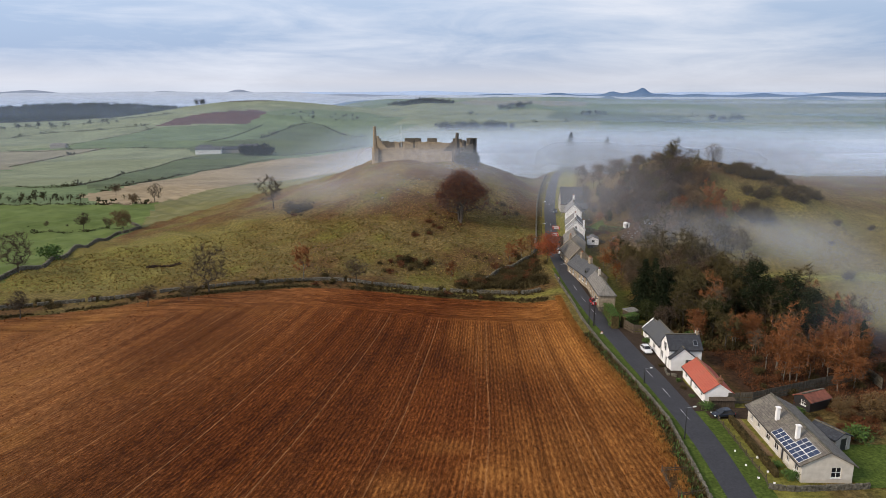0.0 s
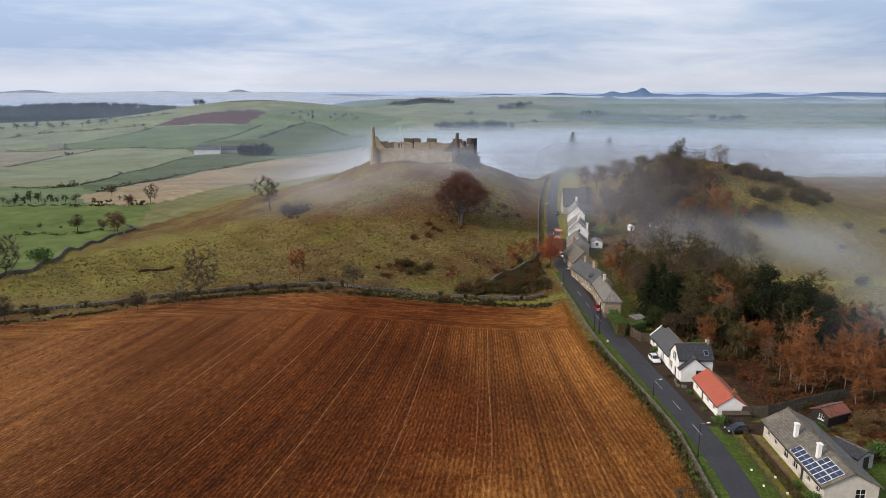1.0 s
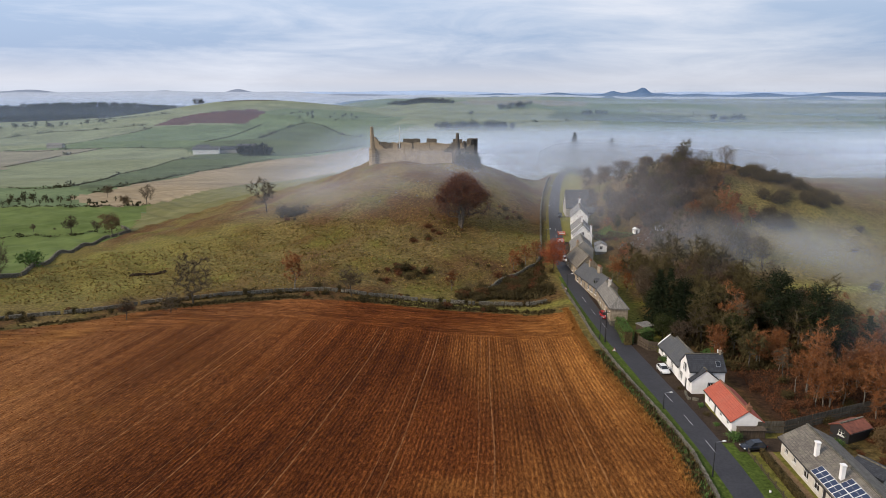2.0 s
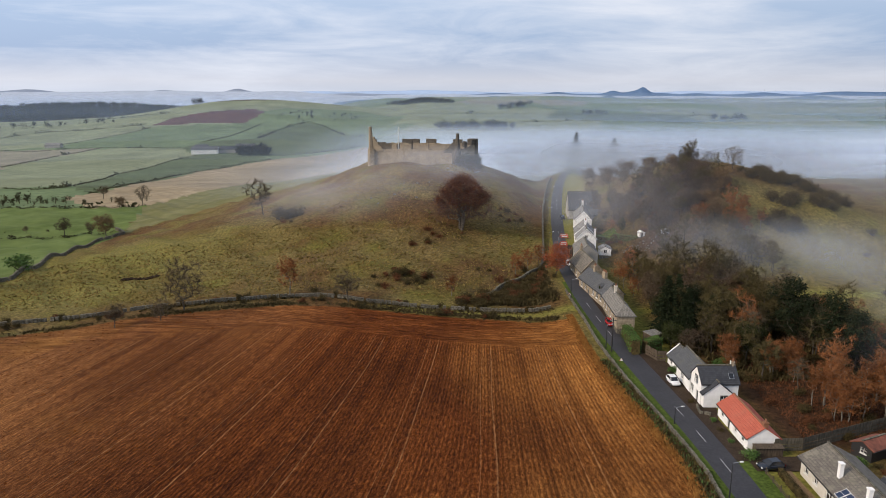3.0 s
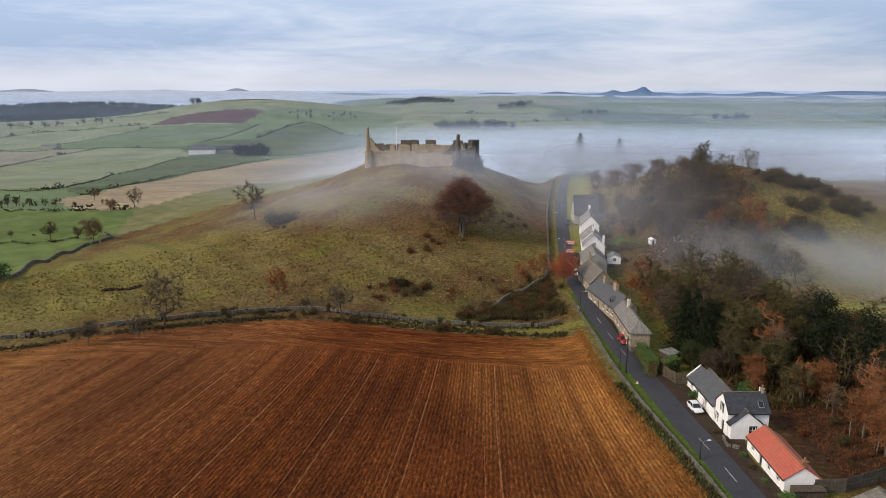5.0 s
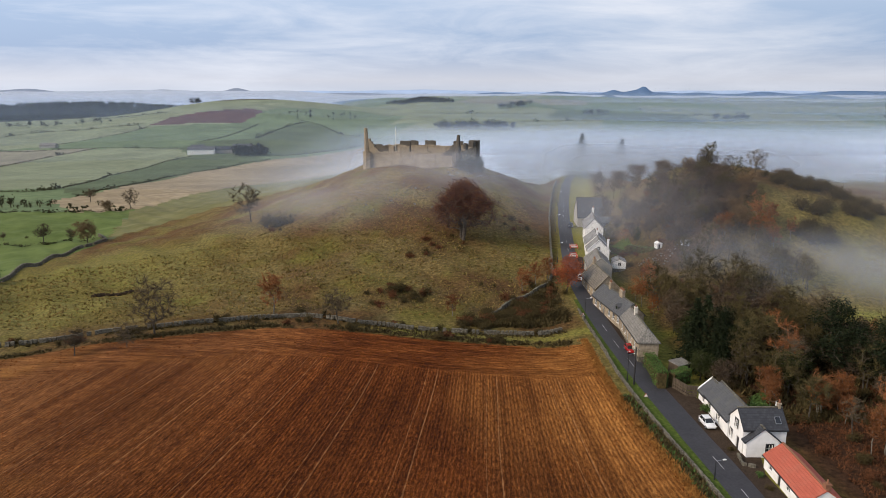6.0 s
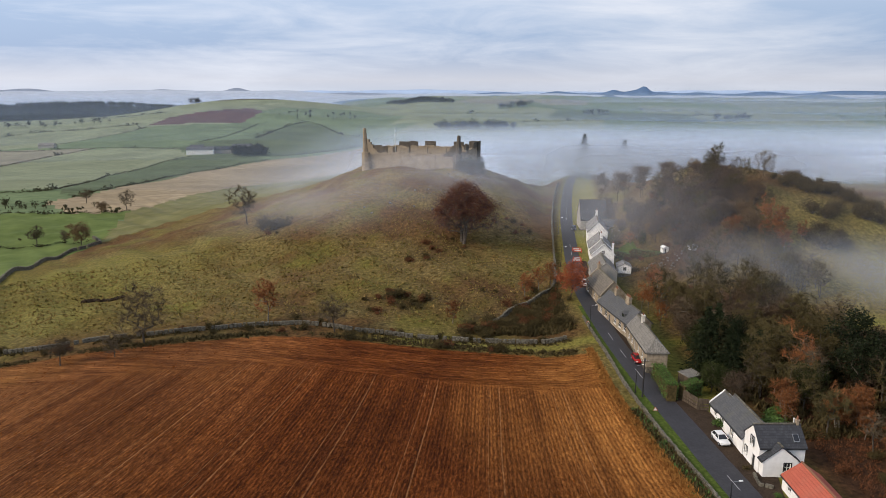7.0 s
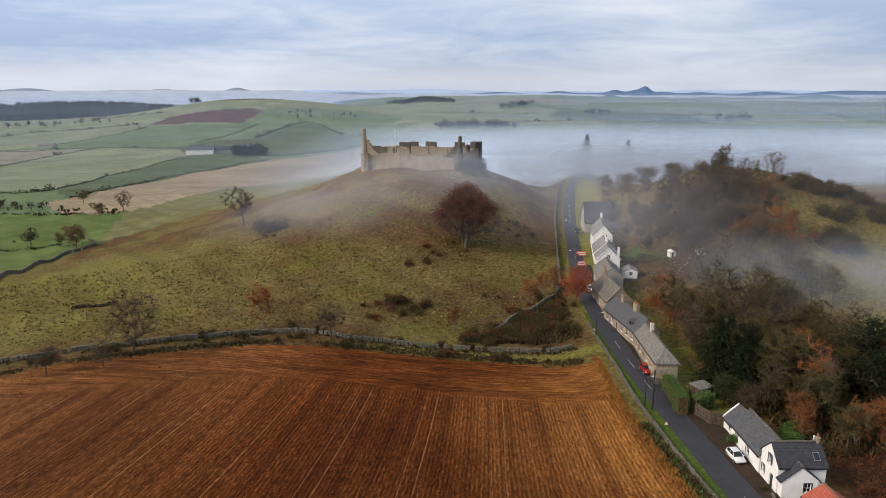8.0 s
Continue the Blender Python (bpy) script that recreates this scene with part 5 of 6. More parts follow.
# rust-brown bracken floor of the wood
scatter("bracken", "rust-brown bracken and twigs under the trees", "bracken", RUST_FERN, 109, 5000, lambda r: (r.uniform(50, 82), r.uniform(101, 130)), 0.45, 6, 0.8, 0.12)
scatter("undergrowth", "dark undergrowth between the wood's trees", "undergrowth", BRAMBLE, 110, 5000, lambda r: wood_spot(r), 1.0, 6, 1.0, 0.2)


# rough rust-brown ground behind the bungalow
for i in range(55):
    plant(R.choice((BRACKEN, BRACKEN, BRACKEN, STRAWBUSH, BUSH)), R.uniform(55, 72), R.uniform(86, 101), R.uniform(0, 360), R.uniform(0.35, 0.8))
# the spoil hollow on the hill
b = Build()
for i in range(70):
    x = -82 + 0.11 * i + R.uniform(-0.3, 0.3)
    y = 183.4 + 0.055 * i + R.uniform(-0.4, 0.4)
    z = land_at(x, y)
    st = stone_block(i % 6)
    m = pose(x, y, z + 0.1, R.uniform(0, 40), R.uniform(0, 40), R.uniform(0, 180)) @ Matrix.Diagonal((R.uniform(0.7, 1.4), R.uniform(0.5, 1.0), R.uniform(0.4, 0.9), 1))
    b.add([m @ Vector(v) for v in st.v], st.f)
tagged(new("bare_earth_scar", b.mesh("bare_earth_scar", grainy("dark_peat", (0.02, 0.013, 0.009), (0.06, 0.04, 0.025), 2.0, 0.95))), "dark bare earth scar on the grassy slope", "earth", kind="stuff")

ROCK = grainy("grey_outcrop", (0.09, 0.085, 0.075), (0.27, 0.255, 0.225), 1.5, 0.95, 0, 0.5, 0.8, 0.15)


def boulder(seed, size, mat):
    """A rounded, broken lump of stone."""
    r = rng(seed)
    bm = bmesh.new()
    bmesh.ops.create_icosphere(bm, subdivisions=1, radius=0.5)
    for v in bm.verts:
        v.co *= r.uniform(0.7, 1.15)
        v.co.z *= 0.65
    me = bpy.data.meshes.new("rock")
    bmesh.ops.scale(bm, vec=(size, size * r.uniform(0.6, 0.9), size), verts=bm.verts)
    bm.to_mesh(me)
    bm.free()
    me.materials.append(mat)
    return me


for i in range(34):
    if i < 20:
        x, y = R.uniform(-40, 2), R.uniform(226, 250)
    else:
        x, y = R.uniform(2, 16), R.uniform(262, 276)
    size = R.uniform(0.4, 1.3)
    ob = tagged(new("rock", boulder(600 + i, size, ROCK)), "grey rock showing through the hill's grass", "rock", "hill rocks")
    ob.matrix_basis = pose(x, y, land_at(x, y) + 0.1 * size, R.uniform(-15, 15), R.uniform(-15, 15), R.uniform(0, 180))


# ---- street things ----
def lamp_post(x, y, height, turn, lit_mat=WHITE_TRIM):
    base = thing("street_lamp", pose(x, y, land_at(x, y), 0, 0, turn), "tall grey street lamp with a short arm on the verge", "street lamp", "street lamps")
    part("column", Build().tube((0, 0, -0.2), (0, 0, 1.2), 0.10, 0.10, 8, True).tube((0, 0, 1.2), (0, 0, height), 0.065, 0.045, 8, True), DARK_METAL, base)
    part("arm", Build().tube((0, 0, height - 0.05), (0.9, 0, height + 0.12), 0.04, 0.035, 6, True), METAL, base)
    part("lantern", Build().prism([(0.8, height + 0.06), (1.25, height + 0.11), (1.25, height + 0.16), (1.1, height + 0.21), (0.8, height + 0.16)], 0.18, pose(0, -0.09, 0)), lit_mat, base, "pale lantern head")


for x, y, h in ((29.9, 133.0, 4.6), (33.6, 86.6, 4.8), (33.3, 105.2, 2.7), (28.0, 158.0, 4.8), (28.9, 196.6, 5.0), (33.2, 227.0, 5.0), (39.5, 262.0, 5.0)):
    lamp_post(x, y, h, 0)

tpole = thing("telegraph_pole", pose(30.6, 131.6, land_at(30.6, 131.6)), "dark wooden telegraph pole on the grass verge", "telegraph pole")
part("shaft", Build().tube((0, 0, -0.3), (0, 0, 6.4), 0.15, 0.11, 8, True), DARK_TRIM, tpole)
part("crossarm", Build().box((-0.6, -0.05, 5.9), (0.6, 0.05, 6.0)), DARK_TRIM, tpole)
for u in (-0.5, -0.2, 0.2, 0.5):
    part("insulator", Build().tube((u, 0, 6.0), (u, 0, 6.12), 0.04, 0.03, 6, True), WHITE_TRIM, tpole)


def works_sign(x, y, turn):
    base = thing("road_sign", pose(x, y, land_at(x, y) + 0.09, 0, 0, turn) @ Matrix.Scale(0.75, 4), "triangular white roadworks sign on a low frame", "road sign", "road signs")
    tri = [(-0.45, 0.25), (0.45, 0.25), (0, 1.05)]
    plate = part("plate", Build().prism(tri, 0.03, pose(0, 0, 0)), BARRIER_RED, base, "red-edged triangle")
    part("face", Build().prism([(-0.37, 0.29), (0.37, 0.29), (0, 0.95)], 0.008, pose(0, -0.011, 0)), WHITE_TRIM, plate, "white face")
    for u in (-0.35, 0.35):
        part("leg", Build().tube((u, 0.3, 0), (u * 0.7, 0.03, 0.5), 0.02, 0.02, 5), METAL, base)


works_sign(31.2, 127.0, 0)
works_sign(28.2, 160.5, 0)


def barrier(x, y, turn):
    base = thing("road_barrier", pose(x, y, land_at(x, y) + 0.1, 0, 0, turn), "orange and white plastic roadworks barrier on the road", "barrier", "roadworks barriers")
    for z in (0.30, 0.86):
        part("rail", Build().box((-1.0, -0.03, z), (1.0, 0.03, z + 0.11)), BARRIER_RED, base)
    part("reflective_board", Build().box((-0.8, -0.04, 0.50), (0.8, 0.04, 0.78)), WHITE_TRIM, base, "white board")
    for u in (-0.95, 0.95):
        part("post", Build().box((u - 0.05, -0.05, 0), (u + 0.05, 0.05, 1.05)), BARRIER_RED, base)
        part("foot", Build().box((u - 0.08, -0.3, 0), (u + 0.08, 0.3, 0.05)), BLACK, base)


for x, y, t in ((33.4, 200.0, 0), (33.8, 201.8, 20), (35.3, 208.6, 0), (35.2, 210.2, 0), (34.5, 200.6, 90), (36.3, 209.4, 90)):
    barrier(x, y, t)


def car(x, y, turn, paint, label, length=3.7):
    """A hatchback: nose towards local -y."""
    base = thing("car", pose(x, y, land_at(x, y) + 0.08, 0, 0, turn) @ Matrix.Scale(1 / UNIT, 4), label, "car", "parked cars")
    k = length / 4.0
    st = [(-2.0, 0.60, 0.38, 0.60), (-1.88, 0.76, 0.28, 0.70), (-1.4, 0.84, 0.24, 0.80), (-0.8, 0.86, 0.22, 0.90), (0.8, 0.87, 0.22, 0.93), (1.6, 0.84, 0.24, 0.93), (1.92, 0.76, 0.30, 0.86), (2.0, 0.68, 0.40, 0.74)]
    b = Build()
    ring = []
    for y_, w, z0, z1 in st:
        c = 0.10
        ring.append([(-w + c, z0), (w - c, z0), (w, z0 + c), (w, z1 - c), (w - c, z1), (-w + c, z1), (-w, z1 - c), (-w, z0 + c)])
        b.v += [(px_, y_ * k, pz_) for px_, pz_ in ring[-1]]
    for i in range(len(st) - 1):
        for j in range(8):
            b.f.append((i * 8 + j, i * 8 + (j + 1) % 8, (i + 1) * 8 + (j + 1) % 8, (i + 1) * 8 + j))
    b.f += [tuple(range(8))[::-1], tuple(range((len(st) - 1) * 8, len(st) * 8))]
    part("body", b, paint, base, "", True)
    lo = [(-0.78, -0.95 * k, 0.90), (0.78, -0.95 * k, 0.90), (0.78, 1.75 * k, 0.92), (-0.78, 1.75 * k, 0.92)]
    hi = [(-0.60, -0.20 * k, 1.40), (0.60, -0.20 * k, 1.40), (0.62, 1.25 * k, 1.42), (-0.62, 1.25 * k, 1.42)]
    part("glazing", Build().add(lo + hi, [(0, 1, 5, 4), (1, 2, 6, 5), (2, 3, 7, 6), (3, 0, 4, 7), (4, 5, 6, 7)]), GLASS, base, "dark car windows")
    part("roof", Build().add([(p[0] * 1.03, p[1] * 1.0 + d, p[2] + 0.005) for p, d in zip(hi, (-0.04, -0.04, 0.06, 0.06))] + [(p[0] * 0.92, p[1] * 0.94, p[2] + 0.06) for p in hi], [(0, 1, 5, 4), (1, 2, 6, 5), (2, 3, 7, 6), (3, 0, 4, 7), (4, 5, 6, 7)]), paint, base)
    for p, q in zip(lo, hi):
        part("pillar", Build().tube((p[0] * 1.01, p[1], p[2]), (q[0] * 1.02, q[1], q[2]), 0.05, 0.04, 5), paint, base)
    for sx in (-1, 1):
        part("pillar", Build().tube((sx * 0.79, 0.35 * k, 0.9), (sx * 0.63, 0.45 * k, 1.4), 0.035, 0.03, 5), paint, base)
        part("headlight", Build().box((sx * 0.64 - 0.14, -1.97 * k, 0.55), (sx * 0.64 + 0.14, -1.80 * k, 0.70)), WHITE_TRIM, base, "clear headlight")
        part("tail_light", Build().box((sx * 0.66 - 0.1, 1.85 * k, 0.62), (sx * 0.66 + 0.1, 1.99 * k, 0.82)), CAR_RED, base, "red tail light")
        part("wing_mirror", Build().box((sx * 0.95 - 0.09, -0.78 * k, 0.90), (sx * 0.95 + 0.09, -0.66 * k, 1.02)), paint, base)
        for wy in (-1.25, 1.28):
            tyre = part("tyre", Build().tube((sx * 0.70, wy * k, 0.31), (sx * 0.90, wy * k, 0.31), 0.31, 0.31, 14, True), BLACK, base)
            part("rim", Build().tube((sx * 0.895, wy * k, 0.31), (sx * 0.912, wy * k, 0.31), 0.20, 0.19, 10, True), METAL, tyre)


car(37.6, 118.9, 4, CAR_WHITE, "white hatchback parked beside the white house")
car(33.3, 144.2, 3, CAR_RED, "red hatchback parked outside the stone cottage", 3.7)
car(32.1, 183.0, -4, CAR_WHITE, "white car parked by the village road")
car(41.6, 93.3, -82, CAR_DARK, "dark blue car parked in the bungalow's drive", 4.0)
car(38.7, 232.5, -10, CAR_DARK, "dark car parked near the far village house")


# ---- gardens ----
def hedge(name, pts, width, height, mat, label, seed, density=130):
    """A clipped hedge: a twiggy core under many small leaves."""
    r = rng(seed)
    core, b = Build(), Build()
    for (x0, y0), (x1, y1) in zip(pts, pts[1:]):
        run = math.hypot(x1 - x0, y1 - y0)
        turn = math.degrees(math.atan2(y1 - y0, x1 - x0))
        m = pose(x0, y0, land_at((x0 + x1) / 2, (y0 + y1) / 2), 0, 0, turn)
        core.box((-0.1, -width * 0.36, -0.3), (run + 0.1, width * 0.36, height * 0.92), m)
        for i in range(int(run * (height * 2 + width) * density / 3)):
            u, side = r.uniform(0, run), r.random()
            if side < 0.4:
                p = Vector((u, -width / 2 * r.uniform(0.75, 1.1), r.uniform(0, height)))
            elif side < 0.6:
                p = Vector((u, width / 2 * r.uniform(0.75, 1.1), r.uniform(0, height)))
            else:
                p = Vector((u, r.uniform(-width / 2, width / 2), height * r.uniform(0.92, 1.06)))
            p = m @ p
            a = Vector((r.gauss(0, 1), r.gauss(0, 1), r.gauss(0.4, 1))).normalized() * r.uniform(0.10, 0.22)
            w = a.cross(Vector((r.gauss(0, 1), r.gauss(0, 1), r.gauss(0, 1)))).normalized() * 0.07
            b.add([p - a * 0.4, p + w, p + a, p - w], [(0, 1, 2, 3)])
    base = thing(name, None, label, "hedge")
    part("core", core, BRAMBLE, base)
    part("leaves", b, mat, base)
    return base


hedge("garden_hedge", [(34.6, 130.2), (34.9, 138.6)], 1.8, 2.6, HEDGE_GREEN, "tall clipped green hedge beside the road", 201)
hedge("garden_hedge", [(36.4, 131.0), (39.6, 133.0)], 1.6, 2.4, HEDGE_GREEN, "green hedge end beside the hut", 202)
hedge("garden_hedge", [(42.2, 92.0), (42.0, 84.0), (41.8, 77.0)], 0.7, 0.9, BRAMBLE, "low brown hedge in the bungalow garden", 203)
hedge("garden_hedge", [(42.5, 203), (46.5, 197.5), (52, 193.5)], 1.2, 1.6, HEDGE_GREEN, "green hedge across the village gardens", 204, 60)

hut = thing("garden_hut", pose(38.6, 134.6, land_at(39.5, 135.5), 0, 0, 25), "small flat grey-roofed garden hut", "hut")
part("wall", Build().box((0, 0, -0.3), (2.6, 2.2, 2.0)), WOOD, hut)
part("roof", Build().box((-0.15, -0.15, 2.0), (2.75, 2.35, 2.12), pose(0, 0, 0, 3, 0, 0)), TILE_GREY, hut)


def fence(name, pts, height, label, seed, mat=WOOD, gap=2.0):
    r = rng(seed)
    base = thing(name, None, label, "fence")
    for (x0, y0), (x1, y1) in zip(pts, pts[1:]):
        run = math.hypot(x1 - x0, y1 - y0)
        turn = math.degrees(math.atan2(y1 - y0, x1 - x0))
        k = max(1, round(run / gap))
        for i in range(k):
            f = i / k
            x, y = x0 + (x1 - x0) * f, y0 + (y1 - y0) * f
            m = pose(x, y, land_at(x, y), 0, 0, turn)
            part("post", Build().box((-0.05, -0.05, -0.2), (0.05, 0.05, height + 0.1), m), mat, base)
            for z in ((0.35, 0.75) if height < 1.3 else (0.1, 0.6, 1.1, 1.5)):
                part("rail", Build().box((0.05, -0.02, z * height / 1.2 if height < 1.3 else z), (run / k - 0.05, 0.02, (z * height / 1.2 if height < 1.3 else z) + (0.1 if height < 1.3 else 0.42)), m), mat, base)
    return base


fence("garden_fence", [(40.4, 92), (40.2, 84), (40.0, 76), (39.6, 74.6)], 0.9, "low wooden post and rail garden fence", 301)
fence("garden_fence", [(44.0, 97.6), (47.9, 97.8), (57.8, 101.8), (64.8, 104.6), (71.6, 107.4), (71.2, 102.8)], 1.3, "pale weathered board fence behind the gardens", 302, FENCE_WOOD, 2.6)
fence("garden_fence", [(36.4, 130.4), (37.6, 127.6), (39.2, 127.3)], 1.5, "brown board fence beside the white house", 303, WOOD, 2.0)
fence("field_pen", [(27.6, 74.2), (27.8, 78.2), (31.2, 78.4)], 0.9, "small wooden rail pen in the field corner", 304)
fence("field_pen", [(28.0, 72.6), (31.6, 73.4)], 0.8, "low broken wooden rails in the field corner", 305)
stone_wall("garden_wall", [(39.6, 74.4), (42.5, 73.9), (46.0, 74.1), (52, 74.5)], 0.8, 0.35, "low stone garden wall before the bungalow", 12, 0.45)
stone_wall("white_house_garden_wall", [(38.6, 111), (38.2, 108.6), (39.6, 107.9)], 0.6, 0.3, "low stone wall at the white house corner", 13, 0.45)

# brown boards added to give the cottage gable its brown lower part
base_boards = thing("wood_store", pose(41.0, 96.3, 7.9), "low brown boards standing in for the gable's brown lower wall", "wood store")
part("frame", Build().box((0, 0, 0), (3.6, 0.08, 1.3)).box((0, 0.08, 0), (0.08, 1.0, 1.2)).box((3.52, 0.08, 0), (3.6, 1.0, 1.2)), WOOD, base_boards)
part("roof", Build().box((-0.1, -0.1, 1.32), (3.7, 1.1, 1.38), pose(0, 0, 0, 5, 0, 0)), WOOD, base_boards)

shed = house("red_roofed_shed", pose(54.0, 97.2, 8.0, 0, 0, -66), 4.4, 2.8, 1.7, 2.4, DARK_TRIM, RUST_SHEET, "dark timber shed with rusty red roof", [[D(1.2), W(3.2, 0.8, 0.9, 0.8)], [W(1.2, 0.8, 0.9, 0.8)]], thick=0.12)
house("garden_outbuilding", pose(52.2, 82.6, 8.0, 0, 0, 25), 4.2, 3.0, 2.0, 2.6, HARL, SLATE_DARK, "grey outbuilding with dark slate roof behind the bungalow", [[D(1.0)], [(1.0, 0.0, 1.4, 1.9, "door")]], thick=0.2)
house("village_shed", pose(52.4, 192.6, land_at(53.0, 193.4), 0, 0, 10) @ Matrix.Scale(0.62, 4), 2.4, 2.2, 2.0, 2.6, WHITE, WHITE, "small white garden shed on the slope", [[], [(0.6, 0, 0.8, 1.8, "door")]], thick=0.1)
house("greenhouse", pose(57.0, 186.6, land_at(57.6, 187.4), 0, 0, 15) @ Matrix.Scale(0.6, 4), 3.4, 2.4, 1.8, 2.5, HARL, TILE_GREY, "pale glazed garden house on the slope", [[W(0.4, 0.3, 1.0, 1.2), W(1.8, 0.3, 1.0, 1.2)], [W(0.7, 0.3, 1.0, 1.2)]], thick=0.08)
for i in range(40):
    x, y = 51.5 + R.uniform(-5, 6), 187 + R.uniform(-3.0, 3.5)
    ob = tagged(new("garden_stone", boulder(700 + i, R.uniform(0.35, 0.9), ROCK)), "pale loose stone in the terraced garden", "stone", "garden stones")
    ob.matrix_basis = pose(x, y, land_at(x, y) + 0.15, R.uniform(-20, 20), R.uniform(-20, 20), R.uniform(0, 180))
for x, y in ((39.2, 83.2), (39.1, 79.6), (39.4, 76.6), (40.8, 75.4), (41.4, 81.5), (41.2, 78.0)):
    st = stone_block(3)
    m = Matrix.Diagonal((0.3, 0.25, 0.22, 1))
    ob = tagged(new("white_stone", Build().add([m @ Vector(v) for v in st.v], st.f).mesh("white_stone", WHITE)), "white painted boulder on the verge", "stone", "verge stones")
    ob.matrix_basis = pose(x, y, land_at(x, y) + 0.16, 10, 5, x * 50)
ribbon("drive", lambda y: (39.6, 50.5), 92.6, 95.0, 1.2, 0.11, GRAVEL, "brown gravel drive between cottage and bungalow", "drive", 6)
ribbon("garden_path", lambda y: (42.2, 43.9), 82.0, 92.4, 1.3, 0.10, grainy("ochre_gravel", (0.16, 0.10, 0.05), (0.30, 0.20, 0.11), 4.0, 0.95), "ochre gravel in front of the bungalow", "path", 2)
ribbon("bungalow_lawn", lambda y: (50.8, 66.0), 74.5, 85.0, 1.75, 0.09, VERGE, "short green lawn behind the bungalow", "lawn", 8)
for x, y, s, kd in ((43.2, 76.6, 0.75, GREENBUSH), (43.0, 79.4, 0.55, GREENBUSH), (57.5, 86.0, 1.3, GREENBUSH), (60.5, 88.5, 0.9, BRACKEN), (58.6, 92.5, 0.5, GOLD), (63, 92, 0.6, GOLD), (53.0, 93.5, 0.8, GREENBUSH), (40.0, 95.8, 0.8, GREENBUSH),
                    (39.0, 122.8, 0.7, GREENBUSH), (63.5, 96.5, 1.0, BRACKEN), (66.5, 98.0, 1.1, BRACKEN), (61.0, 99.0, 1.0, BRACKEN), (69.5, 95.0, 1.1, BRACKEN), (66, 90, 1.0, BRACKEN), (71.5, 91, 1.2, BRACKEN), (64, 84, 1.0, GREENBUSH), (68, 86, 1.0, BUSH),
                    (39.3, 100.0, 0.35, GREENBUSH), (39.2, 103.0, 0.35, BUSH), (39.3, 106.0, 0.4, GREENBUSH), (38.2, 112.4, 0.35, BUSH)):
    plant(kd, x, y, R.uniform(0, 360), s)


# ---- far country ----
def hedgerow(pts, seed, size=2.2, gap=5.0, trees=0.0):
    r = rng(seed)
    b = Build()
    for (x0, y0), (x1, y1) in zip(pts, pts[1:]):
        run = math.hypot(x1 - x0, y1 - y0)
        for i in range(int(run / gap)):
            f = (i + r.random()) / (run / gap)
            if r.random() < 0.08:
                continue
            x, y = x0 + (x1 - x0) * f + r.gauss(0, 0.6), y0 + (y1 - y0) * f + r.gauss(0, 0.6)
            z = land_at(x, y)
            s = size * r.uniform(0.5, 1.2) * (3.2 if r.random() < trees else 1.0)
            for j in range(22):
                p = Vector((x + r.gauss(0, 0.6) * s, y + r.gauss(0, 0.4) * s, z + abs(r.gauss(0.3, 0.3)) * s))
                a = Vector((r.gauss(0, 1), r.gauss(0, 1), r.gauss(0, 1))).normalized() * s * 0.24
                w = a.cross(Vector((r.gauss(0, 1), r.gauss(0, 1), r.gauss(0, 1)))).normalized() * s * 0.16
                b.add([p - a, p + w, p + a, p - w], [(0, 1, 2, 3)])
    return tagged(new("hedgerow", b.mesh("hedgerow", HEDGE_FAR)), "dark hedgerow between distant fields", "hedgerow", "hedgerows", "stuff")


def far_wood(x0, y0, rx, ry, count, height, seed, label="distant dark woodland on a ridge", mat=None):
    r = rng(seed)
    b = Build()
    for i in range(count):
        a, d = r.uniform(0, 6.28), r.random() ** 0.5
        x, y = x0 + rx * d * math.cos(a), y0 + ry * d * math.sin(a)
        z = land_at(x, y)
        h = height * r.uniform(0.45, 1.25)
        b.tube((x, y, z), (x, y, z + h * 0.5), 0.3, 0.2, 3)
        for j in range(40):
            p = Vector((x + r.gauss(0, 0.20) * h, y + r.gauss(0, 0.20) * h, z + h * (0.62 + r.gauss(0, 0.17))))
            q = Vector((r.gauss(0, 1), r.gauss(0, 1), r.gauss(0, 1))).normalized() * h * 0.11
            w = q.cross(Vector((r.gauss(0, 1), r.gauss(0, 1), r.gauss(0, 1)))).normalized() * h * 0.075
            b.add([p - q, p + w, p + q, p - w], [(0, 1, 2, 3)])
    return tagged(new("far_wood", b.mesh("far_wood", mat or WOOD_FAR)), label, "woodland", "far woods", "stuff")


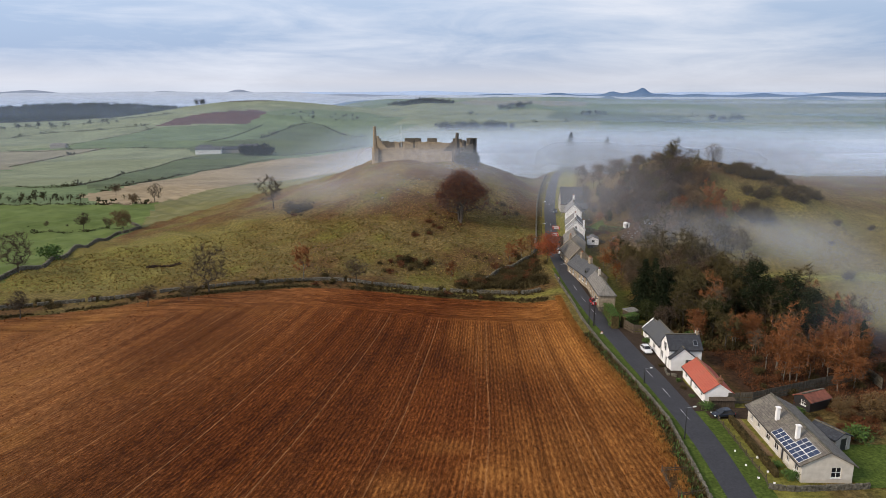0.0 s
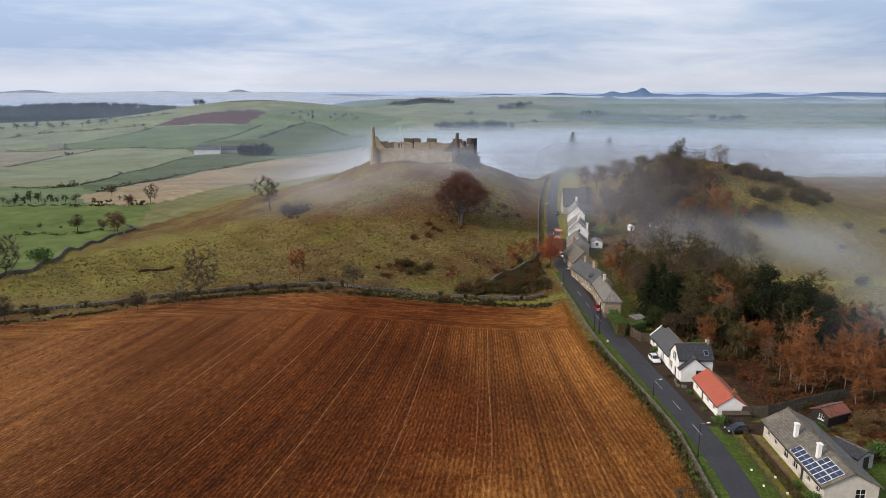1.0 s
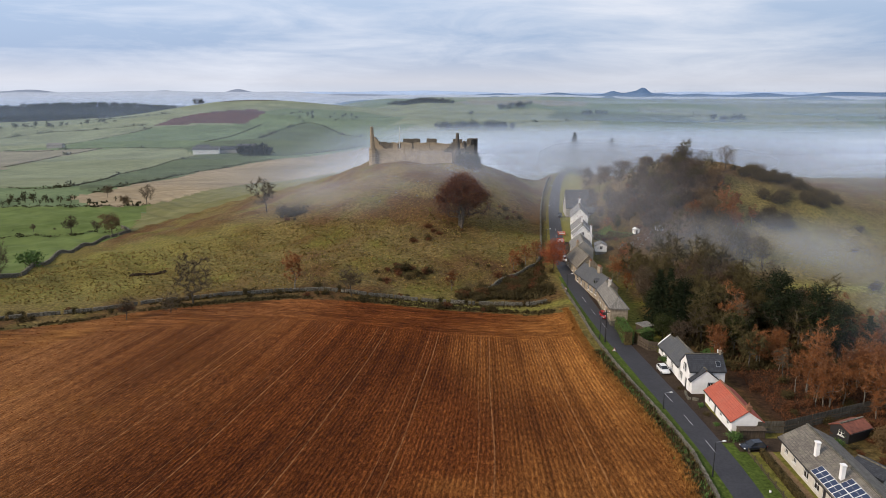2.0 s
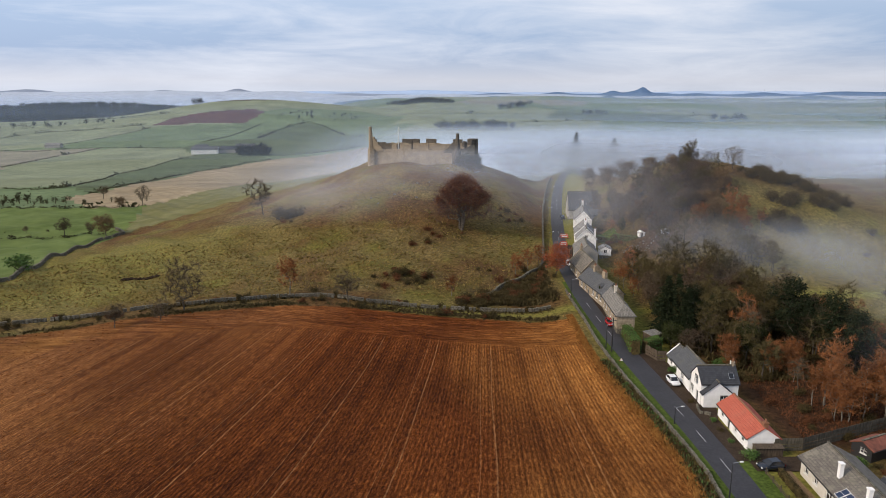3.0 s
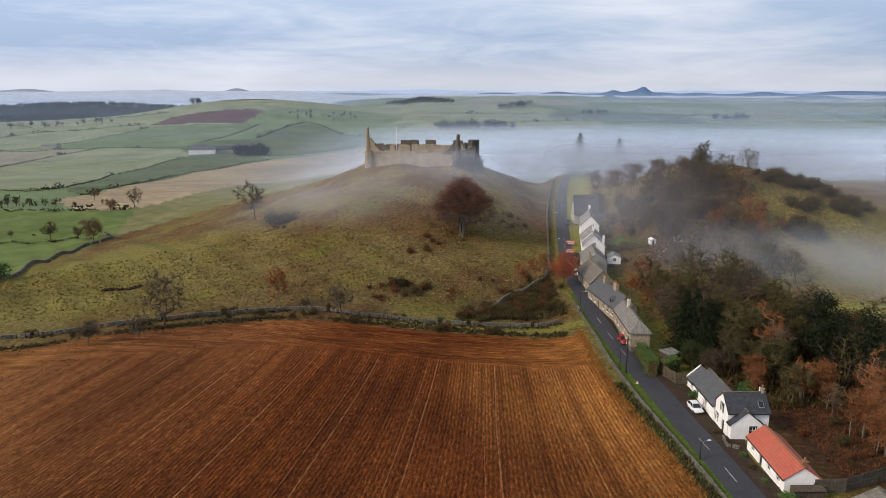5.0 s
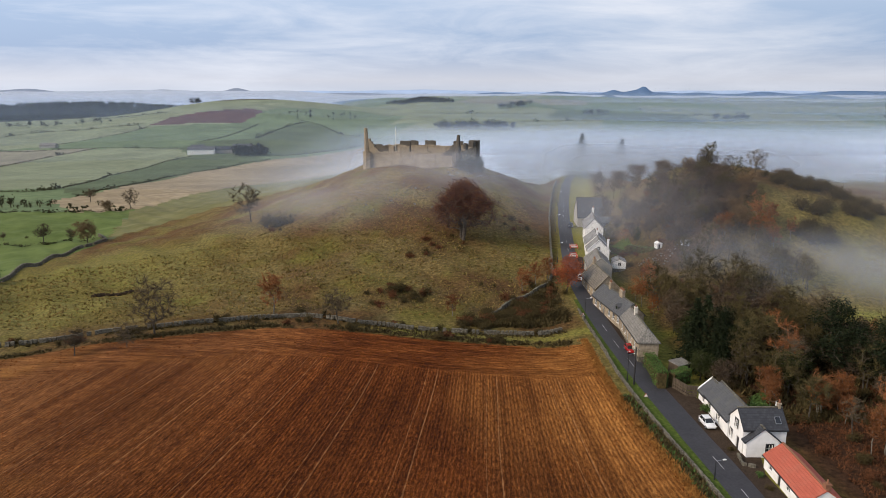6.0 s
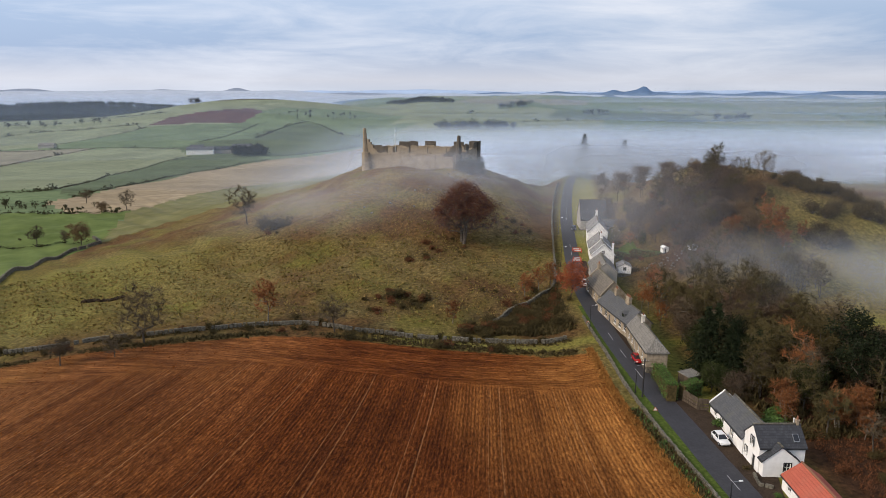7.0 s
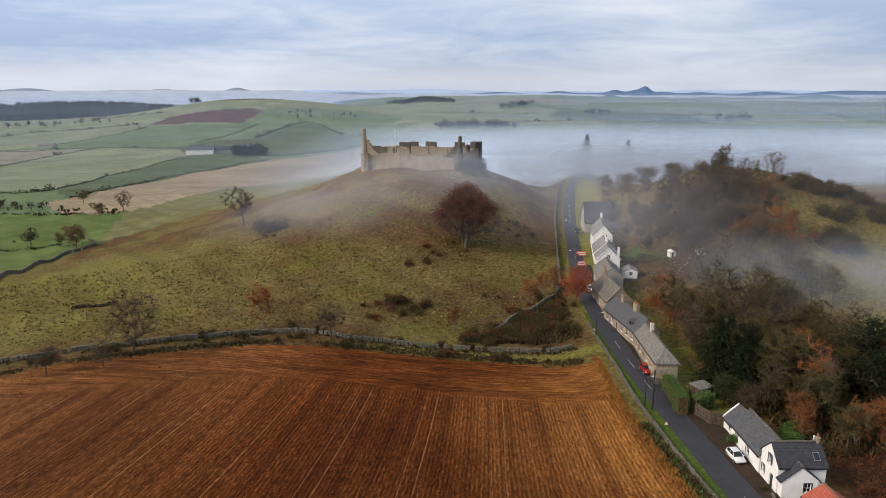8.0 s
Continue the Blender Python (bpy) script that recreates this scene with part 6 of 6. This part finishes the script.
HEDGE_FAR = grainy("far_hedge_leaves", (0.024, 0.026, 0.012), (0.075, 0.068, 0.034), 0.4, 0.95)
WOOD_FAR = grainy("far_wood_leaves", (0.014, 0.016, 0.010), (0.045, 0.042, 0.026), 0.2, 0.95)
for k, pts in enumerate((
        [(-320, 510), (-284, 485), (-281, 514), (-289, 548), (-367, 779), (-367, 869), (-373, 956), (-363, 1027)],
        [(-227, 450), (-238, 494), (-255, 574), (-290, 744), (-289, 816), (-273, 869), (-260, 939), (-240, 980)],
        [(-764, 1206), (-686, 1173), (-630, 1193), (-558, 1185), (-468, 1153), (-429, 1146)],
        [(-584, 922), (-590, 1010), (-593, 1074), (-586, 1144), (-581, 1192)],
        [(-698, 1264), (-674, 1319), (-650, 1382), (-629, 1436), (-620, 1486)],
        [(-897, 1419), (-873, 1475), (-839, 1501), (-765, 1498), (-712, 1517), (-655, 1526)],
        [(-431, 1246), (-410, 1328), (-403, 1417), (-397, 1526)],
        [(-347, 1311), (-339, 1433), (-323, 1524), (-303, 1580)],
        [(-303, 1580), (-264, 1537), (-226, 1453), (-193, 1381), (-146, 1357)],
        [(-244, 1029), (-210, 1070), (-169, 1140), (-140, 1214)],
        [(-837, 1724), (-730, 1705), (-659, 1699)],
        [(-320, 364), (-228, 367), (-206, 369), (-186, 370), (-161, 381)],
        [(-186, 279), (-150, 293), (-138, 296)],
        [(-200, 1700), (100, 1800), (400, 1850), (900, 1900)],
        [(150, 1550), (420, 1650), (760, 1690), (1400, 1800)],
        [(300, 2100), (900, 2250), (1600, 2300)])):
    near = k in (0, 1, 11, 12)
    hedgerow(pts, 400 + k, 1.1 if near else (1.9 if k < 13 else 3.2), 1.3 if near else (2.2 if k < 13 else 8.0), 0.05 if near else (0.10 if k in (5, 7, 10) else 0.02))
far_wood(-283, 1046, 24, 26, 70, 13, 501, "dark clump of trees beside the distant farm")
far_wood(64, 1410, 85, 14, 90, 15, 502, "shelter belt of trees in the valley")
far_wood(-80, 2540, 130, 60, 220, 13, 503)
far_wood(-1190, 2330, 400, 240, 1900, 15, 504)
far_wood(-1180, 1960, 210, 90, 520, 12, 513, "dark plantation below the ridge")
far_wood(-650, 1865, 16, 10, 12, 16, 505, "small clump of trees on the far hill")
far_wood(-900, 1600, 160, 12, 20, 13, 506, "line of trees along a distant field")
far_wood(-290, 1660, 90, 70, 30, 8, 507, "gorse and scrub on the far hillside")
far_wood(232, 2150, 60, 50, 40, 16, 508, "trees on a distant knoll")
far_wood(690, 1700, 50, 25, 30, 14, 509, "clump of trees above the mist")
far_wood(400, 1860, 40, 30, 20, 14, 510, "small wood in the far fields")
far_wood(-240, 392, 62, 14, 46, 4.0, 511, "line of bushes behind the meadow", HEDGE_FAR)
far_wood(330, 1150, 120, 60, 14, 15, 512, "tree tops standing out of the mist")
for x, y, s in ((-199, 412, 0.8), (-170, 372, 0.8), (-215, 398, 0.7), (-240, 404, 0.8), (-153, 304, 0.4), (-168, 300, 0.4), (-175, 296, 0.35), (-145, 291, 0.45)):
    plant(R.choice((GOLD, BUSH, OAK[0])), x, y, R.uniform(0, 360), s)


def farm_building(x, y, turn, length, width, eave, ridge, walls, roof, label):
    base = thing("farm_building", pose(x, y, land_at(x, y) - 0.3, 0, 0, turn), label, "farm building", "distant farm")
    b = Build().box((0, 0, -2), (width, length, eave))
    for yy in (0, length - 0.4):
        b.prism([(0, eave), (width, eave), (width / 2, ridge)], 0.4, pose(0, yy, 0))
    part("wall", b, walls, base)
    for s in (0, 1):
        prof = [(-0.4, eave - 0.1), (width / 2, ridge), (width / 2, ridge + 0.3), (-0.4, eave + 0.2)]
        if s:
            prof = [(width - u, v) for u, v in prof][::-1]
        part("roof_slope", Build().prism(prof, length + 0.8, pose(0, -0.4, 0)), roof, base)
    for u in range(2):
        part("door", Build().box((width * 0.2 + u * width * 0.4, -0.08, 0), (width * 0.4 + u * width * 0.4, -0.02, eave * 0.7)), DARK_TRIM, base)


farm_building(-380, 1062, -80, 38, 18, 7, 11, WHITE, SLATE, "pale distant farm shed with grey roof")
farm_building(-345, 1075, -80, 30, 14, 6, 10, HARL, SLATE_DARK, "distant farm barn with dark roof")
farm_building(-392, 1105, -75, 20, 10, 6, 10, WHITE, SLATE, "white distant farmhouse with slate roof")
farm_building(-330, 1120, -85, 30, 14, 6, 10, HARL, SLATE, "grey distant farm barn")
farm_building(-700, 1235, -85, 26, 12, 5, 9, HARL, TILE_GREY, "distant grey farm barn by a hedge")


def far_ridge(name, y, tint, glow, seed, bumps, low, dip=0.0):
    """A plain range of hills on the horizon, with haze put into its tint and glow."""
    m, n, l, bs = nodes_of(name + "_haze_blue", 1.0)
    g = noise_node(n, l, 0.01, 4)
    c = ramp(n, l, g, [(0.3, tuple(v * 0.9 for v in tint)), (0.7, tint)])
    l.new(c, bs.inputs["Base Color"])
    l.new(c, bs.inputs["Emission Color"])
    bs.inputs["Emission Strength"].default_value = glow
    xs = np.linspace(-3700, 3700, 420)
    r = rng(seed)
    ph = [r.uniform(0, 6.28) for i in range(5)]
    top = low + 5 * np.sin(xs * 0.0011 + ph[0]) + 4 * np.sin(xs * 0.0031 + ph[1]) + 2 * np.sin(xs * 0.0083 + ph[2]) + 1.0 * np.sin(xs * 0.021 + ph[3])
    for cx, h, s in bumps:
        top = top + h * np.exp(-((xs - cx) / s) ** 2)
    top = top - dip * ease(400, 900, -xs)
    b = Build()
    for x, t in zip(xs, top):
        b.v += [(x, y - 60, -60), (x, y, t), (x, y + 60, -60)]
    for i in range(len(xs) - 1):
        for k in range(2):
            b.f.append((3 * i + k, 3 * i + 3 + k, 3 * i + 4 + k, 3 * i + 1 + k))
    return tagged(new("backdrop", b.mesh(name, m, True)), "blue range on the far horizon with haze painted in", "hills", kind="structure")


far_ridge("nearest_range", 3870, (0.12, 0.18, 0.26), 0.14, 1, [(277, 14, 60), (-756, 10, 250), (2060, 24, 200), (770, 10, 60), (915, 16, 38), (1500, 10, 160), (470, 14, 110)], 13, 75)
# a pale band of mist, built and tinted like the hill ranges
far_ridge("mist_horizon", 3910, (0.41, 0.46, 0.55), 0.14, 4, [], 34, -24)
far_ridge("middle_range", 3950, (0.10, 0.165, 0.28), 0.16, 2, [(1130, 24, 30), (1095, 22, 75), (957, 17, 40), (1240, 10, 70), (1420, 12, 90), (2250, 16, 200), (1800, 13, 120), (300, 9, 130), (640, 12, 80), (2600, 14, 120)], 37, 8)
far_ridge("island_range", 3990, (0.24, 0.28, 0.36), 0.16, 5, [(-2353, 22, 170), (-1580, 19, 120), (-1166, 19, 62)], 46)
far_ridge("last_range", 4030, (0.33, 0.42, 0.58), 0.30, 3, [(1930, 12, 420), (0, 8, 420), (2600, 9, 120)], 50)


# ---- mist ----
def mist_material(name, thick, scale, low, high, tint=(0.62, 0.66, 0.74)):
    """Thin white droplets: what the noise and the sheet's own density leave open is clear."""
    m = bpy.data.materials.new(name)
    m.use_nodes = True
    n, l = m.node_tree.nodes, m.node_tree.links
    n.clear()
    f = noise_node(n, l, scale, 4, (1, 0.6, 1.8), 0.0, 0.5)
    k = n.new("ShaderNodeMapRange")
    k.interpolation_type = "SMOOTHSTEP"
    k.inputs[1].default_value, k.inputs[2].default_value, k.inputs[4].default_value = low, high, thick
    l.new(f, k.inputs[0])
    alpha = math_node(n, l, "MULTIPLY", k.outputs[0], attr(n, "mist_amount"))
    clear_, body, mix, out = n.new("ShaderNodeBsdfTransparent"), n.new("ShaderNodeBsdfDiffuse"), n.new("ShaderNodeMixShader"), n.new("ShaderNodeOutputMaterial")
    body.inputs[0].default_value = (*tint, 1)
    l.new(alpha, mix.inputs[0])
    l.new(clear_.outputs[0], mix.inputs[1])
    l.new(body.outputs[0], mix.inputs[2])
    l.new(mix.outputs[0], out.inputs[0])
    return m


def mist_sheet(label, x0, x1, y0, y1, nx, ny, height, density, mat):
    gx, gy = np.meshgrid(np.linspace(x0, x1, nx), np.linspace(y0, y1, ny))
    gz = height(gx, gy)
    for i in range(8):
        pad = np.pad(gz, 1, mode="edge")
        gz = (pad[:-2, 1:-1] + pad[2:, 1:-1] + pad[1:-1, :-2] + pad[1:-1, 2:] + gz) / 5
    dens = density(gx, gy) * ease(0.3, 5.0, gz - land(gx, gy))
    me = bpy.data.meshes.new("mist")
    idx = np.arange(nx * ny).reshape(ny, nx)
    q = np.stack([idx[:-1, :-1], idx[:-1, 1:], idx[1:, 1:], idx[1:, :-1]], -1).reshape(-1, 4)
    q = q[np.max(dens.ravel()[q], axis=1) > 0.004]
    me.from_pydata(np.stack([gx, gy, gz], -1).reshape(-1, 3).tolist(), [], q.tolist())
    me.attributes.new("mist_amount", "FLOAT", "POINT").data.foreach_set("value", np.clip(dens, 0, 1).ravel().astype(np.float32))
    me.materials.append(mat)
    me.shade_smooth()
    ob = tagged(new("mist", me), label, "mist", "mist layers", "stuff")
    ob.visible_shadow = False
    return ob


def mist_curtain(label, y, x0, x1, z0, z1, density, mat, nx=90, nz=26):
    """An upright drift of mist, thinning out upwards and to its ends."""
    gx, gz = np.meshgrid(np.linspace(x0, x1, nx), np.linspace(z0, z1, nz))
    gy = y + 0.012 * y * np.sin(gx * 6.0 / y + y)
    dens = np.clip(density(gx, gz), 0, 1)
    if y < 350:
        dens = dens * ease(-1.0, 7.0, gz - land(gx, gy))
    me = bpy.data.meshes.new("mist")
    idx = np.arange(nx * nz).reshape(nz, nx)
    q = np.stack([idx[:-1, :-1], idx[:-1, 1:], idx[1:, 1:], idx[1:, :-1]], -1).reshape(-1, 4)
    q = q[np.max(dens.ravel()[q], axis=1) > 0.004]
    me.from_pydata(np.stack([gx, gy, gz], -1).reshape(-1, 3).tolist(), [], q.tolist())
    me.attributes.new("mist_amount", "FLOAT", "POINT").data.foreach_set("value", dens.ravel().astype(np.float32))
    me.materials.append(mat)
    me.shade_smooth()
    ob = tagged(new("mist", me), label, "mist", "mist layers", "stuff")
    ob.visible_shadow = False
    return ob


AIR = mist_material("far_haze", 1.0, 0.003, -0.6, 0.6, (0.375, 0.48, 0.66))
BANK = mist_material("mist_bank", 0.93, 0.006, 0.05, 0.42, (0.55, 0.63, 0.755))
FOG = mist_material("mist_fog", 1.0, 0.020, 0.05, 0.62, (0.47, 0.545, 0.665))
DRIFT = mist_material("mist_drift", 1.0, 0.026, 0.30, 0.64, (0.47, 0.525, 0.615))
HANG = mist_material("mist_hanging", 1.0, 0.022, 0.0, 0.6, (0.47, 0.50, 0.56))
VEIL = mist_material("mist_veil", 0.08, 0.012, 0.15, 0.5)
STRIP = mist_material("mist_strip", 0.5, 0.012, 0.3, 0.6)
WISP = mist_material("mist_wisp", 0.36, 0.020, 0.32, 0.66)

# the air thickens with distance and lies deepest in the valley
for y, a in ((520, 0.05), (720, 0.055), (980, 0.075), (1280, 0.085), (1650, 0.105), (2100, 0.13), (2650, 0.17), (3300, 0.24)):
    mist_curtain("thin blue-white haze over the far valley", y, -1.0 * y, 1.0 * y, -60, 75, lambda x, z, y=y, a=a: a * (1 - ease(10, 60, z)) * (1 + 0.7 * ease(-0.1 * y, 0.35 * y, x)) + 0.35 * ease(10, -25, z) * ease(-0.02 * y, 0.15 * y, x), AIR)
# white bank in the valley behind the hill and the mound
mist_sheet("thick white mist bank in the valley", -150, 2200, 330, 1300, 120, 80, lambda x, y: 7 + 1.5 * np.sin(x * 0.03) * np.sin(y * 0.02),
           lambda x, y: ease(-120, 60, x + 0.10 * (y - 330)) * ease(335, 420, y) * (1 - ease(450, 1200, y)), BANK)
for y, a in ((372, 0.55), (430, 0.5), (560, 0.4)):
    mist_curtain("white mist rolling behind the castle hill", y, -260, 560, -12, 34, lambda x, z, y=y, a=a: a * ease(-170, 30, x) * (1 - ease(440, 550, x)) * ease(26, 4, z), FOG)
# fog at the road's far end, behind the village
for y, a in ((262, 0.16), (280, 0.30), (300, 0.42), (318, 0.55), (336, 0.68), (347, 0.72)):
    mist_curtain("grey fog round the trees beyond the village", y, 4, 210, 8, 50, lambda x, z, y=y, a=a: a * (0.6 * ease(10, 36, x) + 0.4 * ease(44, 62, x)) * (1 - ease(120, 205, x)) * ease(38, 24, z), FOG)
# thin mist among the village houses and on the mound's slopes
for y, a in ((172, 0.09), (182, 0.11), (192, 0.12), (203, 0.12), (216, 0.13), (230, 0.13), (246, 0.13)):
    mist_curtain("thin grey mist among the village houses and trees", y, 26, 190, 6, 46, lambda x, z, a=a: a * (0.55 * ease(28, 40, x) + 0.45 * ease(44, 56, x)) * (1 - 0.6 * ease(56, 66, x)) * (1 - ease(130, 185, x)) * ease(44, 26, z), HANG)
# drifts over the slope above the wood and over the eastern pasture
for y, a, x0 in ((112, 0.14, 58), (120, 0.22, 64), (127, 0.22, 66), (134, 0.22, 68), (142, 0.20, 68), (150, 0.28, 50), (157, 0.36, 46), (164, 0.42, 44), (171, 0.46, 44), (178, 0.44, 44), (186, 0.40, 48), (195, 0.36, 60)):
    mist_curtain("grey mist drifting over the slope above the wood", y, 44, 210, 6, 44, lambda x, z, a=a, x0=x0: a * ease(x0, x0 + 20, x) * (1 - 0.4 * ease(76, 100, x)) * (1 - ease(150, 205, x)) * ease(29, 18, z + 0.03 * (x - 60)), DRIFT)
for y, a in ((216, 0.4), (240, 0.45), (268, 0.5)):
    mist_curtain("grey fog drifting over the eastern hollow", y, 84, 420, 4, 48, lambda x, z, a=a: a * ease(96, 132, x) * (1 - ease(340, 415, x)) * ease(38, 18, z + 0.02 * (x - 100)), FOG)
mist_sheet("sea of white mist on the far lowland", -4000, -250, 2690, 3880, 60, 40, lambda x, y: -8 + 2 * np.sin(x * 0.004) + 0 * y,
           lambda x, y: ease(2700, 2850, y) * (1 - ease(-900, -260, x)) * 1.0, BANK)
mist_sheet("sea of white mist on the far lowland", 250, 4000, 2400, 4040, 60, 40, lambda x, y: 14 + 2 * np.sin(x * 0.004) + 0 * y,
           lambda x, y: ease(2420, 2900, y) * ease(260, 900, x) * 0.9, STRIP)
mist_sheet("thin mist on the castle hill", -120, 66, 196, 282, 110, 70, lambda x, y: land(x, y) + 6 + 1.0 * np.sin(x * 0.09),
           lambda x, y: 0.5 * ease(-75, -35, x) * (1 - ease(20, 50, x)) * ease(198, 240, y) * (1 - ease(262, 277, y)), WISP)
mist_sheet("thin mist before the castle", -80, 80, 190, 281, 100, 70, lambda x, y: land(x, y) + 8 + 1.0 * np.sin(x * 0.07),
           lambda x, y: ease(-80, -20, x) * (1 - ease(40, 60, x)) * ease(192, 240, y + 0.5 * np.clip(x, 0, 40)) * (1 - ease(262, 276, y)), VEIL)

for kind in OAK + RUSTY + OLIVE + GREYWOOD + PINE + BROWNLEAF + [CEDAR, EVERGREEN, ORANGE, GOLD, BUSH, BRACKEN, GREENBUSH, STRAWBUSH]:
    for ob in (*kind.children_recursive, kind):
        bpy.data.objects.remove(ob)

# from plan units to metres
for ob in scene.objects:
    if ob.parent is None and ob.type in ("MESH", "EMPTY"):
        ob.matrix_basis = Matrix.Scale(UNIT, 4) @ ob.matrix_basis
